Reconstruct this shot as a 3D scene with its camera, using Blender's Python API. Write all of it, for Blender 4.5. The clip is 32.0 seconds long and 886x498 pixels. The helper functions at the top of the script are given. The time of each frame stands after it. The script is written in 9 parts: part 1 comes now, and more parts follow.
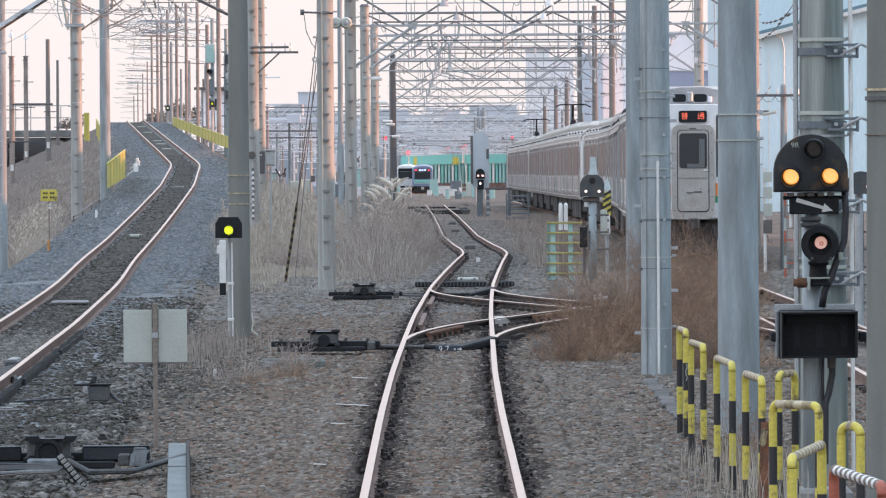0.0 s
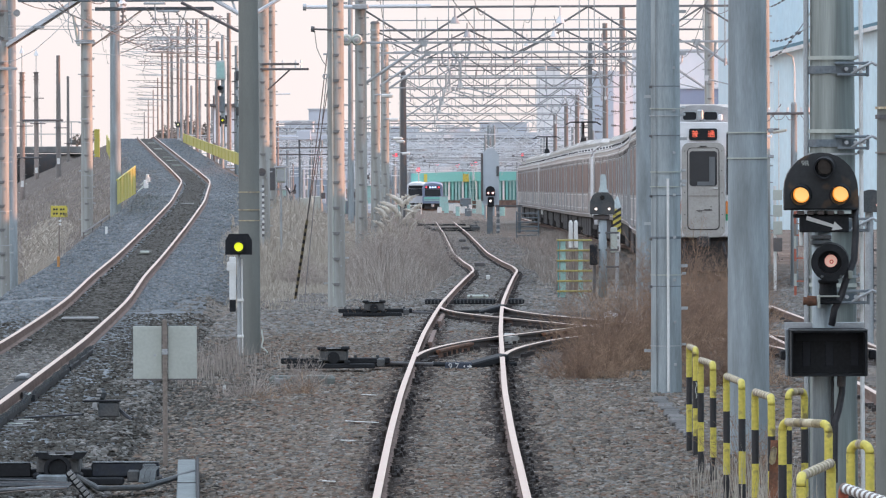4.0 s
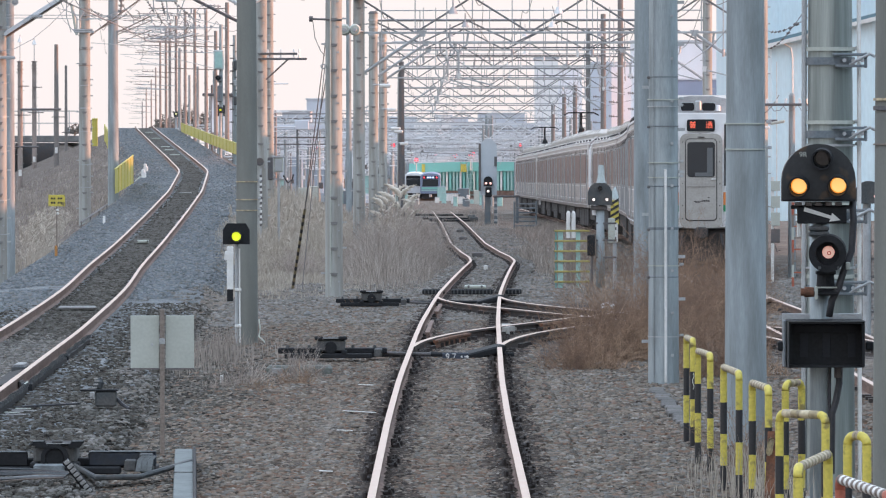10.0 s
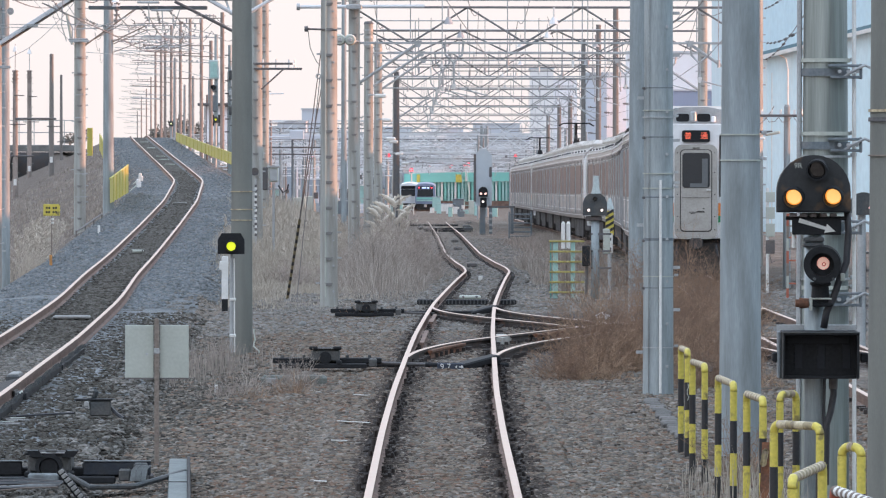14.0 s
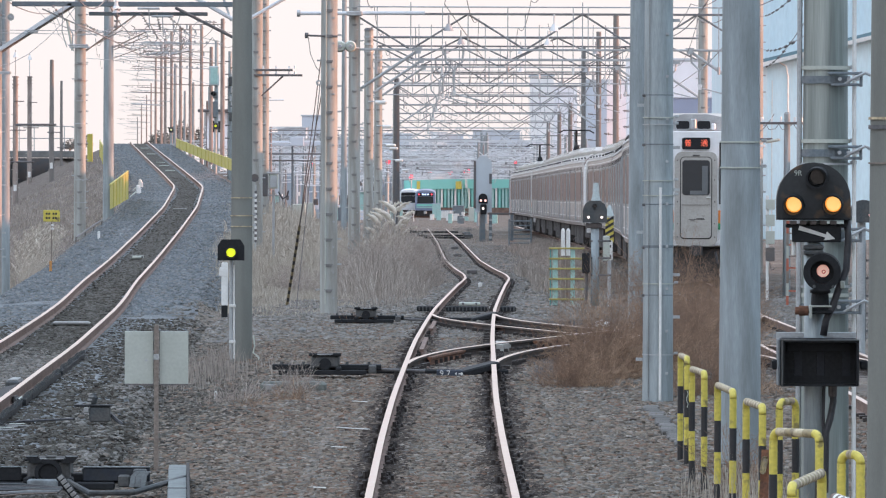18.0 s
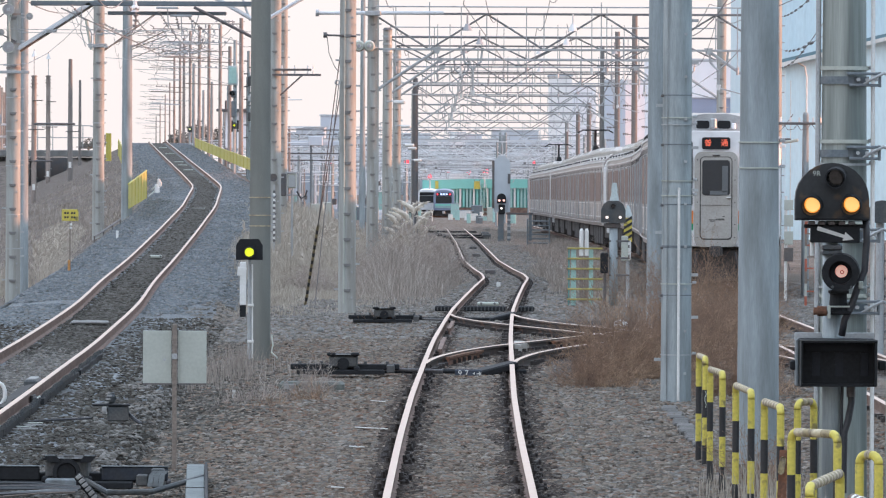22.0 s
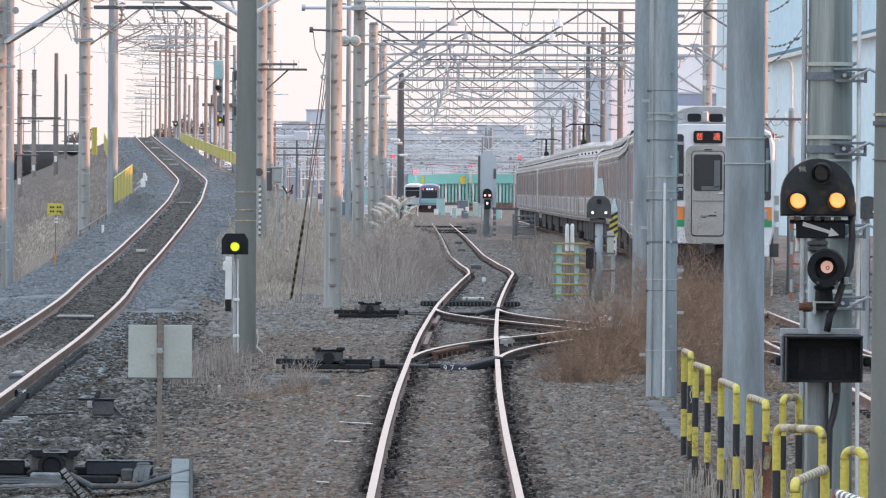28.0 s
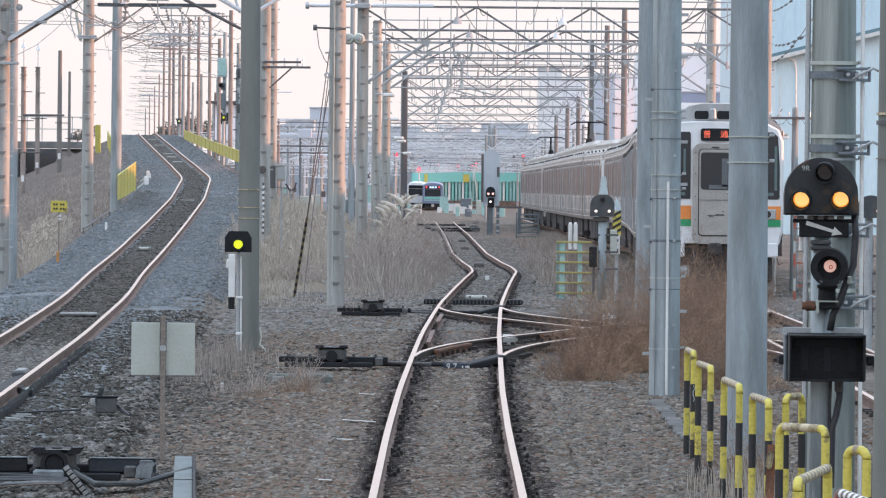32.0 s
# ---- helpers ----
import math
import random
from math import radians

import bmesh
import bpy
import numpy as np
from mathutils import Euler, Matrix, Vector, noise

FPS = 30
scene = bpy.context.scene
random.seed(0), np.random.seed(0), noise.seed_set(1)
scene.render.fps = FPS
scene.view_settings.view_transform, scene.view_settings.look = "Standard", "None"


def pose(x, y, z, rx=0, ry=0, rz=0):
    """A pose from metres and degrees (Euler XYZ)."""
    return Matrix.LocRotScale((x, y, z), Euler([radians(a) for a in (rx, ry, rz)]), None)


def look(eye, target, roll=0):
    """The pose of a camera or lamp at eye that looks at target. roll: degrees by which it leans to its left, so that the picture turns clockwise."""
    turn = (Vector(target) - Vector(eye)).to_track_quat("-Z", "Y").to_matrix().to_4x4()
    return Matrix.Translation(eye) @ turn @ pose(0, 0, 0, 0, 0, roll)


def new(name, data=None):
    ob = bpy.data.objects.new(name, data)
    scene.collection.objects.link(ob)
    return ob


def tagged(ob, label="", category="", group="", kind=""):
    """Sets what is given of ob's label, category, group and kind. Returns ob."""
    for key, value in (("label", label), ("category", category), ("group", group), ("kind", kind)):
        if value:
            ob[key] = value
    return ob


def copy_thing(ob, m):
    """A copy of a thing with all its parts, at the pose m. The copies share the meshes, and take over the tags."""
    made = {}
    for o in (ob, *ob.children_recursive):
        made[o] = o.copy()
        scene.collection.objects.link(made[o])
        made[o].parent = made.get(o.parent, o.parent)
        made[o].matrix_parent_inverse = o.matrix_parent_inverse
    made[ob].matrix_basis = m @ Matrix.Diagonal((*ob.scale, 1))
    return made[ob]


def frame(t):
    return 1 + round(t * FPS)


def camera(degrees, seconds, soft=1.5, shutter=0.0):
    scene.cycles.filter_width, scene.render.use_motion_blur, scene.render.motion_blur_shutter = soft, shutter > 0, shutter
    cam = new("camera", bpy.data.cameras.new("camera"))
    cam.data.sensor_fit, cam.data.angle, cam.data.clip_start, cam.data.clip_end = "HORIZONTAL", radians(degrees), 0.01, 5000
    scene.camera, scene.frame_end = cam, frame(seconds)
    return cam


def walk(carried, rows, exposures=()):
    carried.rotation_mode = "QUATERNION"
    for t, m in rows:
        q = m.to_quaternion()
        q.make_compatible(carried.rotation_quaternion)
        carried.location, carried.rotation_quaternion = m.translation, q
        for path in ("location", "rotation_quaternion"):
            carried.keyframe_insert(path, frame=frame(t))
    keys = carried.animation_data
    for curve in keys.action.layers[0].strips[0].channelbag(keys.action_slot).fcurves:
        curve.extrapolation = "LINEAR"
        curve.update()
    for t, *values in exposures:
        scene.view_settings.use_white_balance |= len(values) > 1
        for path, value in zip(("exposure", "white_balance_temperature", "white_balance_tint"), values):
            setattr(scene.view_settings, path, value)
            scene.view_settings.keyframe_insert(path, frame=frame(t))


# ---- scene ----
# A telephoto view down a railway line from a fixed stand; the hand only sways the lens.
cam = camera(7.178, 32.0, soft=1.2)
EYE_Z = 2.55
SWAY = [  # seconds, turn to the left, tilt, lean, in degrees
    (0.0, -0.0661, -0.0860, 0.384),
    (0.5, -0.0601, -0.0844, 0.304),
    (1.0, -0.0474, -0.0534, 0.332),
    (1.5, -0.0505, -0.0217, 0.271),
    (2.0, -0.0671, -0.0207, 0.324),
    (2.5, -0.0450, 0.0004, 0.313),
    (3.0, 0.0096, 0.0274, 0.259),
    (3.5, 0.0196, 0.0545, 0.239),
    (5.5, 0.0032, 0.0225, 0.200),
    (6.0, 0.0360, -0.0467, 0.077),
    (6.5, 0.0280, -0.1003, 0.056),
    (7.0, 0.0081, -0.1164, 0.073),
    (7.5, -0.0281, -0.0902, 0.042),
    (8.0, -0.0716, -0.0472, 0.074),
    (8.5, -0.0933, -0.0318, 0.091),
    (9.0, -0.0416, -0.0332, 0.067),
    (9.5, 0.0199, -0.0374, 0.045),
    (10.0, -0.0005, -0.0256, 0.073),
    (10.5, -0.0205, -0.0125, 0.029),
    (11.0, -0.0597, -0.0036, 0.105),
    (11.5, -0.0297, 0.0191, 0.029),
    (12.0, -0.0200, -0.0135, -0.021),
    (12.5, -0.0240, -0.0161, 0.066),
    (13.0, 0.0000, -0.0000, 0.003),
    (13.5, -0.0321, 0.0281, 0.030),
    (14.0, -0.0406, 0.0577, -0.060),
    (14.5, -0.0281, 0.0512, -0.059),
    (16.5, -0.0301, 0.0477, -0.141),
    (17.0, -0.0462, 0.0928, -0.134),
    (17.5, -0.0637, 0.0999, -0.244),
    (18.0, -0.0404, 0.1124, -0.183),
    (18.5, -0.0271, 0.1310, -0.144),
    (19.0, 0.0150, 0.1560, -0.129),
    (19.5, 0.0701, 0.1755, -0.009),
    (20.0, 0.1558, 0.1379, -0.197),
    (20.5, 0.1358, 0.0958, -0.202),
    (21.0, 0.1513, 0.0965, -0.296),
    (21.5, 0.1267, 0.1019, -0.313),
    (22.0, 0.1097, 0.1105, -0.268),
    (22.5, 0.1117, 0.1366, -0.328),
    (23.0, 0.0891, 0.1225, -0.357),
    (23.5, 0.1447, 0.0252, -0.436),
    (24.0, 0.1172, -0.0128, -0.419),
    (24.5, 0.1358, 0.0193, -0.457),
    (25.0, 0.1217, 0.0615, -0.400),
    (25.5, 0.0571, 0.0589, -0.350),
    (27.5, 0.0164, 0.0168, -0.345),
    (28.0, -0.0056, 0.0699, -0.382),
    (28.5, -0.0312, 0.0393, -0.358),
    (29.0, -0.0151, 0.0449, -0.382),
    (29.5, 0.0184, 0.0615, -0.449),
    (30.0, 0.0194, 0.0815, -0.466),
    (30.5, 0.0094, 0.1070, -0.417),
    (31.0, 0.0128, 0.1241, -0.411),
    (31.5, 0.0329, 0.0880, -0.436),
    (32.0, 0.0224, 0.0550, -0.518),
]
walk(cam, [(t, pose(0, 0, EYE_Z, 90 - 0.7975 + tilt, lean, turn)) for t, turn, tilt, lean in SWAY],
     exposures=[(0.0, 0.01), (14.0, 0.03), (32.0, 0.05)])

# ---- light: low evening sun ahead to the right, pale sky ----
SUN_AZ, SUN_EL = 90.0, 4.5      # degrees right of straight ahead, above the horizon
world = bpy.data.worlds.new("evening_sky")
scene.world = world
world.use_nodes = True
wn, wl = world.node_tree.nodes, world.node_tree.links
wn.clear()
w_out = wn.new("ShaderNodeOutputWorld")
w_bg = wn.new("ShaderNodeBackground")
w_sky = wn.new("ShaderNodeTexSky")
w_sky.sky_type = "NISHITA"
w_sky.sun_disc = False
w_sky.sun_elevation = radians(SUN_EL)
w_sky.sun_rotation = radians(SUN_AZ)
w_sky.air_density, w_sky.dust_density, w_sky.ozone_density = 1.0, 1.5, 2.0
w_tc = wn.new("ShaderNodeTexCoord")
w_sep = wn.new("ShaderNodeSeparateXYZ")
w_ramp = wn.new("ShaderNodeValToRGB")
w_ramp.color_ramp.elements[0].position = 0.0
w_ramp.color_ramp.elements[0].color = (0.465, 0.422, 0.418, 1)
w_ramp.color_ramp.elements[1].position = 0.75
w_ramp.color_ramp.elements[1].color = (0.62, 0.75, 0.94, 1)
e = w_ramp.color_ramp.elements.new(0.12)
e.color = (0.50, 0.475, 0.485, 1)
e = w_ramp.color_ramp.elements.new(0.40)
e.color = (0.61, 0.68, 0.80, 1)
w_mix = wn.new("ShaderNodeMix")
w_mix.data_type = "RGBA"
w_mix.inputs[0].default_value = 0.90
w_scale = wn.new("ShaderNodeMix")
w_scale.data_type, w_scale.blend_type = "RGBA", "MULTIPLY"
w_scale.inputs[0].default_value = 1.0
w_scale.inputs[7].default_value = (18.0, 18.0, 18.0, 1)
wl.new(w_tc.outputs["Generated"], w_sep.inputs[0])
wl.new(w_sep.outputs["Z"], w_ramp.inputs[0])
wl.new(w_ramp.outputs[0], w_scale.inputs[6])
wl.new(w_sky.outputs[0], w_mix.inputs[6])
wl.new(w_scale.outputs[2], w_mix.inputs[7])
wl.new(w_mix.outputs[2], w_bg.inputs[0])
w_bg.inputs[1].default_value = 0.13
wl.new(w_bg.outputs[0], w_out.inputs[0])

sun_data = bpy.data.lights.new("sun", "SUN")
sun_data.energy, sun_data.angle, sun_data.color = 5.0, radians(0.6), (1.0, 0.42, 0.22)
sun = new("sun", sun_data)
sa, se = radians(SUN_AZ), radians(SUN_EL)
sun.matrix_world = look((60, 40, 60), (60 - math.sin(sa) * math.cos(se), 40 - math.cos(sa) * math.cos(se), 60 - math.sin(se)))

# ---- materials ----


def mat(name, base, rough=0.6, metal=0.0, vary=0.25, scale=3.0, fine=40.0, bump=0.0, bump_scale=None,
        second=None, amount=0.5, emit=None, power=0.0, per_object=0.0, stretch=(1, 1, 1), spec=0.5, edge=(0.42, 0.62)):
    """A procedural surface: two scales of noise round the base colour, a second colour in patches, fine relief."""
    m = bpy.data.materials.new(name)
    m.use_nodes = True
    n, l = m.node_tree.nodes, m.node_tree.links
    b = n["Principled BSDF"]
    b.inputs["Roughness"].default_value = rough
    b.inputs["Metallic"].default_value = metal
    b.inputs["Specular IOR Level"].default_value = spec
    if emit:
        b.inputs["Base Color"].default_value = (*base, 1)
        b.inputs["Emission Color"].default_value = (*emit, 1)
        b.inputs["Emission Strength"].default_value = power
        return m
    tc = n.new("ShaderNodeTexCoord")
    mp = n.new("ShaderNodeMapping")
    mp.inputs["Scale"].default_value = stretch
    l.new(tc.outputs["Object"], mp.inputs[0])
    big, small = n.new("ShaderNodeTexNoise"), n.new("ShaderNodeTexNoise")
    for node, s, d in ((big, scale, 4), (small, fine, 3)):
        node.inputs["Scale"].default_value = s
        node.inputs["Detail"].default_value = d
        l.new(mp.outputs[0], node.inputs["Vector"])
    ramp = n.new("ShaderNodeValToRGB")
    ramp.color_ramp.elements[0].position, ramp.color_ramp.elements[1].position = edge
    two = second or tuple(min(1, c * (1 + vary)) for c in base)
    ramp.color_ramp.elements[0].color = (*base, 1)
    ramp.color_ramp.elements[1].color = (*[x + (y - x) * (amount if second else 1) for x, y in zip(base, two)], 1)
    l.new(big.outputs[0], ramp.inputs[0])
    hsv = n.new("ShaderNodeHueSaturation")
    mr = n.new("ShaderNodeMapRange")
    mr.inputs[1].default_value, mr.inputs[2].default_value = 0.3, 0.7
    mr.inputs[3].default_value, mr.inputs[4].default_value = 1 - vary, 1 + vary
    l.new(small.outputs[0], mr.inputs[0])
    last = mr.outputs[0]
    if per_object:
        oi = n.new("ShaderNodeObjectInfo")
        m2 = n.new("ShaderNodeMapRange")
        m2.inputs[3].default_value, m2.inputs[4].default_value = 1 - per_object, 1 + per_object
        l.new(oi.outputs["Random"], m2.inputs[0])
        mul = n.new("ShaderNodeMath")
        mul.operation = "MULTIPLY"
        l.new(last, mul.inputs[0])
        l.new(m2.outputs[0], mul.inputs[1])
        last = mul.outputs[0]
    l.new(ramp.outputs[0], hsv.inputs["Color"])
    l.new(last, hsv.inputs["Value"])
    l.new(hsv.outputs[0], b.inputs["Base Color"])
    r2 = n.new("ShaderNodeMapRange")
    r2.inputs[3].default_value, r2.inputs[4].default_value = max(0.03, rough - 0.12), min(1, rough + 0.12)
    l.new(big.outputs[0], r2.inputs[0])
    l.new(r2.outputs[0], b.inputs["Roughness"])
    if bump:
        bp = n.new("ShaderNodeBump")
        bp.inputs["Strength"].default_value = bump
        bp.inputs["Distance"].default_value = 0.02
        l.new(small.outputs[0], bp.inputs["Height"])
        l.new(bp.outputs[0], b.inputs["Normal"])
    return m


def gravel_mat(name, tones, cell=20.0, patch=0.25, dark=0.45, weeds=None):
    """Crushed stone: cells of several tones, stained in patches."""
    m = bpy.data.materials.new(name)
    m.use_nodes = True
    n, l = m.node_tree.nodes, m.node_tree.links
    b = n["Principled BSDF"]
    b.inputs["Roughness"].default_value = 0.9
    b.inputs["Specular IOR Level"].default_value = 0.2
    tc = n.new("ShaderNodeTexCoord")
    vo = n.new("ShaderNodeTexVoronoi")
    vo.inputs["Scale"].default_value = cell
    l.new(tc.outputs["Object"], vo.inputs["Vector"])
    sp = n.new("ShaderNodeSeparateColor")
    l.new(vo.outputs["Color"], sp.inputs[0])
    ramp = n.new("ShaderNodeValToRGB")
    el = ramp.color_ramp.elements
    el[0].position, el[0].color = 0.0, (*tones[0], 1)
    el[1].position, el[1].color = 1.0, (*tones[-1], 1)
    for i, t in enumerate(tones[1:-1]):
        el.new((i + 1) / (len(tones) - 1)).color = (*t, 1)
    l.new(sp.outputs[0], ramp.inputs[0])
    big = n.new("ShaderNodeTexNoise")
    big.inputs["Scale"].default_value = patch
    big.inputs["Detail"].default_value = 6
    l.new(tc.outputs["Object"], big.inputs["Vector"])
    r2 = n.new("ShaderNodeMapRange")
    r2.inputs[1].default_value, r2.inputs[2].default_value = 0.3, 0.7
    r2.inputs[3].default_value, r2.inputs[4].default_value = dark, 1.25
    l.new(big.outputs[0], r2.inputs[0])
    hsv = n.new("ShaderNodeHueSaturation")
    l.new(ramp.outputs[0], hsv.inputs["Color"])
    l.new(r2.outputs[0], hsv.inputs["Value"])
    last = hsv.outputs[0]
    if weeds:
        wnz = n.new("ShaderNodeTexNoise")
        wnz.inputs["Scale"].default_value = 0.12
        wnz.inputs["Detail"].default_value = 5
        l.new(tc.outputs["Object"], wnz.inputs["Vector"])
        wr = n.new("ShaderNodeMapRange")
        wr.inputs[1].default_value, wr.inputs[2].default_value = 0.5, 0.62
        l.new(wnz.outputs[0], wr.inputs[0])
        mx = n.new("ShaderNodeMix")
        mx.data_type = "RGBA"
        l.new(wr.outputs[0], mx.inputs[0])
        l.new(last, mx.inputs[6])
        mx.inputs[7].default_value = (*weeds, 1)
        last = mx.outputs[2]
    l.new(last, b.inputs["Base Color"])
    bp = n.new("ShaderNodeBump")
    bp.inputs["Strength"].default_value = 0.8
    bp.inputs["Distance"].default_value = 0.03
    l.new(vo.outputs["Distance"], bp.inputs["Height"])
    l.new(bp.outputs[0], b.inputs["Normal"])
    return m


def soil_ground(name):
    """Gravel of the yard, passing into brown soil on the bank to the left and far down the yard."""
    m = gravel_mat(name, BROWN_STONES, 22.0, 0.3, 0.55)
    n, l = m.node_tree.nodes, m.node_tree.links
    b = n["Principled BSDF"]
    old = b.inputs["Base Color"].links[0].from_socket
    tc = n.new("ShaderNodeTexCoord")
    sp = n.new("ShaderNodeSeparateXYZ")
    l.new(tc.outputs["Object"], sp.inputs[0])
    r1, r2 = n.new("ShaderNodeMapRange"), n.new("ShaderNodeMapRange")
    for r, s, a, z in ((r1, "X", -8.8, -10.6), (r2, "Y", 900.0, 1300.0)):
        r.inputs[1].default_value, r.inputs[2].default_value = a, z
        l.new(sp.outputs[s], r.inputs[0])
    mx = n.new("ShaderNodeMath")
    mx.operation = "MAXIMUM"
    l.new(r1.outputs[0], mx.inputs[0])
    l.new(r2.outputs[0], mx.inputs[1])
    nz = n.new("ShaderNodeTexNoise")
    nz.inputs["Scale"].default_value = 2.5
    nz.inputs["Detail"].default_value = 8
    l.new(tc.outputs["Object"], nz.inputs["Vector"])
    rp = n.new("ShaderNodeValToRGB")
    rp.color_ramp.elements[0].position, rp.color_ramp.elements[0].color = 0.35, (0.085, 0.067, 0.056, 1)
    rp.color_ramp.elements[1].position, rp.color_ramp.elements[1].color = 0.65, (0.18, 0.148, 0.125, 1)
    l.new(nz.outputs[0], rp.inputs[0])
    mix = n.new("ShaderNodeMix")
    mix.data_type = "RGBA"
    l.new(mx.outputs[0], mix.inputs[0])
    l.new(old, mix.inputs[6])
    l.new(rp.outputs[0], mix.inputs[7])
    l.new(mix.outputs[2], b.inputs["Base Color"])
    return m


def stone_mat(name, tones):
    """Loose stones: one tone for each stone."""
    m = bpy.data.materials.new(name)
    m.use_nodes = True
    n, l = m.node_tree.nodes, m.node_tree.links
    b = n["Principled BSDF"]
    b.inputs["Roughness"].default_value = 0.9
    b.inputs["Specular IOR Level"].default_value = 0.2
    ge = n.new("ShaderNodeNewGeometry")
    ramp = n.new("ShaderNodeValToRGB")
    el = ramp.color_ramp.elements
    el[0].position, el[0].color = 0.0, (*tones[0], 1)
    el[1].position, el[1].color = 1.0, (*tones[-1], 1)
    for i, t in enumerate(tones[1:-1]):
        el.new((i + 1) / (len(tones) - 1)).color = (*t, 1)
    l.new(ge.outputs["Random Per Island"], ramp.inputs[0])
    l.new(ramp.outputs[0], b.inputs["Base Color"])
    return m


BROWN_STONES = [(0.051, 0.041, 0.034), (0.149, 0.120, 0.095), (0.212, 0.181, 0.148), (0.173, 0.100, 0.068), (0.298, 0.267, 0.230), (0.143, 0.133, 0.120), (0.081, 0.067, 0.055), (0.234, 0.188, 0.148), (0.114, 0.098, 0.082), (0.189, 0.181, 0.170)]
BLUE_STONES = [(0.104, 0.112, 0.114), (0.152, 0.169, 0.182), (0.188, 0.205, 0.218), (0.122, 0.130, 0.134), (0.236, 0.246, 0.250), (0.166, 0.156, 0.14)]
DARK_STONES = [(0.018, 0.015, 0.013), (0.059, 0.053, 0.044), (0.088, 0.081, 0.07), (0.044, 0.033, 0.025), (0.139, 0.133, 0.117), (0.063, 0.059, 0.053)]
RUSTY_STONES = [(0.055, 0.039, 0.028), (0.147, 0.106, 0.079), (0.184, 0.137, 0.103), (0.156, 0.086, 0.057), (0.212, 0.176, 0.142), (0.115, 0.090, 0.071), (0.083, 0.059, 0.045)]
OILY_STONES = [(0.018, 0.014, 0.012), (0.05, 0.038, 0.031), (0.08, 0.063, 0.053), (0.035, 0.026, 0.021), (0.11, 0.09, 0.078)]
M_GROUND = soil_ground("brown_gravel_and_soil")
M_BALLAST = gravel_mat("grey_blue_ballast", BLUE_STONES, 14.0, 0.3, 0.6)
M_STONES = stone_mat("loose_brown_stones", BROWN_STONES)
M_RUSTYSTONES = stone_mat("loose_rusty_stones", RUSTY_STONES)
M_OILY = stone_mat("oily_stones", OILY_STONES)
GREY_STONES = [(0.072, 0.067, 0.062), (0.165, 0.155, 0.141), (0.220, 0.210, 0.195), (0.125, 0.112, 0.098), (0.275, 0.262, 0.242), (0.165, 0.134, 0.110), (0.188, 0.186, 0.182)]
M_GREYSTONES = stone_mat("loose_grey_brown_stones", GREY_STONES)
M_DARKSTONES = stone_mat("loose_dark_stones", DARK_STONES)
M_BLUESTONES = stone_mat("loose_grey_stones", BLUE_STONES)
M_CONC = mat("concrete", (0.33, 0.33, 0.32), 0.85, vary=0.14, scale=1.5, fine=30, bump=0.3, second=(0.22, 0.21, 0.20), amount=0.7)
M_POLE = mat("concrete_pole", (0.325, 0.372, 0.39), 0.72, vary=0.09, scale=1.7, fine=22, bump=0.12, second=(0.205, 0.23, 0.235), amount=0.95, stretch=(4, 4, 0.5), edge=(0.36, 0.66))
M_POLEGREEN = mat("mossy_concrete_pole", (0.20, 0.205, 0.185), 0.85, vary=0.08, scale=1.2, fine=60, bump=0.12, second=(0.15, 0.155, 0.14), amount=0.7, stretch=(4, 4, 0.5))
M_PANEL = mat("galvanised_pole", (0.355, 0.405, 0.42), 0.5, metal=0.25, vary=0.10, scale=1.8, fine=18, second=(0.235, 0.265, 0.27), amount=0.9, stretch=(5, 5, 0.6), edge=(0.38, 0.64))
M_CREAM = mat("cream_grey_mast", (0.37, 0.385, 0.365), 0.7, metal=0.0, vary=0.08, scale=1.4, fine=25, second=(0.27, 0.26, 0.235), amount=0.9, stretch=(5, 5, 0.35))
M_SHINYPOLE = mat("smooth_grey_green_pole", (0.35, 0.385, 0.36), 0.42, metal=0.3, vary=0.10, scale=1.3, fine=18, second=(0.165, 0.19, 0.18), amount=0.95, stretch=(5, 5, 0.22), edge=(0.38, 0.60))
M_NOTCH = mat("shaded_notch", (0.19, 0.185, 0.18), 0.8, vary=0.15, scale=5)
M_DULL = mat("dirty_grey_concrete", (0.20, 0.205, 0.20), 0.9, vary=0.15, scale=2, fine=30, bump=0.2, second=(0.14, 0.14, 0.135), amount=0.8)
M_BROWNPOST = mat("brown_grey_post", (0.20, 0.165, 0.14), 0.8, vary=0.2, scale=5)
# distance haze is mixed into this far wall colour
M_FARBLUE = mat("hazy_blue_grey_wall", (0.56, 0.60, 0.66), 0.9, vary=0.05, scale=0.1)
M_STEEL = mat("galvanised_steel", (0.42, 0.44, 0.45), 0.5, metal=0.3, vary=0.12, scale=4, fine=50, second=(0.30, 0.30, 0.30))
M_DARKSTEEL = mat("dark_painted_steel", (0.10, 0.10, 0.105), 0.6, vary=0.2, scale=3, second=(0.16, 0.12, 0.10))
M_WIRE = mat("wire", (0.16, 0.15, 0.15), 0.6, vary=0.1)
M_RUST = mat("rusty_rail", (0.145, 0.092, 0.072), 0.8, vary=0.25, scale=2, fine=50, bump=0.3, second=(0.22, 0.145, 0.115), amount=0.9)
M_HEAD = mat("polished_rail_head", (0.56, 0.43, 0.36), 0.34, metal=0.85, vary=0.05, scale=2, fine=90)
M_SLEEPER = mat("dark_sleeper", (0.06, 0.05, 0.045), 0.9, vary=0.3, scale=4, fine=40, bump=0.4, second=(0.11, 0.095, 0.085), per_object=0.3)
M_CLIP = mat("greasy_fastening", (0.028, 0.022, 0.02), 0.65, vary=0.3, scale=6)
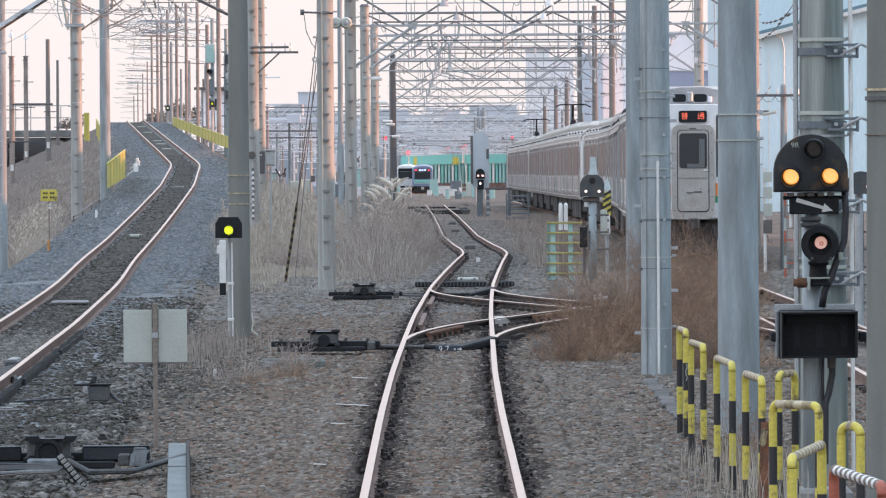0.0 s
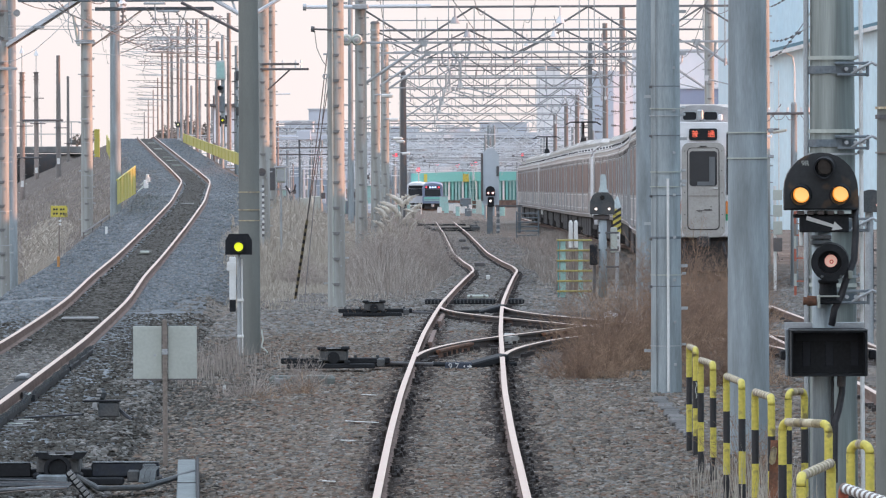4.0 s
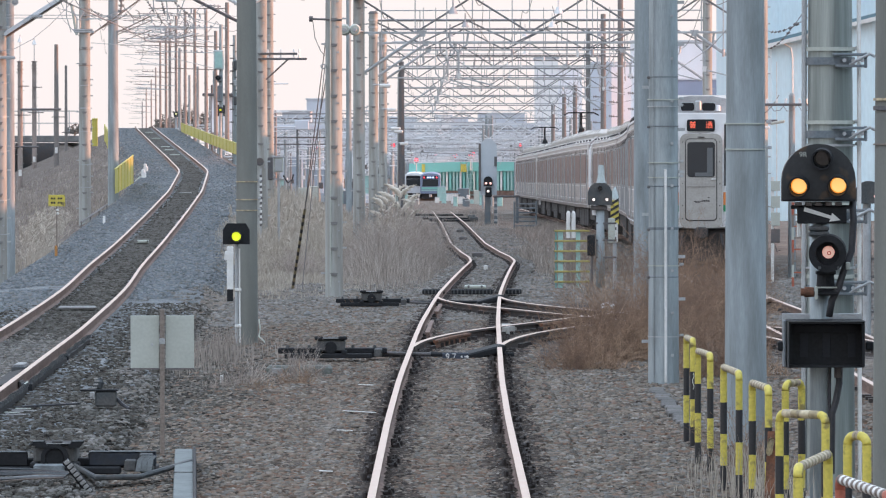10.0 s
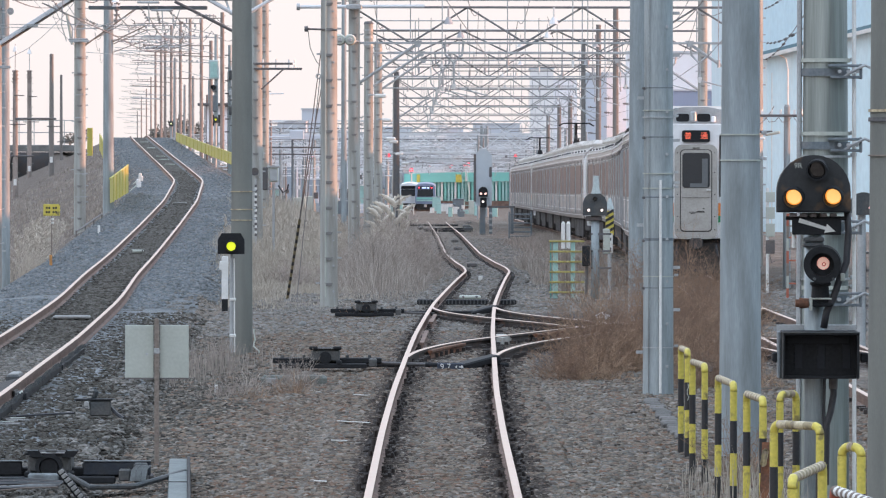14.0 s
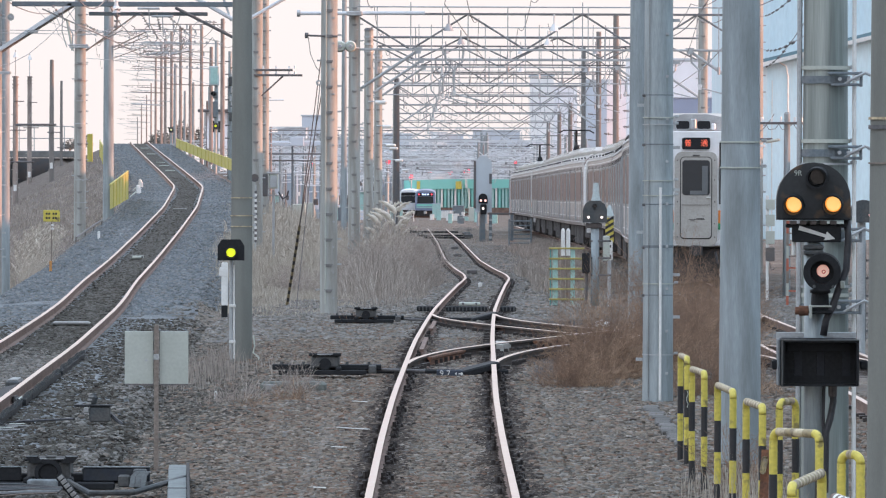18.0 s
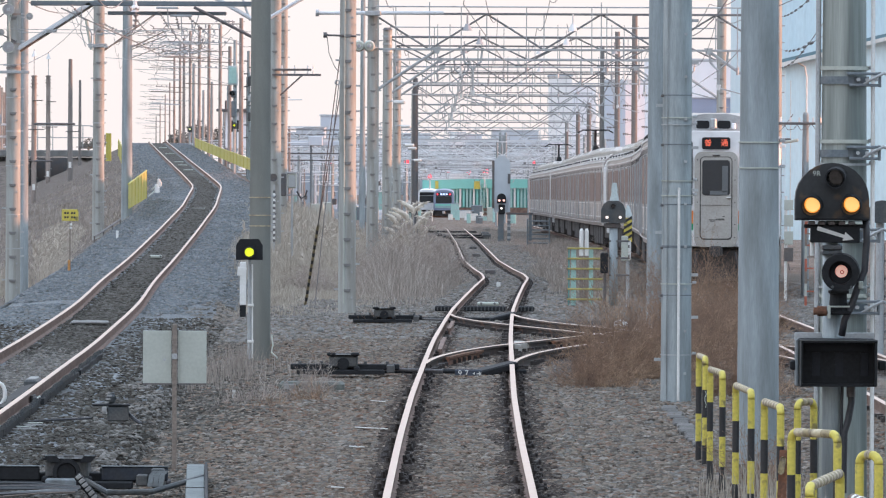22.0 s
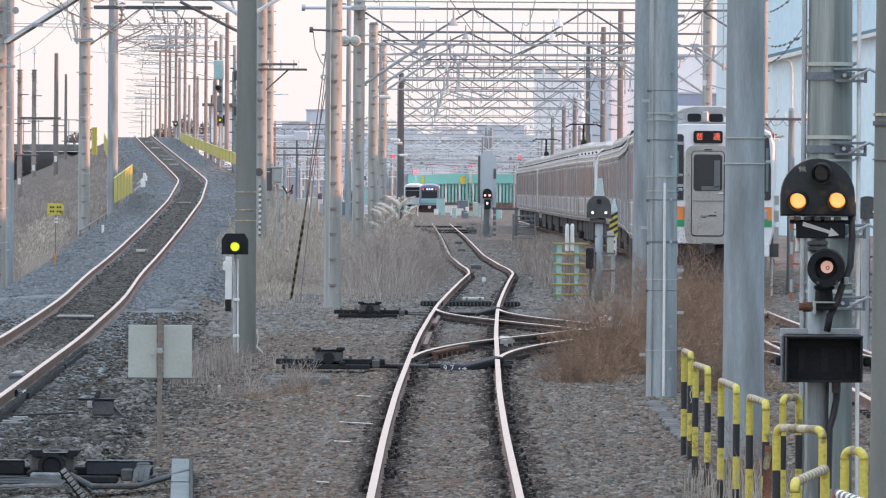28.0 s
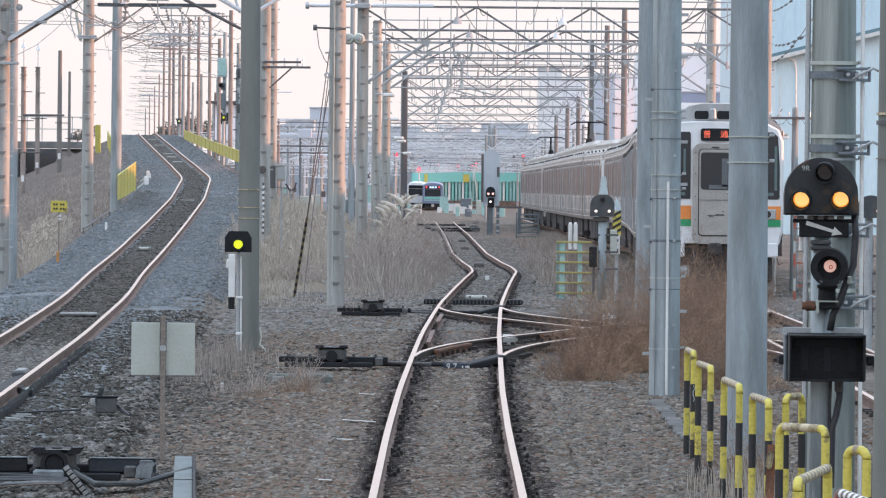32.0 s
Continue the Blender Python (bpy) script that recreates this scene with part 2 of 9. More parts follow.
M_BLACK = mat("matt_black_paint", (0.017, 0.018, 0.020), 0.65, vary=0.2, scale=5, spec=0.2)
M_BLACKRUST = mat("black_paint_with_rust", (0.024, 0.026, 0.028), 0.6, vary=0.2, scale=4.5, fine=30, second=(0.26, 0.13, 0.045), amount=0.45, edge=(0.55, 0.68))
M_YELLOW = mat("yellow_paint", (0.60, 0.50, 0.09), 0.5, vary=0.14, scale=9, fine=40, second=(0.20, 0.16, 0.07), amount=0.85, edge=(0.58, 0.66))
M_YGREEN = mat("weathered_yellow_panel", (0.48, 0.43, 0.09), 0.6, vary=0.15, scale=2, second=(0.42, 0.40, 0.12))
M_STRIPE = mat("black_stripe_paint", (0.02, 0.02, 0.022), 0.5, vary=0.2, scale=6)
M_PALEYELLOW = mat("worn_yellow_paint", (0.54, 0.46, 0.30), 0.6, vary=0.2, scale=14, second=(0.27, 0.20, 0.15), amount=0.9)
M_RED = mat("rust_red_paint", (0.35, 0.10, 0.06), 0.6, vary=0.2, scale=6)
M_WHITE = mat("white_paint", (0.72, 0.72, 0.70), 0.5, vary=0.06, scale=3, second=(0.55, 0.54, 0.50))
M_BOARD = mat("weathered_sign_back", (0.45, 0.475, 0.425), 0.6, vary=0.06, scale=3, second=(0.38, 0.40, 0.355))
M_TEAL = mat("teal_paint", (0.22, 0.56, 0.50), 0.55, vary=0.1, scale=0.6, second=(0.22, 0.52, 0.46))
M_TEALDARK = mat("dark_teal_paint_and_shade", (0.11, 0.29, 0.27), 0.6, vary=0.15, scale=1)
M_GREYTEAL = mat("weathered_grey_green_paint", (0.40, 0.46, 0.46), 0.6, vary=0.12, scale=5)
M_DULLYELLOW = mat("faded_dirty_yellow", (0.25, 0.21, 0.12), 0.7, vary=0.2, scale=8, second=(0.24, 0.20, 0.13))
M_PALETEAL = mat("pale_teal_paint", (0.32, 0.50, 0.47), 0.6, vary=0.12, scale=5)
M_ORANGE = mat("orange_band", (0.78, 0.26, 0.06), 0.5, vary=0.06, scale=3)
M_GREEN = mat("green_band", (0.03, 0.30, 0.13), 0.5, vary=0.06, scale=3)
# coach side steel: shade and brown ground reflection mixed into the colour
M_STAINLESS = mat("brushed_stainless", (0.37, 0.335, 0.315), 0.5, metal=0.35, vary=0.10, scale=1.5, fine=20, stretch=(3, 0.3, 3), second=(0.31, 0.275, 0.255))
M_SIDEDOOR = mat("brown_grey_sliding_door", (0.37, 0.33, 0.305), 0.5, metal=0.3, vary=0.1, scale=2, second=(0.30, 0.26, 0.24))
M_DOORGREY = mat("grimy_grey_door", (0.40, 0.385, 0.355), 0.55, vary=0.1, scale=2.5, fine=25, second=(0.31, 0.29, 0.26))
M_ROOF = mat("grimy_roof", (0.60, 0.57, 0.535), 0.6, vary=0.12, scale=1.2, second=(0.44, 0.41, 0.38))
M_SHELLWHITE = mat("white_front_shell", (0.78, 0.79, 0.80), 0.4, vary=0.04, scale=2, second=(0.66, 0.66, 0.66))
M_GLASS = mat("dark_window", (0.025, 0.03, 0.035), 0.12, vary=0.1, scale=2)
# the brown is the evening reflection, painted into the glass colour
M_BROWNGLASS = mat("brown_reflection_window", (0.225, 0.165, 0.145), 0.55, vary=0.15, scale=2, spec=0.12)
M_UNDER = mat("underframe_grime", (0.045, 0.042, 0.042), 0.85, vary=0.25, scale=3)
M_LENS = mat("dark_lens", (0.03, 0.028, 0.027), 0.15)
M_AMBER = mat("amber_lamp", (0.5, 0.3, 0.1), emit=(1.0, 0.36, 0.05), power=0.95)
M_AMBERCORE = mat("amber_lamp_core", (1, 0.8, 0.4), emit=(1.0, 0.56, 0.17), power=1.0)
M_PALELAMP = mat("pale_pink_lamp", (1, 0.8, 0.7), emit=(1.0, 0.46, 0.36), power=0.38)
M_DIMLAMP = mat("dim_pink_lens", (0.3, 0.15, 0.12), emit=(0.8, 0.30, 0.22), power=0.16)
M_PINKLAMP = mat("pinkish_lamp", (1, 0.7, 0.6), emit=(1.0, 0.50, 0.45), power=0.95)
M_YLAMP = mat("yellow_lamp", (1, 0.9, 0.1), emit=(0.80, 0.95, 0.03), power=0.95)
M_CREAMLAMP = mat("pale_yellow_lamp", (1, 0.95, 0.7), emit=(0.95, 0.95, 0.45), power=0.9)
M_REDLAMP = mat("red_lamp", (1, 0.1, 0.1), emit=(1.0, 0.07, 0.12), power=1.1)
M_WHITELAMP = mat("white_lamp", (1, 0.95, 0.9), emit=(1.0, 0.80, 0.74), power=1.0)
M_LED = mat("red_led", (1, 0.2, 0.1), emit=(1.0, 0.13, 0.08), power=0.6)
M_BLUELED = mat("blue_white_led", (0.6, 0.7, 1), emit=(0.5, 0.65, 1.0), power=1.2)
M_BLUEWALL = mat("light_blue_sheet_wall", (0.60, 0.74, 0.80), 0.5, vary=0.05, scale=0.3, fine=8, second=(0.54, 0.69, 0.76), stretch=(1, 1, 0.2))
M_PALESHED = mat("pale_blue_white_sheet", (0.66, 0.81, 0.86), 0.5, vary=0.05, scale=0.3, fine=8, second=(0.60, 0.75, 0.80), stretch=(1, 1, 0.2))
M_GREYBLUE = mat("grey_blue_wall", (0.33, 0.38, 0.44), 0.7, vary=0.08, scale=0.2)
# far wall colours, lightened to hold the haze of distance
M_LILAC = mat("hazed_lilac_wall", (0.82, 0.82, 0.85), 0.8, vary=0.06, scale=0.15)
M_HAZE = mat("hazed_blue_grey_wall", (0.54, 0.57, 0.61), 0.9, vary=0.06, scale=0.1)
# pale steel near by; on far gantries its tone carries the haze
M_PALESTEEL = mat("pale_and_hazed_steel", (0.60, 0.62, 0.64), 0.6, metal=0.1, vary=0.1, scale=1)
# far wall grey, whitened for the haze
M_PALEWALL = mat("hazed_pale_grey_wall", (0.84, 0.83, 0.83), 0.8, vary=0.06, scale=0.15)
M_DRY = mat("dry_grass", (0.35, 0.31, 0.26), 0.9, vary=0.3, scale=0.9, fine=7, second=(0.49, 0.435, 0.36), amount=0.9)
M_DRYBROWN = mat("brown_dry_grass", (0.28, 0.24, 0.21), 0.9, vary=0.35, scale=0.9, fine=7, second=(0.42, 0.375, 0.33), amount=0.9)
M_TWIG = mat("dry_twigs", (0.20, 0.125, 0.085), 0.9, vary=0.4, scale=2, fine=12, second=(0.44, 0.30, 0.20), amount=0.9, edge=(0.45, 0.66))
M_GREYTWIG = mat("greyish_twigs", (0.28, 0.23, 0.20), 0.9, vary=0.35, scale=2, fine=12, second=(0.43, 0.375, 0.33), amount=0.9)
M_RUSTDARK = mat("dark_greasy_rail", (0.036, 0.026, 0.022), 0.8, vary=0.3, scale=1.5, fine=40, second=(0.18, 0.095, 0.065), amount=0.9, edge=(0.54, 0.68))
M_PLUME = mat("pale_plume", (0.43, 0.38, 0.32), 0.9, vary=0.2, scale=4)
M_LEAF = mat("distant_foliage", (0.17, 0.165, 0.15), 0.9, vary=0.3, scale=0.3)
M_PORCELAIN = mat("white_porcelain", (0.68, 0.68, 0.68), 0.3, vary=0.05)
M_CABLE = mat("black_cable", (0.03, 0.03, 0.034), 0.5, vary=0.2)
M_DIMSLOT = mat("dim_blue_black_panel", (0.022, 0.024, 0.029), 0.6, vary=0.1, spec=0.2)
M_CASEDARK = mat("grimy_dark_case", (0.055, 0.062, 0.066), 0.6, vary=0.25, scale=5, second=(0.11, 0.10, 0.09))
M_PAMPAS = mat("pale_pampas_plume", (0.60, 0.55, 0.48), 0.9, vary=0.18, scale=5)
M_ORANGERUST = mat("fresh_orange_rust", (0.20, 0.085, 0.045), 0.85, vary=0.3, scale=6, fine=40, second=(0.09, 0.05, 0.035), amount=0.8)
M_BLUEGREY = mat("blue_grey_machine_paint", (0.13, 0.16, 0.18), 0.6, vary=0.15, scale=5, second=(0.2, 0.2, 0.2))

# ---- building kit ----


class Geo:
    """Collects vertices and faces of one mesh."""

    def __init__(self):
        self.v, self.f = [], []

    def add(self, verts, faces):
        o = len(self.v)
        self.v += [tuple(p) for p in verts]
        self.f += [tuple(i + o for i in q) for q in faces]
        return self

    def box(self, c, size, m=None, ch=0.0):
        """A box, its long edges chamfered by ch."""
        x, y, z = (s / 2 for s in size)
        if ch <= 0:
            vs = [Vector((sx * x, sy * y, sz * z)) for sz in (-1, 1) for sy in (-1, 1) for sx in (-1, 1)]
            fs = [(0, 2, 3, 1), (4, 5, 7, 6), (0, 1, 5, 4), (2, 6, 7, 3), (0, 4, 6, 2), (1, 3, 7, 5)]
        else:
            ring = [(x - ch, -y), (x, -y + ch), (x, y - ch), (x - ch, y), (-x + ch, y), (-x, y - ch), (-x, -y + ch), (-x + ch, -y)]
            inner = [(a * (x - ch) / x, b * (y - ch) / y) for a, b in ring]
            vs, fs = [], []
            for pts, zz in ((inner, -z), (ring, -z + ch), (ring, z - ch), (inner, z)):
                vs += [Vector((a, b, zz)) for a, b in pts]
            for k in range(3):
                for i in range(8):
                    j = (i + 1) % 8
                    fs.append((k * 8 + i, k * 8 + j, k * 8 + 8 + j, k * 8 + 8 + i))
            fs += [tuple(range(7, -1, -1)), tuple(range(24, 32))]
        if m is not None:
            vs = [m @ p for p in vs]
        return self.add([p + Vector(c) for p in vs], fs)

    def cyl(self, p0, p1, r0, r1=None, n=10, caps=True):
        r1 = r0 if r1 is None else r1
        a, b = Vector(p0), Vector(p1)
        d = (b - a).normalized()
        u = d.orthogonal().normalized() if abs(d.z) < 0.999 else Vector((1, 0, 0))
        w = d.cross(u)
        ang = [2 * math.pi * (i + 0.5) / n for i in range(n)]
        vs = [a + (u * math.cos(t) + w * math.sin(t)) * r0 for t in ang] + [b + (u * math.cos(t) + w * math.sin(t)) * r1 for t in ang]
        fs = [(i, (i + 1) % n, n + (i + 1) % n, n + i) for i in range(n)]
        if caps:
            fs += [tuple(range(n - 1, -1, -1)), tuple(range(n, 2 * n))]
        return self.add(vs, fs)

    def tube(self, pts, r, n=6):
        """A bent round bar through pts."""
        pts = [Vector(p) for p in pts]
        vs, fs = [], []
        u = None
        for i, p in enumerate(pts):
            d = (pts[min(i + 1, len(pts) - 1)] - pts[max(i - 1, 0)]).normalized()
            if u is None:
                u = d.orthogonal().normalized()
            u = (u - d * u.dot(d)).normalized()
            w = d.cross(u)
            vs += [p + (u * math.cos(2 * math.pi * k / n) + w * math.sin(2 * math.pi * k / n)) * r for k in range(n)]
        for i in range(len(pts) - 1):
            for k in range(n):
                j = (k + 1) % n
                fs.append((i * n + k, i * n + j, i * n + n + j, i * n + n + k))
        fs += [tuple(range(n - 1, -1, -1)), tuple(range(len(vs) - n, len(vs)))]
        return self.add(vs, fs)

    def loft(self, rings, closed=True, caps=True):
        n = len(rings[0])
        vs = [p for r in rings for p in r]
        fs = []
        for i in range(len(rings) - 1):
            for k in range(n if closed else n - 1):
                j = (k + 1) % n
                fs.append((i * n + k, i * n + j, i * n + n + j, i * n + n + k))
        if caps and closed:
            fs += [tuple(range(n - 1, -1, -1)), tuple(range(len(vs) - n, len(vs)))]
        return self.add(vs, fs)

    def disc_ring(self, c, axis, r0, r1, depth, n=20):
        """A short open tube with wall, along axis from c (a hood or rim)."""
        a = Vector(axis).normalized()
        u = a.orthogonal().normalized()
        w = a.cross(u)
        c = Vector(c)
        rings = []
        for r, d in ((r0, 0), (r1, 0), (r1, depth), (r0, depth), (r0, 0)):
            rings.append([c + a * d + (u * math.cos(2 * math.pi * k / n) + w * math.sin(2 * math.pi * k / n)) * r for k in range(n)])
        return self.loft(rings, caps=False)

    def plate(self, outline, y0, y1):
        """A flat plate: outline of (x, z) points, from depth y0 to y1."""
        n = len(outline)
        vs = [(x, y0, z) for x, z in outline] + [(x, y1, z) for x, z in outline]
        fs = [tuple(range(n)), tuple(range(2 * n - 1, n - 1, -1))] + [(i, n + i, n + (i + 1) % n, (i + 1) % n) for i in range(n)]
        return self.add(vs, fs)

    def mesh(self, name, smooth=False):
        me = bpy.data.meshes.new(name)
        me.from_pydata(self.v, [], self.f)
        if smooth:
            me.polygons.foreach_set("use_smooth", [True] * len(me.polygons))
        me.update()
        return me


def part(name, geo, material, parent=None, label="", smooth=False, at=None):
    me = geo if isinstance(geo, bpy.types.Mesh) else geo.mesh(name, smooth)
    if not me.materials:
        me.materials.append(material)
    ob = new(name, me)
    if parent is not None:
        ob.parent = parent
    if at is not None:
        ob.matrix_basis = at
    if label:
        ob["label"] = label
    return ob


def thing(name, label, category, group="", at=None, kind=""):
    ob = new(name)
    ob.empty_display_size = 0.2
    if at is not None:
        ob.matrix_basis = at
    return tagged(ob, label, category, group, kind)


def words(text, size, parent, material, m, name="lettering"):
    cu = bpy.data.curves.new(name, "FONT")
    cu.body, cu.size, cu.align_x, cu.align_y, cu.extrude = text, size, "CENTER", "CENTER", 0.002
    tmp = bpy.data.objects.new(name, cu)
    scene.collection.objects.link(tmp)
    me = bpy.data.meshes.new_from_object(tmp.evaluated_get(bpy.context.evaluated_depsgraph_get()))
    bpy.data.objects.remove(tmp)
    me.materials.clear()
    me.materials.append(material)
    ob = new(name, me)
    ob.parent = parent
    ob.matrix_basis = m
    return ob


FACE = pose(0, 0, 0, 90, 0, 0)      # lettering that faces the camera side

# ---- plan: the lines of the tracks and the lie of the land ----
GRID = np.arange(-60.0, 1601.0, 1.0)


def smooth_line(points, width=7):
    ys, xs = zip(*points)
    raw = np.interp(GRID, ys, xs)
    k = np.hanning(2 * width + 1)
    out = np.convolve(np.pad(raw, width, mode="edge"), k / k.sum(), mode="valid")
    return lambda y: float(np.interp(y, GRID, out))


main_x = smooth_line([(-60, 0.03), (52, 0.04), (66, 0.045), (78, 0.08), (91, 0.16), (105, 0.25), (121, 0.39), (132, 0.5), (150, 0.76),
                      (168, 1.04), (183, 1.30), (193, 1.27), (204, 1.10), (233, 0.83), (335, 0.51), (475, -0.15), (600, -0.6), (1000, -2.0), (1600, -4)], 6)
right_x = smooth_line([(-60, 5.2), (100, 5.2), (128, 5.25), (138, 5.55), (145, 5.70), (155, 5.83), (164, 5.92), (178, 6.12), (198, 6.62), (230, 7.2), (262, 7.36), (285, 6.88), (310, 6.76), (392, 6.55), (456, 6.2), (1600, 2)], 8)
left_x = smooth_line([(-60, -4.4), (52, -4.95), (76, -5.3), (101, -5.73), (109, -5.95), (129, -6.35), (150, -6.97), (173, -7.47), (203, -8.0),
                      (240, -8.75), (284, -10.0), (324, -12.1), (357, -13.97), (446, -18.8), (600, -25.6), (1600, -69)], 12)
left_z = smooth_line([(-60, -0.01), (95, -0.02), (112, -0.06), (150, 0.06), (173, 0.2), (203, 0.62), (240, 1.1), (284, 1.65), (324, 2.15), (357, 2.65),
                      (446, 3.85), (480, 4.05), (560, 4.2), (1600, 4.2)], 14)
fall = smooth_line([(-60, 0), (98, 0), (500, -1.8), (1000, -4.9), (1600, -5.6)], 12)      # rail level of the yard


def ground_z(x, y):
    """The ground: yard level, with the bank that carries the branch line up."""
    z = fall(y) - 0.165
    top = left_z(y) - 0.30
    d = abs(x - left_x(y)) - 2.1
    bank = top - max(0.0, d) * (0.55 if x > left_x(y) else 0.42)
    if x < left_x(y) - 2.0:
        z -= min(0.25, 0.1 * max(0.0, d))
    u = min(max((left_x(y) + 3.9 - x) / 2.4, 0.0), 1.0)
    z += (min(left_z(y) - 0.31, z) - z) * u * u * (3 - 2 * u)
    if 70 < y < 78 and x < -2.6:
        z += 0.10 * math.exp(-((x + 3.62) / 0.42) ** 2 - ((y - 73.6) / 1.3) ** 2)      # heap round the detector box
    return max(z, bank) if y > 112 else z


def ground_top(x, y):
    """The ground with its unevenness."""
    z = ground_z(x, min(max(y, -60), 1590))
    if 30 < y < 420 and -16 < x < 12:
        near = min(abs(x - main_x(y)), abs(x - right_x(y)))
        amp = 0.010 if near < 1.1 else 0.04
        z += amp * noise.noise((x * 0.55, y * 0.22, 0)) + (0.017 if near < 1.1 else 0)
    return z


def frange(a, b, s):
    out = []
    while a < b - 1e-6:
        out.append(a)
        a += s
    return out


def build_ground():
    xs = [-2500, -900, -400, -200, -120, -80, -60, -48, -40] + frange(-34, -14, 1.0) + frange(-14, 9, 0.22) + frange(9, 20, 0.8) + [20, 26, 34, 46, 60, 90, 140, 260, 600, 2500]
    ys = [-2500, -600, -200, -80, -30, 0, 20, 36] + frange(40, 110, 0.45) + frange(110, 200, 0.9) + frange(200, 330, 2.0) + frange(330, 620, 6.0) + frange(620, 1500, 40) + [1500, 2000, 3000, 4800]
    vs, fs = [], []
    for y in ys:
        for x in xs:
            z = ground_top(x, y)
            vs.append((x, y, z))
    n = len(xs)
    for j in range(len(ys) - 1):
        for i in range(n - 1):
            fs.append((j * n + i, j * n + i + 1, j * n + n + i + 1, j * n + n + i))
    g = Geo()
    g.v, g.f = vs, fs
    ob = part("ground", g, M_GROUND, smooth=True)
    tagged(ob, "brown-grey gravel yard ground, falling away in the distance", "ground", kind="structure")


build_ground()

# ---- tracks ----
M_FOUR = gravel_mat("grimy_four_foot", DARK_STONES, 16.0, 0.4, 0.7)
HALF = 0.5335 + 0.0325


def steps(a, b):
    out, y = [], a
    while y < b:
        out.append(y)
        y += 0.8 if y < 130 else (1.5 if y < 260 else 4.0)
    return out + [b]


def rail_rings(path, profile):
    """Profile (across, up) swept along a path of points."""
    rings = []
    for i, p in enumerate(path):
        a, b = Vector(path[max(i - 1, 0)]), Vector(path[min(i + 1, len(path) - 1)])
        d = (b - a)
        side = Vector((d.y, -d.x, 0)).normalized()
        rings.append([Vector(p) + side * s + Vector((0, 0, h)) for s, h in profile])
    return rings


WEB = [(-0.064, -0.153), (0.064, -0.153), (0.064, -0.142), (0.012, -0.125), (0.009, -0.05), (0.0315, -0.036), (0.0315, -0.006), (-0.0315, -0.006), (-0.0315, -0.036), (-0.009, -0.05), (-0.012, -0.125), (-0.064, -0.142)]
TOP = [(-0.0315, -0.006), (0.0315, -0.006), (0.030, -0.002), (0.022, 0.0), (-0.022, 0.0), (-0.030, -0.002)]


def rail(parent, fx, fz, a, b, off, name="rail", side=None):
    path = [(fx(y) + off, y, fz(y)) for y in steps(a, b)]
    r = part(name, Geo().loft(rail_rings(path, WEB)), side or M_RUST, parent, "rusty steel rail")
    part("rail_head", Geo().loft(rail_rings(path, TOP)), M_HEAD, r, "bright worn rail head")
    return r


SLEEPER = Geo().box((0, 0, -0.155 - 0.06), (2.1, 0.22, 0.13), ch=0.012).mesh("sleeper")
CLIP = Geo().box((0, 0, -0.142), (0.10, 0.13, 0.02), ch=0.006).box((0.0, 0.02, -0.118), (0.07, 0.05, 0.045), ch=0.014).cyl((-0.03, 0.03, -0.13), (-0.02, 0.05, -0.085), 0.02, 0.012, 6).cyl((0.01, -0.04, -0.13), (0.01, -0.04, -0.07), 0.022, n=6).mesh("rail_clip")


def track(label, fx, fz, a, b, sleepers, clips, pitch=0.62):
    t = thing("railway_track", label, "railway track", kind="structure")
    for off in (-HALF, HALF):
        rail(t, fx, fz, a, b, off)
    y = sleepers[0]
    rnd = random.Random(5)
    while y < sleepers[1]:
        yy = y + rnd.uniform(-0.05, 0.05)
        turn = -math.degrees(math.atan(fx(yy + 1) - fx(yy)))
        part("sleeper", SLEEPER, M_SLEEPER, t, at=pose(fx(yy), yy, fz(yy) - rnd.uniform(0.0, 0.012), 0, 0, turn))
        if clips[0] < y < clips[1]:
            for off in (-HALF, HALF):
                for s in (-0.10, 0.10):
                    if rnd.random() < 0.5:
                        continue
                    part("rail_clip", CLIP, M_CLIP, t, at=pose(fx(yy) + off + s, yy + rnd.uniform(-0.12, 0.12), fz(yy) + rnd.uniform(-0.02, 0.008), 0, 0, (180 if s > 0 else 0) + rnd.uniform(-40, 40)))
        y += pitch
    return t


def loose_clips(parent, fx, fz, a, b, pitch=0.62, gaps=0.5):
    """Fastenings farther off, in one piece."""
    g = Geo()
    rl = random.Random(9)
    y = a
    while y < b:
        for off in (-HALF, HALF):
            for s in (-0.10, 0.10):
                if rl.random() < gaps:
                    continue
                g.box((fx(y) + off + s, y, fz(y) - 0.125), (0.10, 0.13, 0.05))
        y += pitch
    ob = part("fastenings", g, M_CLIP, parent)
    ob["kind"] = "stuff"


t_main = track("single track with bright rails on dark sleepers, snaking ahead", main_x, fall, -30, 455, (50, 205), (50, 96))
loose_clips(t_main, main_x, fall, 96.1, 400)
t_right = track("yard track beside the main line, rusty rail sides", right_x, fall, -30, 520, (60, 135), (60, 62))
loose_clips(t_right, right_x, fall, 62, 150)
t_left = track("branch track with bright rails climbing a bank", left_x, left_z, -30, 600, (66, 250), (66, 67))
strip, studs = Geo(), Geo()
for k, y in enumerate(frange(56, 99, 0.4)):
    if k % 29 > 26:
        continue
    x = left_x(y) + HALF + 0.15 + 0.01 * math.sin(k * 0.9)
    strip.box((x, y, left_z(y) - 0.105 - (0.02 if y > 88 else 0)), (0.06, 0.41, 0.065))
    for dx, dy in ((0.0, 0.0), (0.025, 0.2)):
        studs.cyl((x + dx, y + dy, left_z(y) - 0.075), (x + dx, y + dy, left_z(y) - 0.035), 0.016, n=6)
gs = part("guard_strip", strip, M_BLACK, t_left, "black strip with bolts along the rail foot")
part("studs", studs, M_CASEDARK, gs)["kind"] = "stuff"
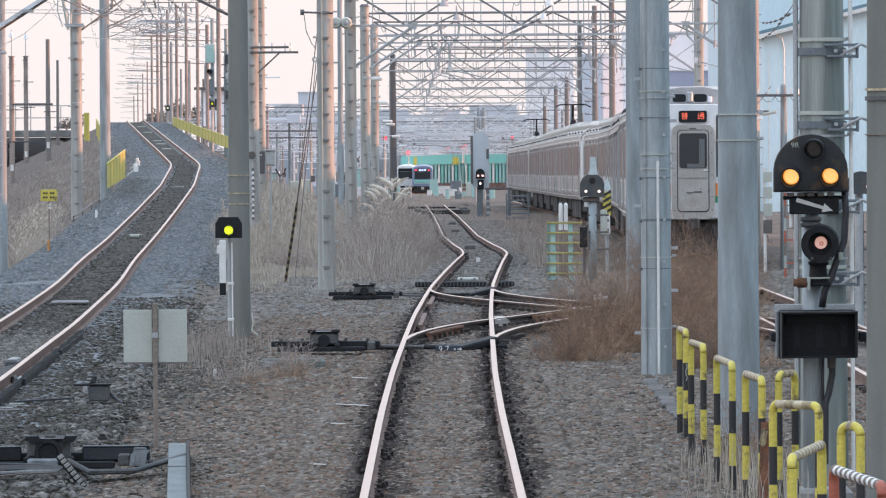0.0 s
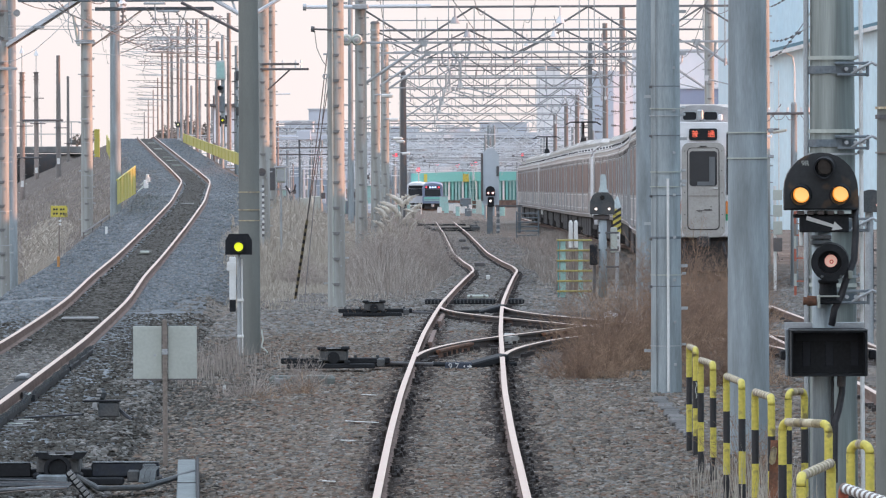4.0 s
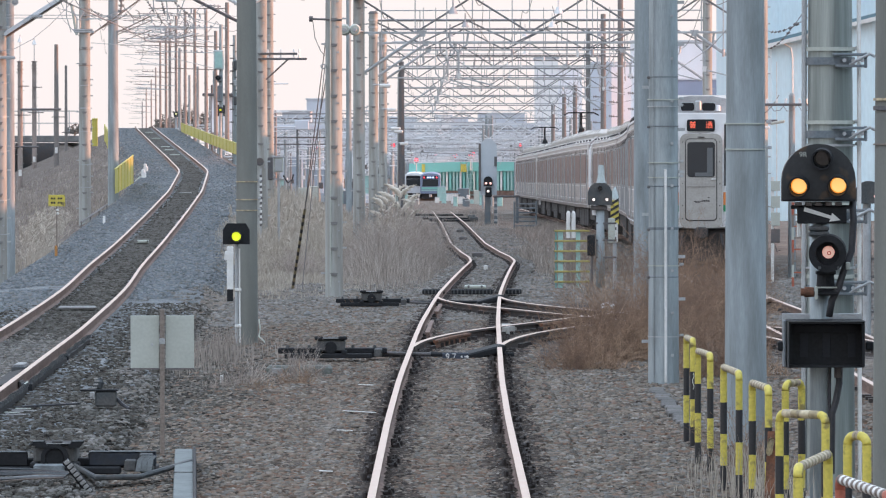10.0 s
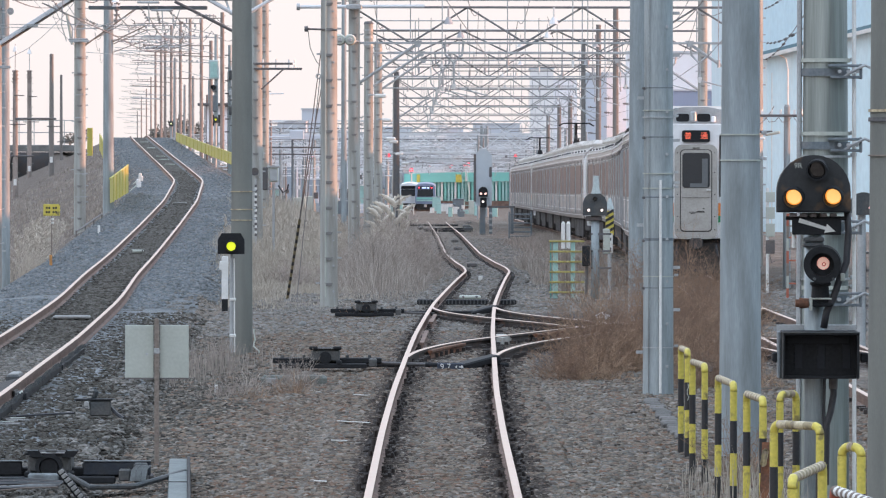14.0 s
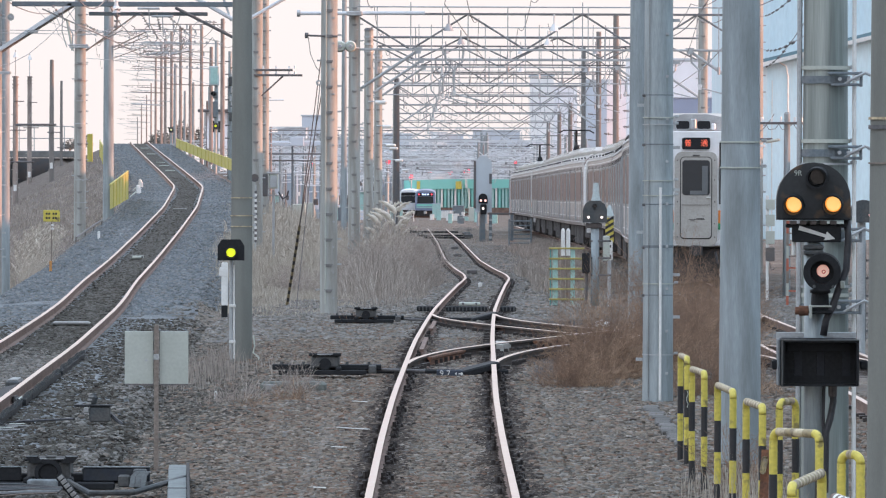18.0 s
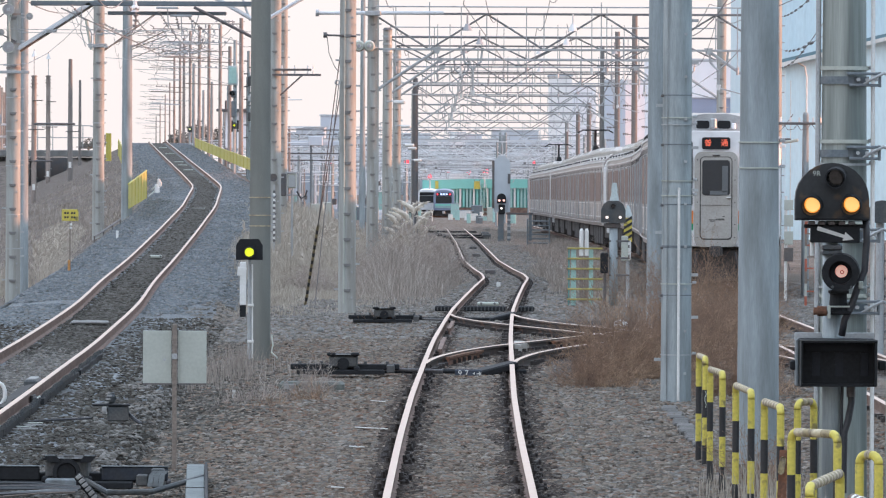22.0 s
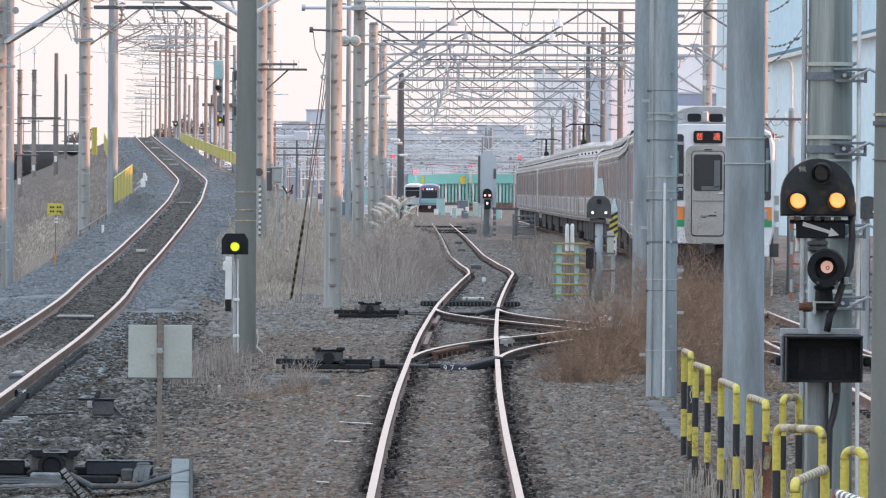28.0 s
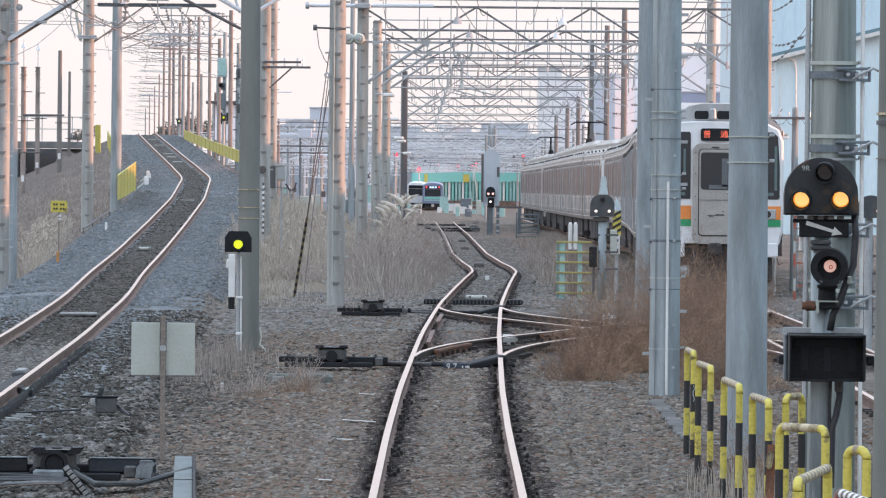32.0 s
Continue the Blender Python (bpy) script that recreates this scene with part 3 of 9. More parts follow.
for y, off in ((66.0, -1), (70.5, 1), (79.5, 1), (92.0, -1)):
    x = left_x(y) + off * HALF
    j = part("fishplate", Geo().box((x + 0.04, y, left_z(y) - 0.085), (0.03, 0.62, 0.075), ch=0.008), M_CLIP, t_left, "black greasy fishplate")
    for dy in (-0.22, -0.08, 0.08, 0.22):
        part("fishbolt", Geo().cyl((x + 0.05, y + dy, left_z(y) - 0.085), (x + 0.085, y + dy, left_z(y) - 0.085), 0.02, n=6), M_CASEDARK, j)
    part("bond_wire", Geo().tube([(x + 0.06, y - 0.5, left_z(y) - 0.12), (x + 0.12, y - 0.1, left_z(y) - 0.06), (x + 0.09, y + 0.4, left_z(y) - 0.13)], 0.011, 6), M_BOARD, j)
for k in range(7):
    y, x = 71.6 + 0.28 * k, left_x(71.0) + HALF + 0.30 + 0.05 * math.sin(k * 2.1)
    sl = thing("wooden_lath", "weathered pale lath lying in the dark gravel", "lath", "loose laths", at=pose(x, y, left_z(y) - 0.135, 0, 2 * (k % 3), 8 * math.sin(k * 1.7)))
    part("lath", Geo().box((0, 0, 0), (0.26 - 0.05 * (k % 4), 0.03, 0.012), ch=0.004), (M_CONC, M_DARKSTEEL, M_BOARD, M_CONC)[k % 4], sl)
gb = thing("greasy_trough", "black greasy trough with a pale block against the rail", "rail fitting", at=pose(0, 0, 0))
part("trough", Geo().loft([[Vector((left_x(y) + HALF - 0.20 + dx, y, left_z(y) - 0.15 + h)) for dx, h in ((-0.10, 0), (0.08, 0), (0.08, 0.08 + 0.02 * math.sin(y * 3)), (-0.10, 0.05 + 0.02 * math.sin(y * 4)))] for y in (76.5, 78.0, 79.5, 81.0, 82.5, 84.0)]), M_BLACK, gb)
part("block", Geo().box((left_x(85.0) + HALF - 0.20, 85.0, left_z(85.0) - 0.09), (0.16, 1.0, 0.11), ch=0.02), M_CASEDARK, gb)
part("pale_plate", Geo().box((left_x(85.0) + HALF - 0.20, 85.0, left_z(85.0) - 0.03), (0.11, 0.9, 0.02), ch=0.008), M_CONC, gb, "pale plate on the block")


def ballast_bed():
    """Crowned bed of grey stone under the branch line."""
    rings = []
    for y in frange(40, 130, 2.0) + frange(130, 620, 5.0):
        x, z = left_x(y), left_z(y)
        lo = min(ground_z(x + 4.2, y), z - 0.45) - 0.1
        hi = z - 0.17
        w = 2.0
        drop = max(0.3, min(2.2, hi - lo))
        rings.append([Vector((x - w - drop * 1.5, y, hi - drop)), Vector((x - w, y, hi - 0.03)), Vector((x - 1.15, y, hi + 0.01)), Vector((x - 0.4, y, hi + 0.022)), Vector((x + 0.4, y, hi + 0.022)),
                      Vector((x + 1.15, y, hi + 0.01)), Vector((x + w - 0.25, y, hi - 0.03)), Vector((x + w - 0.25 + drop * 1.55, y, hi - drop))])
    ob = part("ballast_bed", Geo().loft(rings, closed=False), M_BALLAST, smooth=True)
    tagged(ob, "grey-blue crushed stone bed under the branch track", "ballast", kind="structure")


ballast_bed()
four = Geo().loft([[Vector((left_x(y) + s, y, left_z(y) - 0.142 - (0.012 if abs(s) > 0.4 else 0))) for s in (-0.47, -0.3, 0.0, 0.3, 0.47)] for y in frange(40, 130, 2.0) + frange(130, 560, 5.0)], closed=False)
tagged(part("four_foot", four, M_FOUR, smooth=True), "dark grimy gravel between the branch rails", "ballast", kind="structure")

# crossover rails between the main line and the yard track
X0, X1 = 89.5, 128.5


def ramp(u):
    u = min(max(u, 0.0), 1.0)
    r = 0.30
    k = 1.0 / (1 - r)
    if u < r:
        return k * u * u / (2 * r)
    if u > 1 - r:
        return 1 - k * (1 - u) ** 2 / (2 * r)
    return k * (u - r / 2)


def cross_out(y):
    return main_x(y) + (right_x(y) - main_x(y)) * ramp((y - X0) / (X1 - X0))


def cross_in(y):
    return main_x(y) + (right_x(y) - main_x(y)) * ramp((X1 - y) / (X1 - X0))


t_cross = thing("scissors_crossover", "scissors crossover of rusty rails with worn bright heads", "railway track", kind="structure")
for fx in (cross_out, cross_in):
    for off in (-HALF, HALF):
        a, b = (X0 + 1.2, X1 - 1.5)
        rail(t_cross, fx, lambda y: fall(y) - 0.003, a, b, off, "switch_rail", M_RUSTDARK)
y = 90.0
while y < 128.5:
    lo = min(main_x(y), cross_out(y), cross_in(y)) - 0.85
    hi = max(cross_out(y), cross_in(y)) + 1.1
    g = Geo().box(((lo + hi) / 2, y, fall(y) - 0.209), (hi - lo, 0.24, 0.14), ch=0.012)
    part("timber", g, M_SLEEPER, t_cross)
    y += 0.62
for k, yy in enumerate((95.5, 101.0, 114.5, 119.5)):
    s_ = 1 if k % 2 else -1
    part("rail_brace", Geo().box((cross_out(yy) + s_ * HALF * 0.93, yy, fall(yy) - 0.09), (0.09, 0.14, 0.07), ch=0.012).box((cross_out(yy) + s_ * HALF * 0.93 - 0.03, yy - 0.05, fall(yy) - 0.05), (0.03, 0.05, 0.06), ch=0.008), M_PALEYELLOW, t_cross, "pale brown rail brace")
# chairs and bolts under the crossing rails
chairs = Geo()
crnd2 = random.Random(19)
for fx in (cross_out, cross_in):
    for off in (-HALF, HALF):
        yc = X0 + 2.0
        while yc < X1 - 2.5:
            for sd in (-1, 1):
                if crnd2.random() < 0.8:
                    chairs.box((fx(yc) + off + sd * 0.09, yc, fall(yc) - 0.125), (0.085, 0.16, 0.07 + 0.03 * crnd2.random()))
            yc += 0.62
part("rail_chairs", chairs, M_CLIP, t_cross, "black greasy rail chairs")["kind"] = "stuff"
# rusty wing rails beside the frog, and the pale frog casting
for a, b in ((104.6, 113.0), (94.5, 98.5)):
    part("wing_rail", Geo().loft(rail_rings([(cross_out(y) - HALF + 0.085, y, fall(y) - 0.02) for y in steps(a, b)], WEB)), M_ORANGERUST, t_cross, "orange rusty wing rail")
part("frog_casting", Geo().loft([[Vector((main_x(y) + HALF + dx, y, fall(y) - h)) for dx, h in ((0.05, 0.15), (0.05, 0.02), (0.05 + w, 0.02), (0.05 + w, 0.15))] for y, w in ((101.6, 0.08), (103.0, 0.22), (104.2, 0.12))]), M_DOORGREY, t_cross, "pale brown cast frog")
# check rails
for a, b in ((98, 106), (113, 120)):
    part("check_rail", Geo().loft(rail_rings([(main_x(y) - HALF + 0.14, y, fall(y) + 0.0) for y in steps(a, b)], WEB)), M_RUST, t_cross)


def switch_rods(yc, fx, flip=1):
    """Slide rods, bars and the black cover of one pair of points."""
    t = thing("points_rodding", "black greased switch rods between the rails", "switch rods", at=pose(fx(yc), yc, fall(yc)))
    for k, (dy, z, r) in enumerate(((0, -0.11, 0.03), (0.5, -0.12, 0.025), (-0.45, -0.10, 0.028))):
        part("rod", Geo().cyl((-1.1, dy, z), (0.75, dy, z), r, n=8), M_BLACK, t)
    part("slide_plate", Geo().box((-HALF + 0.1, 0.2, -0.13), (0.3, 1.4, 0.03), ch=0.008), M_CLIP, t)
    part("slide_plate", Geo().box((HALF - 0.1, 0.2, -0.13), (0.3, 1.4, 0.03), ch=0.008), M_CLIP, t)
    part("rod_cover", Geo().box((0.36, -0.3, -0.075), (0.5, 0.5, 0.10), m=pose(0, 0, 0, 0, -14, 12).to_3x3(), ch=0.02), M_BLACK, t)
    return t


switch_rods(90.8, main_x)
switch_rods(127.6, main_x)

plate = thing("points_number_plate", "dark plate numbered 97 with a small arrow between the rails", "number plate", at=pose(main_x(90.2) + 0.005, 90.0, -0.115))
part("plate", Geo().box((0, 0, 0), (0.34, 0.05, 0.10), ch=0.01), mat("dark_blue_enamel", (0.03, 0.04, 0.06), 0.4), plate)
for x, ch in ((-0.105, "9"), (-0.02, "7")):
    words(ch, 0.105, plate, M_WHITE, pose(x, -0.03, 0, 90, 0, 0))
part("arrow", Geo().plate([(0.06, 0.0), (0.085, 0.02), (0.085, -0.02)], -0.032, -0.028).plate([(0.11, -0.008), (0.14, -0.008), (0.14, -0.025), (0.17, 0.0), (0.14, 0.025), (0.14, 0.008), (0.11, 0.008)], -0.032, -0.028), M_WHITE, plate)

# black covers laid across the track beyond the crossover
cov = thing("track_cover", "black rubber cover laid across the track between and beside the rails", "track cover", at=pose(main_x(136.0), 136.0, fall(136.0)))
for x, w in ((-0.745, 0.43), (0.0, 0.80), (0.80, 0.30)):
    pn = part("cover_panel", Geo().box((x, 0, -0.055), (w, 0.5, 0.10), ch=0.02), M_BLACK, cov)
    for k in range(int(w / 0.07)):
        part("cover_rib", Geo().box((x - w / 2 + 0.05 + 0.07 * k, -0.255, -0.055), (0.025, 0.012, 0.07)), M_CASEDARK, pn)
balise = Geo().box((0, 0, -0.085), (0.44, 0.4, 0.07), ch=0.02)
for nm, fx, fz, yy in (("main", main_x, fall, 144.0), ("branch", left_x, left_z, 178.0)):
    b = thing("track_beacon", "pale grey signalling beacon lying between the rails", "beacon", at=pose(fx(yy) - 0.02, yy, fz(yy)))
    part("case", balise if nm == "main" else Geo().box((0, 0, -0.085), (0.32, 0.3, 0.08), ch=0.02), M_BOARD, b)
    part("mount", Geo().box((0, 0.0, -0.145), (1.5, 0.16, 0.03)), M_DARKSTEEL, b)
    for s in (-0.15, 0.15):
        yb = -0.21 if nm == "main" else -0.16
        part("bolt", Geo().cyl((s * 0.9, yb, -0.075), (s * 0.9, yb + 0.02, -0.075), 0.025, n=8), M_DARKSTEEL, b)
for yy in (118.5, 240.0, 335.0, 350.0, 361.0, 396.0, 425.0):
    b = thing("track_beacon", "small pale signalling plate lying between the rails", "beacon", at=pose(left_x(yy), yy, left_z(yy)))
    part("case", Geo().box((0, 0, -0.09), (0.62 if yy < 200 else 0.45, 0.5, 0.05), ch=0.02), M_CONC if yy < 300 else M_BOARD, b)
m = thing("marker_block", "small white marker block standing between the rails", "marker", at=pose(main_x(176) - 0.12, 176, fall(176) - 0.16))
part("block", Geo().box((0, 0, 0.06), (0.10, 0.1, 0.12), ch=0.01), M_WHITE, m)
for yy, dx in ((205.0, -0.1), (262.0, 0.0), (300.0, 0.1)):
    b = thing("track_box", "small dark box lying between the rails", "track box", at=pose(main_x(yy) + dx, yy, fall(yy)))
    part("box", Geo().box((0, 0, -0.08), (0.30, 0.5, 0.12), ch=0.02), M_DARKSTEEL, b)

# ---- poles ----
M_GANTRY = mat("weathered_gantry_steel", (0.15, 0.15, 0.155), 0.6, vary=0.15, scale=2, second=(0.27, 0.26, 0.25))
M_BROWNMAST = mat("brown_stained_mast", (0.31, 0.26, 0.235), 0.7, vary=0.18, scale=1.2, fine=12, second=(0.21, 0.18, 0.165), amount=0.9, stretch=(3, 3, 0.6))
M_GREYPOST = mat("grey_brown_post", (0.19, 0.175, 0.165), 0.8, vary=0.12, scale=1.5, fine=15)
M_INSUL = mat("grey_porcelain", (0.36, 0.36, 0.37), 0.4, vary=0.1, scale=6)


def pole(x, y, dia, height, kind, label, group="line poles", z=None, lean=0.0, name="line_pole", turn=0.0, tone=None):
    """A line pole. kind: 'panel' (banded steel mast with step irons), 'round' (spun concrete), 'thin' (old wood or steel)."""
    z = ground_z(x, y) - 0.1 if z is None else z
    p = thing(name, label, "pole", group, at=pose(x, y, z, 0, lean, turn))
    r = dia / 2
    top = 0.86 if kind == "panel" else 0.74
    if kind == "panel":
        seg = 1.62
        k, h = 0, 0.0
        while h < height:
            h1 = min(height, h + seg)
            ra, rb = r * (1 - (1 - top) * h / height), r * (1 - (1 - top) * h1 / height)
            part("mast_section", Geo().cyl((0, 0, h), (0, 0, h1 + (0.02 if h1 < height else 0)), ra, rb * 0.985, n=20, caps=False), tone or (M_PANEL if y < 90 else M_CREAM), p, smooth=True)
            k, h = k + 1, h1
        hh = 0.55
        i = 0
        bolts = Geo()
        while hh < height - 0.2:
            rr = r * (1 - (1 - top) * hh / height)
            if dia > 0.30 and y < 320:
                g = Geo().plate([(-0.08, hh + 0.026), (0.08, hh + 0.026), (0.05, hh - 0.034), (-0.05, hh - 0.034)], -rr - 0.010, -rr + 0.03)
                g.plate([(-0.052, hh + 0.004), (0.052, hh + 0.004), (0.035, hh - 0.026), (-0.035, hh - 0.026)], -rr - 0.022, -rr - 0.012)
                part("step_notch", g, M_NOTCH, p)
            if y < 320:
                part("step_bolt", Geo().box(((rr + 0.025) * (1 if i % 3 else -1), 0, hh + 0.02), (0.10, 0.035, 0.035)), M_STEEL, p)
            else:
                bolts.box(((rr + 0.025) * (1 if i % 3 else -1), 0, hh + 0.02), (0.10, 0.035, 0.035))
            bolts.box((rr * 0.55, -rr * 0.86, hh - 0.14), (0.03, 0.04, 0.03))
            hh += 0.49
            i += 1
        part("step_iron", bolts, M_BOARD if tone else M_STEEL, p)["kind"] = "stuff"
    else:
        mt = tone or {"round": M_POLE, "mossy": M_POLEGREEN}.get(kind, M_DARKSTEEL)
        n = 28 if dia > 0.25 else 12
        part("shaft", Geo().cyl((0, 0, 0), (0, 0, height), r, r * top, n=n, caps=False), mt, p, smooth=True)
        part("cap", Geo().cyl((0, 0, height), (0, 0, height + 0.05), r * top * 1.04, r * top * 0.7, n=n), mt, p)
    return p


def strap(p, h, r, tone=None, wide=0.018):
    """A steel band round a pole, with its bolt."""
    s = part("strap", Geo().disc_ring((0, 0, h), (0, 0, 1), r * 0.99, r + 0.008, wide, 24), tone or M_STEEL, p)
    part("strap_bolt", Geo().box((r + 0.03, -0.02, h + 0.022), (0.05, 0.03, 0.03), ch=0.005), M_STEEL, s)
    return s


# right-hand poles beside the camera's track
pA = pole(2.55, 81.7, 0.36, 9.0, "panel", "grey galvanised panel mast with white conduit on its face")
for kid in [c for c in pA.children if c.name.startswith("step_notch")]:
    bpy.data.objects.remove(kid)
part("conduit", Geo().cyl((0.02, -0.20, 0.1), (0.02, -0.19, 2.56), 0.017, n=8), M_WHITE, pA, "white conduit")
for h, tone_ in ((1.44, M_BOARD), (2.46, M_BOARD), (2.63, M_BOARD), (0.62, M_STEEL), (3.28, M_STEEL), (3.36, M_BOARD)):
    strap(pA, h, 0.176, tone_, 0.012)
for h, w in ((1.86, 0.03), (2.356, 0.014), (1.31, 0.010), (3.05, 0.014), (3.62, 0.012)):
    part("panel_joint", Geo().disc_ring((0, 0, h), (0, 0, 1), 0.16, 0.182 - 0.0028 * h, w, 24), M_BLUEGREY, pA)
    part("joint_bolt", Geo().box((-0.17, -0.05, h), (0.04, 0.04, 0.03), ch=0.006), M_DARKSTEEL, pA)
part("seam", Geo().box((-0.115, -0.142, 4.5), (0.004, 0.012, 9.0)), M_NOTCH, pA)
pB = pole(3.42, 120.0, 0.38, 10.0, "round", "grey concrete pole standing behind dry bushes")
pC = pole(2.72, 63.5, 0.385, 9.0, "round", "stout grey concrete pole with thin wire bands")
for h in (2.79, 3.02):
    strap(pC, h, 0.179, M_BOARD, 0.012)
pD = pole(3.07, 56.0, 0.395, 8.5, "round", "stout grey-green pole carrying bracket arms behind the signal", tone=M_SHINYPOLE)
for h in (1.85, 2.82):
    strap(pD, h, 0.193)
for h in (1.70, 2.27, 2.92, 3.50):
    br = part("bracket", Geo().box((0.14, -0.21, h + 0.045), (0.26, 0.05, 0.022), ch=0.005).box((0.15, -0.21, h - 0.045), (0.24, 0.05, 0.022), ch=0.005).box((0.27, -0.19, h), (0.02, 0.10, 0.12), ch=0.004), M_BLUEGREY, pD, "galvanised bracket bar")
    part("clamp_bar", Geo().disc_ring((0, 0, h - 0.035), (0, 0, 1), 0.17, 0.197, 0.06, 28), M_BLUEGREY, br)
    strap(pD, h + 0.075, 0.188, M_BOARD, 0.03)
    for x in (0.10, 0.17, 0.24):
        part("bracket_bolt", Geo().cyl((x, -0.25, h), (x, -0.20, h), 0.016, n=6), M_STEEL, br)
    part("bracket_end", Geo().tube([(0.14, -0.22, h - 0.04), (0.20, -0.25, h + 0.0), (0.30, -0.25, h + 0.05), (0.34, -0.22, h + 0.03)], 0.012), M_STEEL, br)
part("cable_conduit", Geo().cyl((-0.21, -0.02, 0.0), (-0.205, -0.02, 5.5), 0.022, n=8), M_STEEL, pD)
part("cable_conduit", Geo().cyl((0.23, -0.08, 0.0), (0.22, -0.08, 5.5), 0.018, n=8), M_WHITE, pD)
pE = pole(3.30, 51.0, 0.40, 8.0, "round", "dark grey-green pole with a brown steel band", tone=M_POLEGREEN)
for h, w, tone_ in ((2.83, 0.010, M_BROWNPOST), (3.08, 0.03, M_DARKSTEEL), (3.15, 0.018, M_PALEYELLOW)):
    strap(pE, h, 0.186, tone_, w)
pF = pole(9.10, 243.0, 0.36, 13.0, "panel", "line pole catching orange evening sun beside the train")
pG = pole(9.4, 208.0, 0.36, 13.0, "panel", "line pole catching orange evening sun along one side")

# left of the main line
qA = pole(-2.75, 99.0, 0.31, 11.0, "mossy", "plain grey concrete pole beside the yellow signal")
for h in (2.15, 2.0, 2.4):
    strap(qA, h, 0.148, M_PALEYELLOW, 0.014)
part("rope_end", Geo().tube([(0.17, -0.1, 0.48), (0.19, -0.12, 0.34), (0.17, -0.13, 0.24), (0.25, -0.15, 0.17), (0.24, -0.15, 0.10), (0.34, -0.15, 0.13), (0.38, -0.15, 0.05), (0.30, -0.15, 0.0)], 0.012), M_BOARD, qA, "pale loose rope")
qB = pole(-2.1, 136.0, 0.345, 12.0, "panel", "banded steel mast with one side in orange sun")
ROW = (208.0, 252.0, 292.0)
for yy, top_ in zip(ROW, (12.0, 7.35, 7.29)):
    q = pole(-2.5 + (0.02 if yy > 250 else 0.03), yy, 0.37, top_ - fall(yy) + 0.26, "panel", "banded steel mast in a row beside the line")
    for k in range(3 if yy > 250 else 0):
        part("top_band", Geo().disc_ring((0, 0, top_ - fall(yy) - 0.02 - 0.26 * k), (0, 0, 1), 0.14, 0.178, 0.07, 20), M_STEEL, q, "grey clamp band at the mast head")
    if yy > 250:
        part("mast_cap", Geo().cyl((0, 0, top_ - fall(yy) + 0.24), (0, 0, top_ - fall(yy) + 0.33), 0.19, 0.12, 16), M_DARKSTEEL, q)


def row_x(y):
    """Where the masts of the row stand: the line bends gently away beyond 300 m."""
    return -2.5 if y < 300 else (-0.00838 * y if y < 400 else -0.00608 * y)


for yy in (334.0, 372.0, 455.0, 500.0, 545.0, 600.0):
    pole(row_x(yy), yy, 0.36, 7.6 - fall(yy), "panel", "slender banded mast far down the row")
pole(-2.42, 412.0, 0.42, 9.2, "thin", "dark wooden pole among the steel masts")
pole(-4.0, 300.0, 0.26, 11.5, "round", "slender pole behind the row of masts")
qC = pole(-4.95, 192.0, 0.38, 12.0, "panel", "banded mast with a crossarm, lit orange by the sun")
pole(-6.35, 258.0, 0.36, 12.5, "panel", "banded mast lit orange, just behind another mast")
for i, (h, w) in enumerate(((5.45, 1.0), (5.31, 1.32))):
    a = part("crossarm", Geo().box((0.5 + 0.1 * i, -0.22, h), (w, 0.07, 0.06), ch=0.008), M_DARKSTEEL, qC, "dark steel crossarm")
    for x in (0.2, 0.55, 0.9, 1.05):
        part("insulator", Geo().cyl((x, -0.22, h + 0.03), (x, -0.22, h + 0.12), 0.03, 0.02, 8), M_PORCELAIN, a)
part("brace", Geo().cyl((0.15, -0.2, 4.75), (0.75, -0.2, 5.3), 0.022, n=6), M_DARKSTEEL, qC)
part("loudspeaker", Geo().cyl((-0.02, -0.2, 2.55), (-0.02, -0.42, 2.52), 0.05, 0.11, 14), M_DARKSTEEL, qC, "grey horn loudspeaker")

for part_z in (5.97,):
    dr = thing("disc_insulators", "pair of pale porcelain disc insulators on a mast bracket", "insulators", "mast insulators", at=pose(-2.68, 205.0, part_z))
    part("bracket", Geo().cyl((-0.02, -0.1, 0.0), (-0.02, 2.9, 0.0), 0.025, n=6).cyl((-0.17, -0.02, 0.0), (0.35, 2.95, 0.0), 0.025, n=6).box((0.1, 2.95, 0), (0.35, 0.3, 0.08)), M_STEEL, dr)
    for x in (-0.17, 0.13):
        d_ = part("disc", Geo().cyl((x, 0.0, 0), (x, -0.12, 0), 0.17, 0.13, 18), M_BOARD, dr)
        part("boss", Geo().cyl((x, -0.12, 0), (x, -0.2, 0), 0.06, 0.05, 10), M_INSUL, d_)
part("feeler_arm", Geo().cyl((-0.42, -0.15, 5.46), (0.16, -0.15, 5.44), 0.02, n=6).cyl((-0.47, -0.15, 5.46), (-0.40, -0.15, 5.46), 0.055, n=10), M_DARKSTEEL, qB, "dark arm with a round end")
part("feeler_cable", Geo().tube([(-0.40, -0.15, 5.42), (-0.36, -0.15, 5.1), (-0.25, -0.15, 4.85), (-0.17, -0.15, 4.75)], 0.008, 5), M_WIRE, qB)
for h in (3.3, 4.55):
    part("guy_eye", Geo().disc_ring((-0.2, -0.1, h), (0, -1, 0), 0.03, 0.055, 0.03, 12), M_STEEL, qB)
part("conduit", Geo().cyl((-0.06, -0.17, 0.3), (-0.06, -0.16, 8.0), 0.014, n=6), M_BOARD, qB)
part("guy_rod", Geo().cyl((-0.17, -0.1, 4.55), (-0.62, -0.1, 0.2), 0.009, n=5), M_WIRE, qB)

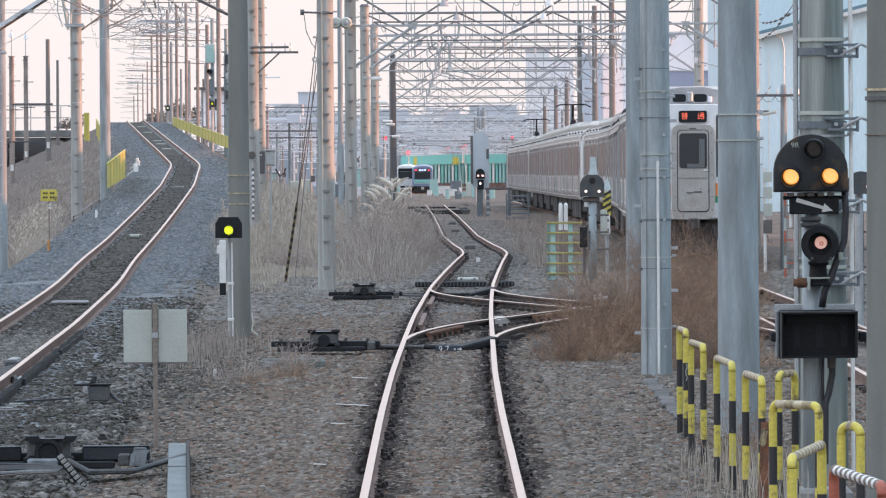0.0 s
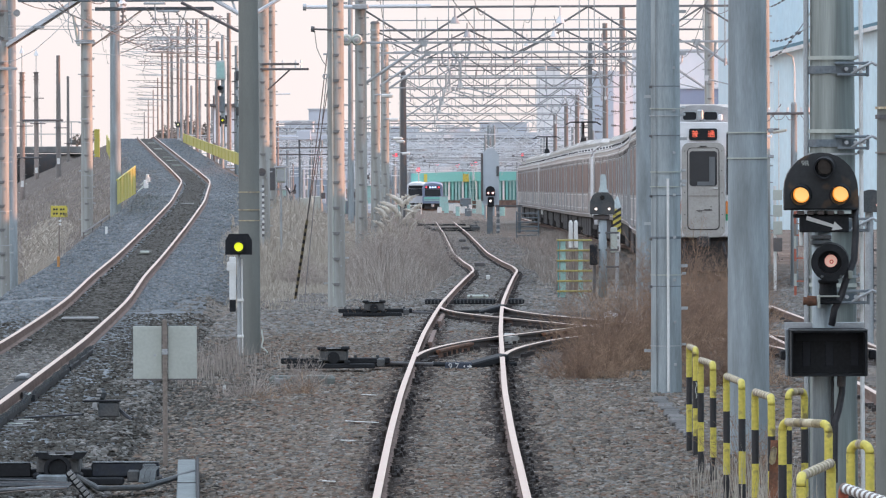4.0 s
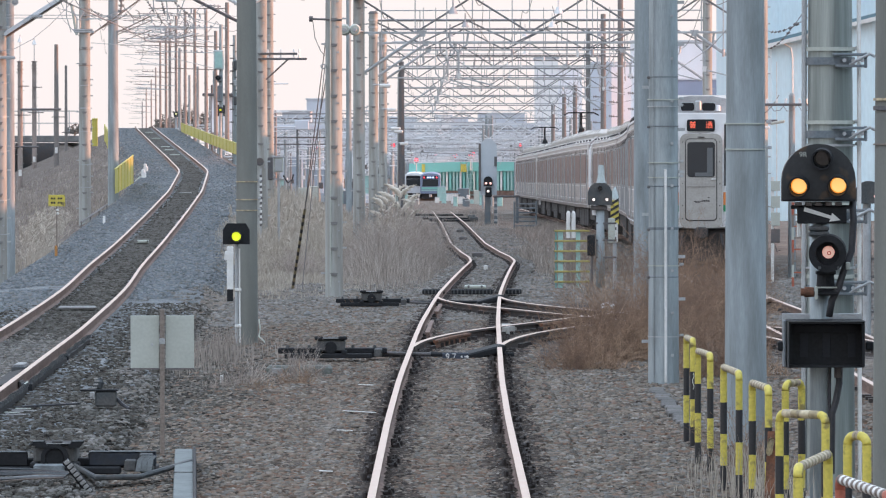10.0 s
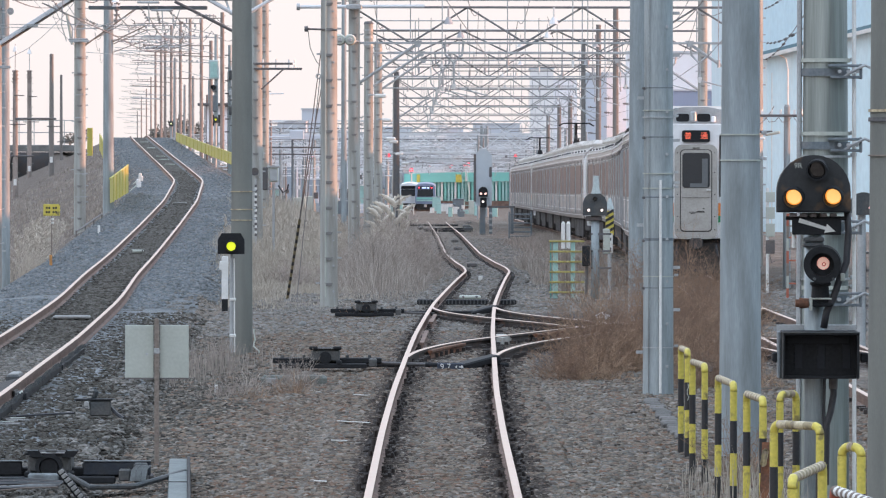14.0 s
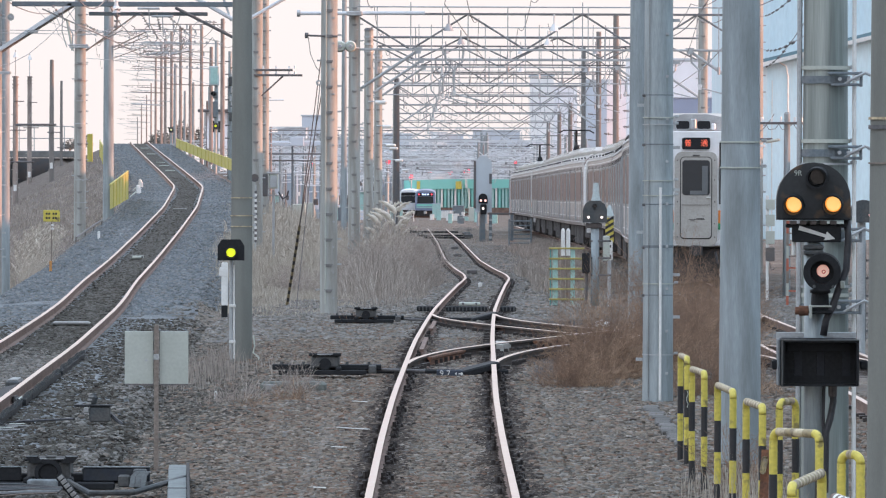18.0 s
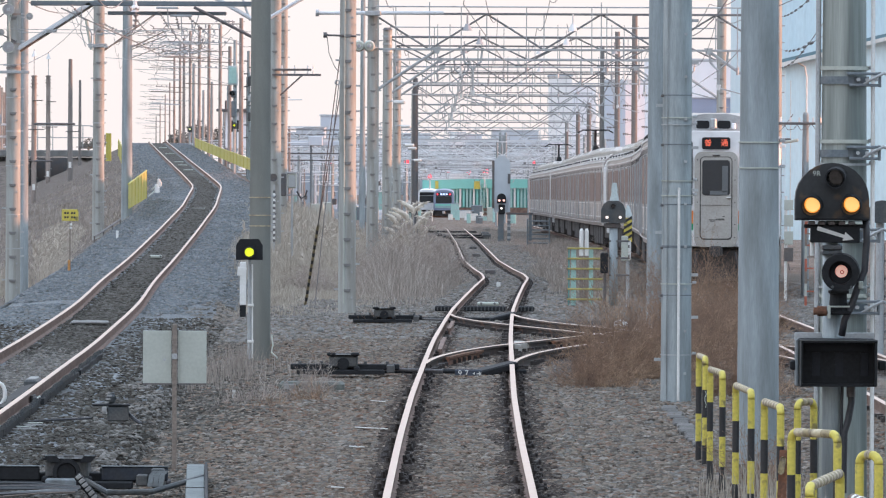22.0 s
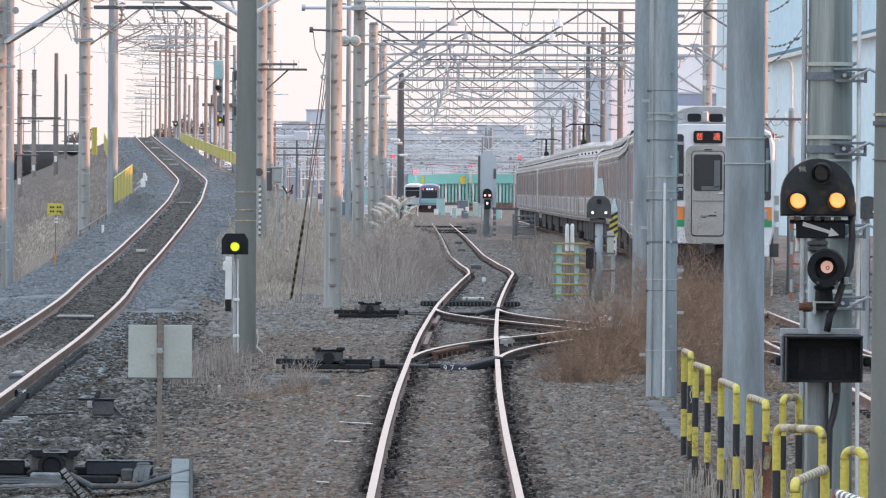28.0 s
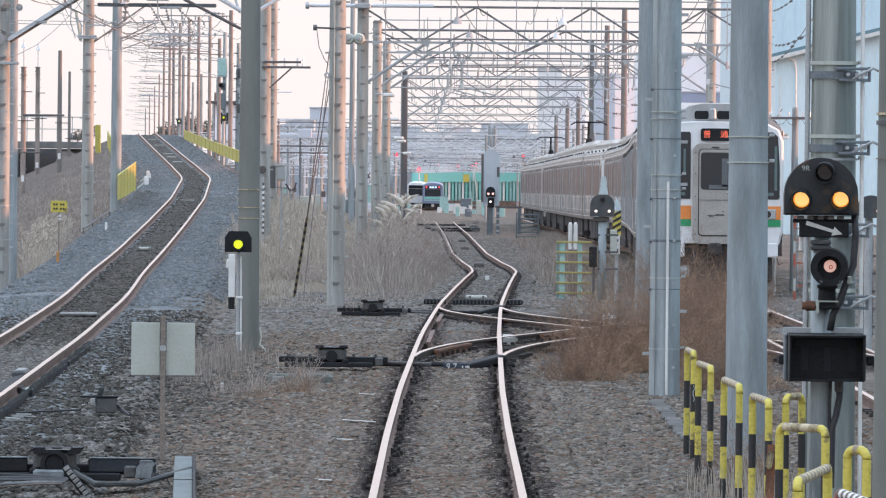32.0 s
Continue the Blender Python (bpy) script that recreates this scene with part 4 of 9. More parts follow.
# left edge and the far left
lA = pole(-10.9, 215.0, 0.37, 11.0, "panel", "banded steel mast on the bank beside the branch line")
lB = pole(-11.2, 240.0, 0.38, 12.0, "round", "smooth concrete pole on the bank beside the branch line")
lC = pole(-9.1, 145.0, 0.31, 11.0, "panel", "banded mast lit orange at the foot of the bank")
lD = pole(-9.70, 158.0, 0.26, 11.0, "round", "grey pole close behind a sunlit mast")
for i, (xx, yy, zt) in enumerate(((-22.67, 378.8, 7.22), (-24.93, 431.0, 7.86), (-22.06, 403.2, 8.42), (-24.7, 463.0, 7.92))):
    z0 = ground_z(xx, yy) - 0.2
    q = pole(xx, yy, 0.30 if i < 3 else 0.22, zt - z0, "panel" if i < 2 else "thin", "old line pole standing below the bank", z=z0, tone=M_BROWNMAST if i < 2 else M_GREYPOST)
    part("number_tag", Geo().box((0, -0.19, zt - z0 - 6.0), (0.16, 0.03, 0.34)), M_WHITE, q)
    for h, w_, dx in ((1.35, 0.55, 0.2), (2.9, 0.95, 0.1)) if i < 2 else ((3.6, 0.8, 0.15),):
        part("crossarm", Geo().box((dx, -0.18, zt - z0 - h - 0.25 * i), (w_, 0.06, 0.05)), M_DARKSTEEL, q)
    for k in range(4 if i < 2 else 0):
        part("head_ring", Geo().disc_ring((0, 0, zt - z0 - 0.08 - 0.2 * k), (0, 0, 1), 0.10, 0.18 - 0.02 * (k % 2), 0.06, 12), M_BROWNMAST, q)
    if i < 2:
        part("lightning_rod", Geo().cyl((0, 0, zt - z0), (0, 0, zt - z0 + 1.4), 0.025, n=6), M_STEEL, q)
        part("insulator_cap", Geo().cyl((0, 0, zt - z0 + 1.0), (0, 0, zt - z0 + 1.3), 0.16, 0.04, 8), M_PORCELAIN, q)
    if i == 0:
        part("cross_beam", Geo().cyl((0, -0.1, zt - z0 - 2.6), (2.2, -0.1, zt - z0 - 2.6), 0.06, n=6), M_DARKSTEEL, q)
        part("lamp_bracket", Geo().cyl((-0.3, -0.1, zt - z0 - 4.6), (1.0, -0.1, zt - z0 - 4.6), 0.05, n=6), M_DARKSTEEL, q)

for p_, r_ in ((lC, 0.15), (lA, 0.18)):
    for h in (1.2, 1.9, 2.9, 3.6, 4.3, 4.9, 5.4, 6.0):
        strap(p_, h, r_ * 0.97, M_BROWNMAST if h > 4.5 else M_STEEL, 0.04 if h in (3.6, 4.9, 6.0) else 0.02)

# masts of the branch line beyond the crest, with their arms
for i, (xx, yy, zt) in enumerate(((-18.06, 538.8, 13.11), (-19.95, 568.2, 13.69), (-21.51, 589.6, 13.92), (-23.37, 618.8, 14.08), (-24.9, 644.3, 13.94), (-26.92, 686.8, 14.36), (-32.47, 811.7, 14.69), (-44.56, 1096.5, 15.01), (-53.75, 1302.1, 15.15), (-60.34, 1436.8, 14.85), (-15.46, 480.8, 10.51), (-12.73, 416.7, 11.12), (-66.5, 1562.5, 12.8))):
    z0 = max(ground_z(xx, yy) - 0.3, 2.5)
    q = pole(xx, yy, 0.27, zt - z0, "panel" if yy < 1000 else "thin", "slim brown mast in the row along the branch line", "branch line masts", z=z0, tone=M_BROWNMAST)
    n_arm = 3 if yy < 600 else 6
    for k in range(n_arm):
        h = zt - z0 - 0.35 - 1.15 * k
        ln = 4.6 if k < 2 else 3.0
        part("arm", Geo().cyl((0, -0.1, h), (-ln, -0.1, h + (0.12 if k else 0)), 0.03, n=6), M_STEEL if k % 2 else M_BROWNPOST, q)
        if k < 2:
            part("arm_stay", Geo().cyl((-0.1, -0.1, h - 1.05), (-ln * 0.9, -0.1, h - 0.05), 0.02, n=6), M_STEEL, q)
    beads = Geo()
    for k in range(5):
        beads.cyl((-1.0 - 0.35 * k, -0.1, zt - z0 - 1.4 + 0.02 * k), (-0.88 - 0.35 * k, -0.1, zt - z0 - 1.4 + 0.02 * k), 0.055, n=7)
        beads.box((-0.5 - 0.8 * k, -0.1, zt - z0 - 0.5), (0.09, 0.09, 0.24))
    part("insulator_mass", beads, M_INSUL, q)["kind"] = "stuff"

# ---- overhead gantries ----


def gantry(y, x0, x1, bottom, depth, label, pitch=1.75, chord=0.05, struts=True, drops=(), pale=False):
    """A lattice beam across the tracks: chords, zigzag, uprights, end struts and drop arms."""
    t = thing("overhead_gantry", label, "gantry", "overhead gantries", at=pose(0, y, bottom))
    w = x1 - x0
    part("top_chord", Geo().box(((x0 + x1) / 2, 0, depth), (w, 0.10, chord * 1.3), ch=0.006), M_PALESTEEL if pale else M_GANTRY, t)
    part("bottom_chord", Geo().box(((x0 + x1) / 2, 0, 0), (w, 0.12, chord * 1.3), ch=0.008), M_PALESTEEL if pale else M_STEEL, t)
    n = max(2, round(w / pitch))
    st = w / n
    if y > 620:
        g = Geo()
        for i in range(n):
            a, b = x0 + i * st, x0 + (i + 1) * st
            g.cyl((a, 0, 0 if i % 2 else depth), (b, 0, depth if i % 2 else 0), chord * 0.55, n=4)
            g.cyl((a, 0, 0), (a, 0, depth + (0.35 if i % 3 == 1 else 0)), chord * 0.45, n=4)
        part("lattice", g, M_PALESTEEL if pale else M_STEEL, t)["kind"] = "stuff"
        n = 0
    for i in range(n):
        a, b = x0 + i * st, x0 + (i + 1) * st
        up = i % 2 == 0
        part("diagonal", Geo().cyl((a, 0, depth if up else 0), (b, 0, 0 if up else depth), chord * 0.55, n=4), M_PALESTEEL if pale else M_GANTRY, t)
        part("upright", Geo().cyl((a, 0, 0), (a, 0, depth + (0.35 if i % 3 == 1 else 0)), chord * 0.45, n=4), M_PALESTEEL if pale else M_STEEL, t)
    if struts:
        for xe, s in ((x0, 1), (x1, -1)):
            part("end_strut", Geo().cyl((xe, 0, -1.3), (xe + s * 1.9, 0, -0.02), chord * 0.95, n=8), M_STEEL, t)
            part("gusset", Geo().plate([(xe + s * 1.9 - 0.13, 0.07), (xe + s * 1.9 + 0.13, 0.07), (xe + s * 1.9 + 0.07, -0.12), (xe + s * 1.9 - 0.07, -0.12)], -0.10, -0.07), M_STEEL, t, "grey gusset plate")
    for xd, ln in drops:
        d = part("drop_arm", Geo().tube([(xd - 0.28, 0, 0), (xd - 0.24, 0, -0.35), (xd, 0, -0.6), (xd + 0.24, 0, -0.35), (xd + 0.28, 0, 0)], 0.035, 6).cyl((xd, 0, -0.6), (xd, 0, -ln), 0.04, n=6), M_STEEL, t)
        part("insulator", Geo().cyl((xd, 0, -ln), (xd, 0, -ln - 0.16), 0.08, 0.05, 8), M_PORCELAIN, d)
        part("pull_off", Geo().cyl((xd, 0, -ln - 0.1), (xd + 1.0, 0, -ln - 0.35), 0.022, n=5), M_STEEL, d)
    return t


GANTRY_Z = {208.0: 5.93, 252.0: 6.28}
GANTRY_DEEP = {208.0: 1.05, 252.0: 0.80, 292.0: 0.86}
for yy in (208.0, 252.0, 292.0, 334.0, 372.0, 412.0, 455.0, 500.0, 545.0, 600.0):
    b = GANTRY_Z.get(yy, fall(yy) + 7.45)
    gantry(yy, row_x(yy), 9.3, b, GANTRY_DEEP.get(yy, 1.1), "lattice overhead gantry across the yard tracks", struts=yy in (208.0, 252.0, 292.0, 412.0), drops=((main_x(yy) - 0.6, 1.2), (right_x(yy) + 0.9, 1.0)) if yy < 500 else ())
for yy in (334.0, 372.0, 412.0, 455.0, 500.0, 545.0, 600.0):
    # darker tone stands for the shade on these masts
    q = pole(9.35, yy, 0.34, 12.0 if yy < 480 else 9.0, "panel", "dark banded mast carrying the far end of a gantry", tone=M_GREYPOST)
    for k in range(4 if yy < 480 else 0):
        a = part("bracket", Geo().cyl((-0.1, -0.15, 4.9 + 0.75 * k), (-0.62, -0.15, 4.95 + 0.75 * k), 0.022, n=6), M_DARKSTEEL, q)
        for j in range(3):
            part("insulator", Geo().cyl((-0.36 - 0.09 * j, -0.15, 4.93 + 0.75 * k), (-0.40 - 0.09 * j, -0.15, 4.93 + 0.75 * k), 0.075, 0.05, 9), M_BROWNPOST, a)
# far gantries: haze put in by the pale steel colour
far_rnd = random.Random(77)
for i, yy in enumerate(range(640, 1500, 24)):
    yy += far_rnd.uniform(-7, 7)
    b = fall(yy) + far_rnd.uniform(5.0, 8.2)
    x0, x1 = far_rnd.choice((-21.5, -24.0, -24.0, -28.0)), far_rnd.choice((11.0, 12.5, 15.0, 4.0 + i * 0.1))
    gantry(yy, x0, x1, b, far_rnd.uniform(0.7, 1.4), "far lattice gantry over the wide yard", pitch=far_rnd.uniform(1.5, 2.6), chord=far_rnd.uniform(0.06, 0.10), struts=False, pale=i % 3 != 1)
    for xx in (x0, -16.0, -11.0, -7.5, 4.6, x1):
        if xx in (x0, x1) or far_rnd.random() < 0.25:
            pole(xx, yy, 0.34, 8.6, "round", "far pole under the gantries of the yard", "far yard poles")

cb = thing("gantry_cantilever", "pale steel pipe reaching past the mast from a gantry", "gantry arm", at=pose(0, 207.6, 6.98))
part("pipe", Geo().cyl((-4.1, 0, 0), (-0.4, 0, 0.02), 0.055, n=10), M_PALESTEEL, cb)
part("pipe_end", Geo().cyl((-4.16, 0, 0), (-4.06, 0, 0), 0.10, n=12), M_STEEL, cb)
part("clamp", Geo().box((-2.47, 0.1, 0), (0.46, 0.35, 0.14), ch=0.02), M_STEEL, cb)
# fittings along the nearer gantries
for k, yy in enumerate((208.0, 252.0, 292.0, 334.0, 372.0, 412.0)):
    b = GANTRY_Z.get(yy, fall(yy) + 7.45)
    t = thing("gantry_fittings", "hangers, insulators and a thin pipe on a gantry", "gantry fittings", "gantry fittings", at=pose(0, yy - 0.4, b))
    part("service_pipe", Geo().cyl((-2.4, 0, 1.25 - 0.1 * (k % 2)), (9.2, 0, 1.25 - 0.1 * (k % 2)), 0.022, n=5), M_STEEL, t)
    part("service_pipe", Geo().cyl((-0.5 + k * 0.3, 0, -0.45), (5.5 + k * 0.3, 0, -0.45), 0.02, n=5), M_DARKSTEEL, t)
    for j in range(7):
        x = -1.8 + 1.55 * j + 0.37 * ((k * 3 + j * 5) % 4)
        h = part("hanger", Geo().cyl((x, 0, 1.25), (x, 0, -0.5 - 0.25 * ((k + j) % 3)), 0.016, n=5), M_STEEL, t)
        part("insulator", Geo().cyl((x, 0, -0.5), (x, 0, -0.72), 0.05, 0.035, 8), M_PORCELAIN if j % 2 else M_INSUL, h)
    for j in range(3):
        x = 0.3 + 3.1 * j + 0.5 * (k % 2)
        part("bell_insulator", Geo().cyl((x, 0, 1.05), (x, 0, 0.75), 0.03, n=6).cyl((x, 0, 0.75), (x, 0, 0.55), 0.06, 0.15, 12), M_PORCELAIN if j % 2 else M_INSUL, t)
        if j == 1 and k == 1:
            part("slack_cable", Geo().tube([(x, 0, 1.3), (x + 0.2, 0, 0.5), (x + 0.15, 0, -0.2), (x + 0.35, 0, -0.6)], 0.014, 4), M_WIRE, t)
clut = random.Random(5)
for k in range(22):
    yy, xx = clut.uniform(560, 980), clut.choice((-20, -17, -14.5, -12, -9.5, -6.5, 3.5, 5.0)) + clut.uniform(-1, 1)
    pole(xx, yy, 0.22, clut.uniform(4.5, 8.5), clut.choice(("round", "thin", "round")), "far pole among the tracks of the yard", "far yard poles")
for k in range(16):
    yy, xx = clut.uniform(620, 900), clut.choice((-19, -16, -13, -10, -7.5, 4.5)) + clut.uniform(-1.2, 1.2)
    q = thing("yard_box", "pale blue-grey equipment box in the far yard", "equipment box", "far yard boxes", at=pose(xx, yy, fall(yy) - 0.2))
    hh = clut.uniform(1.0, 2.2)
    part("case", Geo().box((0, 0, hh / 2), (clut.uniform(0.5, 1.4), 0.8, hh), ch=0.05), clut.choice((M_FARBLUE, M_PALETEAL, M_BOARD, M_BLUEGREY)), q)

for k in range(34):
    yy = clut.uniform(540, 1000)
    xx = clut.uniform(-0.0285, -0.0085) * yy
    hh = clut.uniform(4.0, 8.8)
    q = pole(xx, yy, clut.uniform(0.14, 0.26), hh, clut.choice(("round", "thin")), "slender pale pole with short arms in the far yard", "far yard poles", tone=clut.choice((M_PALESTEEL, M_CREAM, M_BROWNMAST, M_FARBLUE)))
    for h in (hh * 0.93, hh * 0.75):
        part("arm", Geo().cyl((-clut.uniform(0.4, 2.2), -0.15, h), (clut.uniform(0.4, 2.2), -0.15, h + 0.05), 0.05, n=5), M_PALESTEEL, q)
    part("fitting", Geo().box((0.2, -0.2, hh * clut.uniform(0.3, 0.7)), (0.35, 0.2, 0.5), ch=0.03), clut.choice((M_WHITE, M_PALETEAL, M_FARBLUE, M_DARKSTEEL)), q)

# the gantry of the branch line nearest the camera, at the top of the view
gz = 5.78
lg = thing("branch_gantry", "green-grey steel beam across the branch line on heavy struts", "gantry", "overhead gantries", at=pose(0, 145.0, gz))
part("beam", Geo().box((-6.48, 0, 0.04), (4.54, 0.2, 0.10), ch=0.01), M_BLUEGREY, lg)
part("beam_flange", Geo().box((-5.96, 0.14, -0.155), (2.44, 0.14, 0.075), ch=0.01), M_BLUEGREY, lg)
part("top_rail", Geo().box((-5.5, -0.02, 0.17), (3.9, 0.10, 0.05), ch=0.008), M_STEEL, lg)
part("heavy_strut", Geo().box((-8.27, -0.05, -0.43), (1.76, 0.10, 0.085), m=pose(0, 0, 0, 0, -32.6, 0).to_3x3(), ch=0.01), M_PALESTEEL, lg, "pale steel strut")
part("strut_rod", Geo().cyl((-9.0, -0.02, -0.97), (-7.48, -0.02, 0.0), 0.024, n=6), M_BROWNPOST, lg)
part("strut_clip", Geo().box((-8.32, -0.1, -0.53), (0.22, 0.12, 0.05), ch=0.01), M_STEEL, lg)
for p0, p1, r, m_ in (((-5.14, -0.05, 0.26), (-4.16, -0.05, -0.30), 0.045, M_PALESTEEL), ((-3.87, -0.05, -0.25), (-3.0, -0.05, 0.26), 0.042, M_PALESTEEL), ((-5.40, -0.12, -0.03), (-4.22, -0.12, -0.63), 0.034, M_DARKSTEEL), ((-4.45, -0.02, 0.26), (-4.25, -0.02, -0.3), 0.025, M_PALESTEEL)):
    part("strut", Geo().cyl(p0, p1, r, n=8), m_, lg)
part("slack_cable", Geo().tube([(-9.6, -0.3, -1.22), (-9.05, -0.3, -1.24), (-8.78, -0.3, -1.20), (-8.4, -0.3, -1.0), (-8.05, -0.3, -0.71), (-7.7, -0.3, -0.36), (-7.45, -0.3, -0.05)], 0.007, 5), M_STEEL, lg)
for z, a, b in ((-0.50, -9.3, -5.9), (-0.56, -9.0, -7.6)):
    part("span_cable", Geo().cyl((a, -0.15, z), (b, -0.15, z - 0.02), 0.007, n=5), M_STEEL, lg)
for x, z, r in ((-9.42, 0.10, 0.075), (-9.33, 0.11, 0.075), (-9.19, -0.10, 0.125), (-9.43, -0.57, 0.07), (-9.34, -0.57, 0.07), (-9.19, -0.87, 0.125), (-8.79, 0.20, 0.12), (-8.76, -0.24, 0.075), (-9.45, -2.35, 0.15)):
    di = part("disc_insulator", Geo().cyl((x, -0.34, z), (x + 0.02, -0.26, z), r, r * 0.7, 18), M_INSUL, lg, "grey porcelain disc", smooth=False)
    part("pin", Geo().cyl((x, -0.40, z), (x, -0.24, z), r * 0.28, n=10), M_STEEL, di)
    part("shell_rim", Geo().disc_ring((x, -0.345, z), (0, -1, 0), r * 0.86, r, 0.015, 18), M_BOARD, di)
part("tension_rod", Geo().cyl((-9.19, -0.3, -0.15), (-9.16, -0.3, -0.80), 0.022, n=6), M_BOARD, lg)
part("tension_rod", Geo().cyl((-9.12, -0.3, -0.12), (-9.22, -0.3, -0.55), 0.016, n=6), M_BOARD, lg)
for x0, z0, x1, z1 in ((-9.5, -0.35, -9.2, -0.12), (-9.5, -1.0, -9.2, -0.75), (-9.5, -0.02, -9.2, 0.05), (-9.4, -0.58, -9.05, -0.75)):
    part("link_rod", Geo().cyl((x0, -0.25, z0), (x1, -0.25, z1), 0.014, n=5), M_DARKSTEEL, lg)
part("collar_plate", Geo().box((-9.07, -0.2, -1.38), (0.62, 0.08, 0.06), ch=0.01), M_STEEL, lg)


def insulator_chain(parent, a, b, n, r, tones):
    """A string of small skirted insulators from a to b on a thin rod."""
    a, b = Vector(a), Vector(b)
    s_ = part("insulator_string", Geo().cyl(a, b, r * 0.25, n=5), M_BROWNMAST, parent)
    for k in range(n):
        p0, p1 = a.lerp(b, (k + 0.15) / n), a.lerp(b, (k + 0.55) / n)
        part("insulator_skirt", Geo().cyl(p0, p1, r, r * 0.55, 10), tones[k % len(tones)], s_)


insulator_chain(lg, (-7.92, -0.12, 0.0), (-7.62, -0.12, -0.32), 5, 0.032, (M_INSUL, M_BROWNMAST))
insulator_chain(lg, (-7.35, -0.12, -0.35), (-6.95, -0.12, -0.52), 6, 0.028, (M_BROWNMAST, M_INSUL))
insulator_chain(lg, (-6.12, -0.12, -0.12), (-5.92, -0.12, -0.45), 6, 0.035, (M_INSUL, M_BROWNMAST))
insulator_chain(lg, (-5.78, -0.12, -0.15), (-5.70, -0.12, -0.5), 6, 0.035, (M_BROWNMAST, M_INSUL))
insulator_chain(lg, (-5.55, -0.12, -0.2), (-5.15, -0.12, -0.55), 7, 0.032, (M_INSUL, M_BROWNMAST))
insulator_chain(lg, (-4.95, -0.12, -0.3), (-4.55, -0.12, -0.33), 5, 0.04, (M_INSUL,))
for k, (x, z) in enumerate(((-6.05, -0.5), (-5.85, -0.55), (-5.6, -0.48), (-5.3, -0.62), (-5.05, -0.45), (-6.3, -0.4))):
    part("loop", Geo().tube([(x + 0.09 * math.sin(q_ * 0.9), -0.12, z - 0.10 + 0.10 * math.cos(q_ * 0.9)) for q_ in range(6)], 0.009, 5), M_BROWNMAST if k % 2 else M_STEEL, lg)
for k, (x0, z0, x1, z1) in enumerate(((-8.0, -0.05, -7.45, -0.95), (-7.9, -0.1, -7.5, -0.5), (-7.7, 0.0, -7.62, -0.85), (-8.3, 0.0, -7.6, -0.45), (-7.6, -0.1, -7.0, -0.62), (-7.5, -0.6, -6.4, -0.35), (-6.2, -0.2, -6.9, -0.75), (-5.5, -0.2, -5.1, -0.7), (-5.3, -0.2, -5.45, -0.8), (-4.9, -0.25, -5.2, -0.6))):
    part("jumper", Geo().tube([(x0, -0.12, z0), ((x0 + x1) / 2 - 0.06, -0.12, (z0 + z1) / 2 - 0.10), (x1, -0.12, z1)], 0.005 + 0.003 * (k % 3), 5), M_STEEL, lg)
insulator_chain(lg, (-6.58, -0.14, -0.05), (-6.60, -0.14, -0.50), 4, 0.075, (M_INSUL,))
for x, z in ((-5.94, -0.05), (-5.66, -0.21)):
    hc = part("hanger_clamp", Geo().box((x, -0.14, z), (0.46, 0.08, 0.045), ch=0.01), M_STEEL, lg)
    part("hanger_rod", Geo().cyl((x, -0.14, z), (x + 0.02, -0.14, z - 0.42), 0.012, n=6), M_STEEL, hc)
part("bell_insulator", Geo().cyl((-6.60, -0.3, 0.12), (-6.60, -0.3, 0.0), 0.03, 0.05, 14).cyl((-6.60, -0.3, 0.0), (-6.60, -0.3, -0.05), 0.05, 0.10, 14).cyl((-6.60, -0.3, -0.09), (-6.60, -0.3, -0.14), 0.04, 0.09, 14), M_PORCELAIN, lg, "white porcelain bell insulator")
for xs in ((-7.587, -7.494, -7.494), (-7.32, -7.436, -7.436)):
    part("registration_arm", Geo().tube([(xs[0], -0.25, -0.40), (xs[1], -0.25, -0.575), (xs[2], -0.25, -0.79)], 0.014), M_STEEL, lg)
part("arm_seat", Geo().box((-7.37, -0.25, -0.81), (0.40, 0.10, 0.035), ch=0.008), M_STEEL, lg)
pole(-4.1, 145.2, 0.27, 9.0, "round", "grey pole hidden behind the concrete pole by the signal")

# ---- overhead wires ----


def wire(label, pts, r=0.012, sag=0.0, name="overhead_wire"):
    path = []
    for (a, b) in zip(pts[:-1], pts[1:]):
        a, b = Vector(a), Vector(b)
        for k in range(10):
            u = k / 10
            q = a.lerp(b, u)
            q.z -= sag * 4 * u * (1 - u)
            path.append(q)
    path.append(Vector(pts[-1]))
    ob = part(name, Geo().tube(path, r, 4), M_WIRE)
    tagged(ob, label, "wire", "overhead wires")
    return ob


SPANS = (110.0, 160.0, 208.0, 252.0, 292.0, 334.0, 372.0, 412.0, 455.0, 500.0, 545.0, 600.0)
SPANS_OVER = (30.0, 70.0) + SPANS
for fx, off, nm in ((main_x, 0.0, "main line"), (right_x, 0.0, "yard track")):
    wire("contact wire over the " + nm, [(fx(y) + off + (0.2 if i % 2 else -0.2), y, fall(y) + 5.1) for i, y in enumerate(SPANS_OVER)], 0.007, 0.0)
    wire("messenger wire over the " + nm, [(fx(y) + off, y, fall(y) + 6.15) for y in SPANS_OVER], 0.008, 0.55)
for x, z in ((-2.3, 8.9), (3.3, 9.1), (9.0, 9.0), (6.3, 6.9)):
    wire("feeder wire strung along the gantries", [(x, y, fall(y) + z) for y in SPANS], 0.014, 0.5)
wire("contact wire over the branch line", [(left_x(y) + (0.2 if i % 2 else -0.2), y, left_z(y) + 5.0) for i, y in enumerate((110, 145, 190, 240, 290, 340, 400, 460, 530, 600))], 0.012)
wire("messenger wire over the branch line", [(left_x(y), y, left_z(y) + 5.9) for y in (110, 145, 190, 240, 290, 340, 400, 460, 530, 600)], 0.012, 0.5)
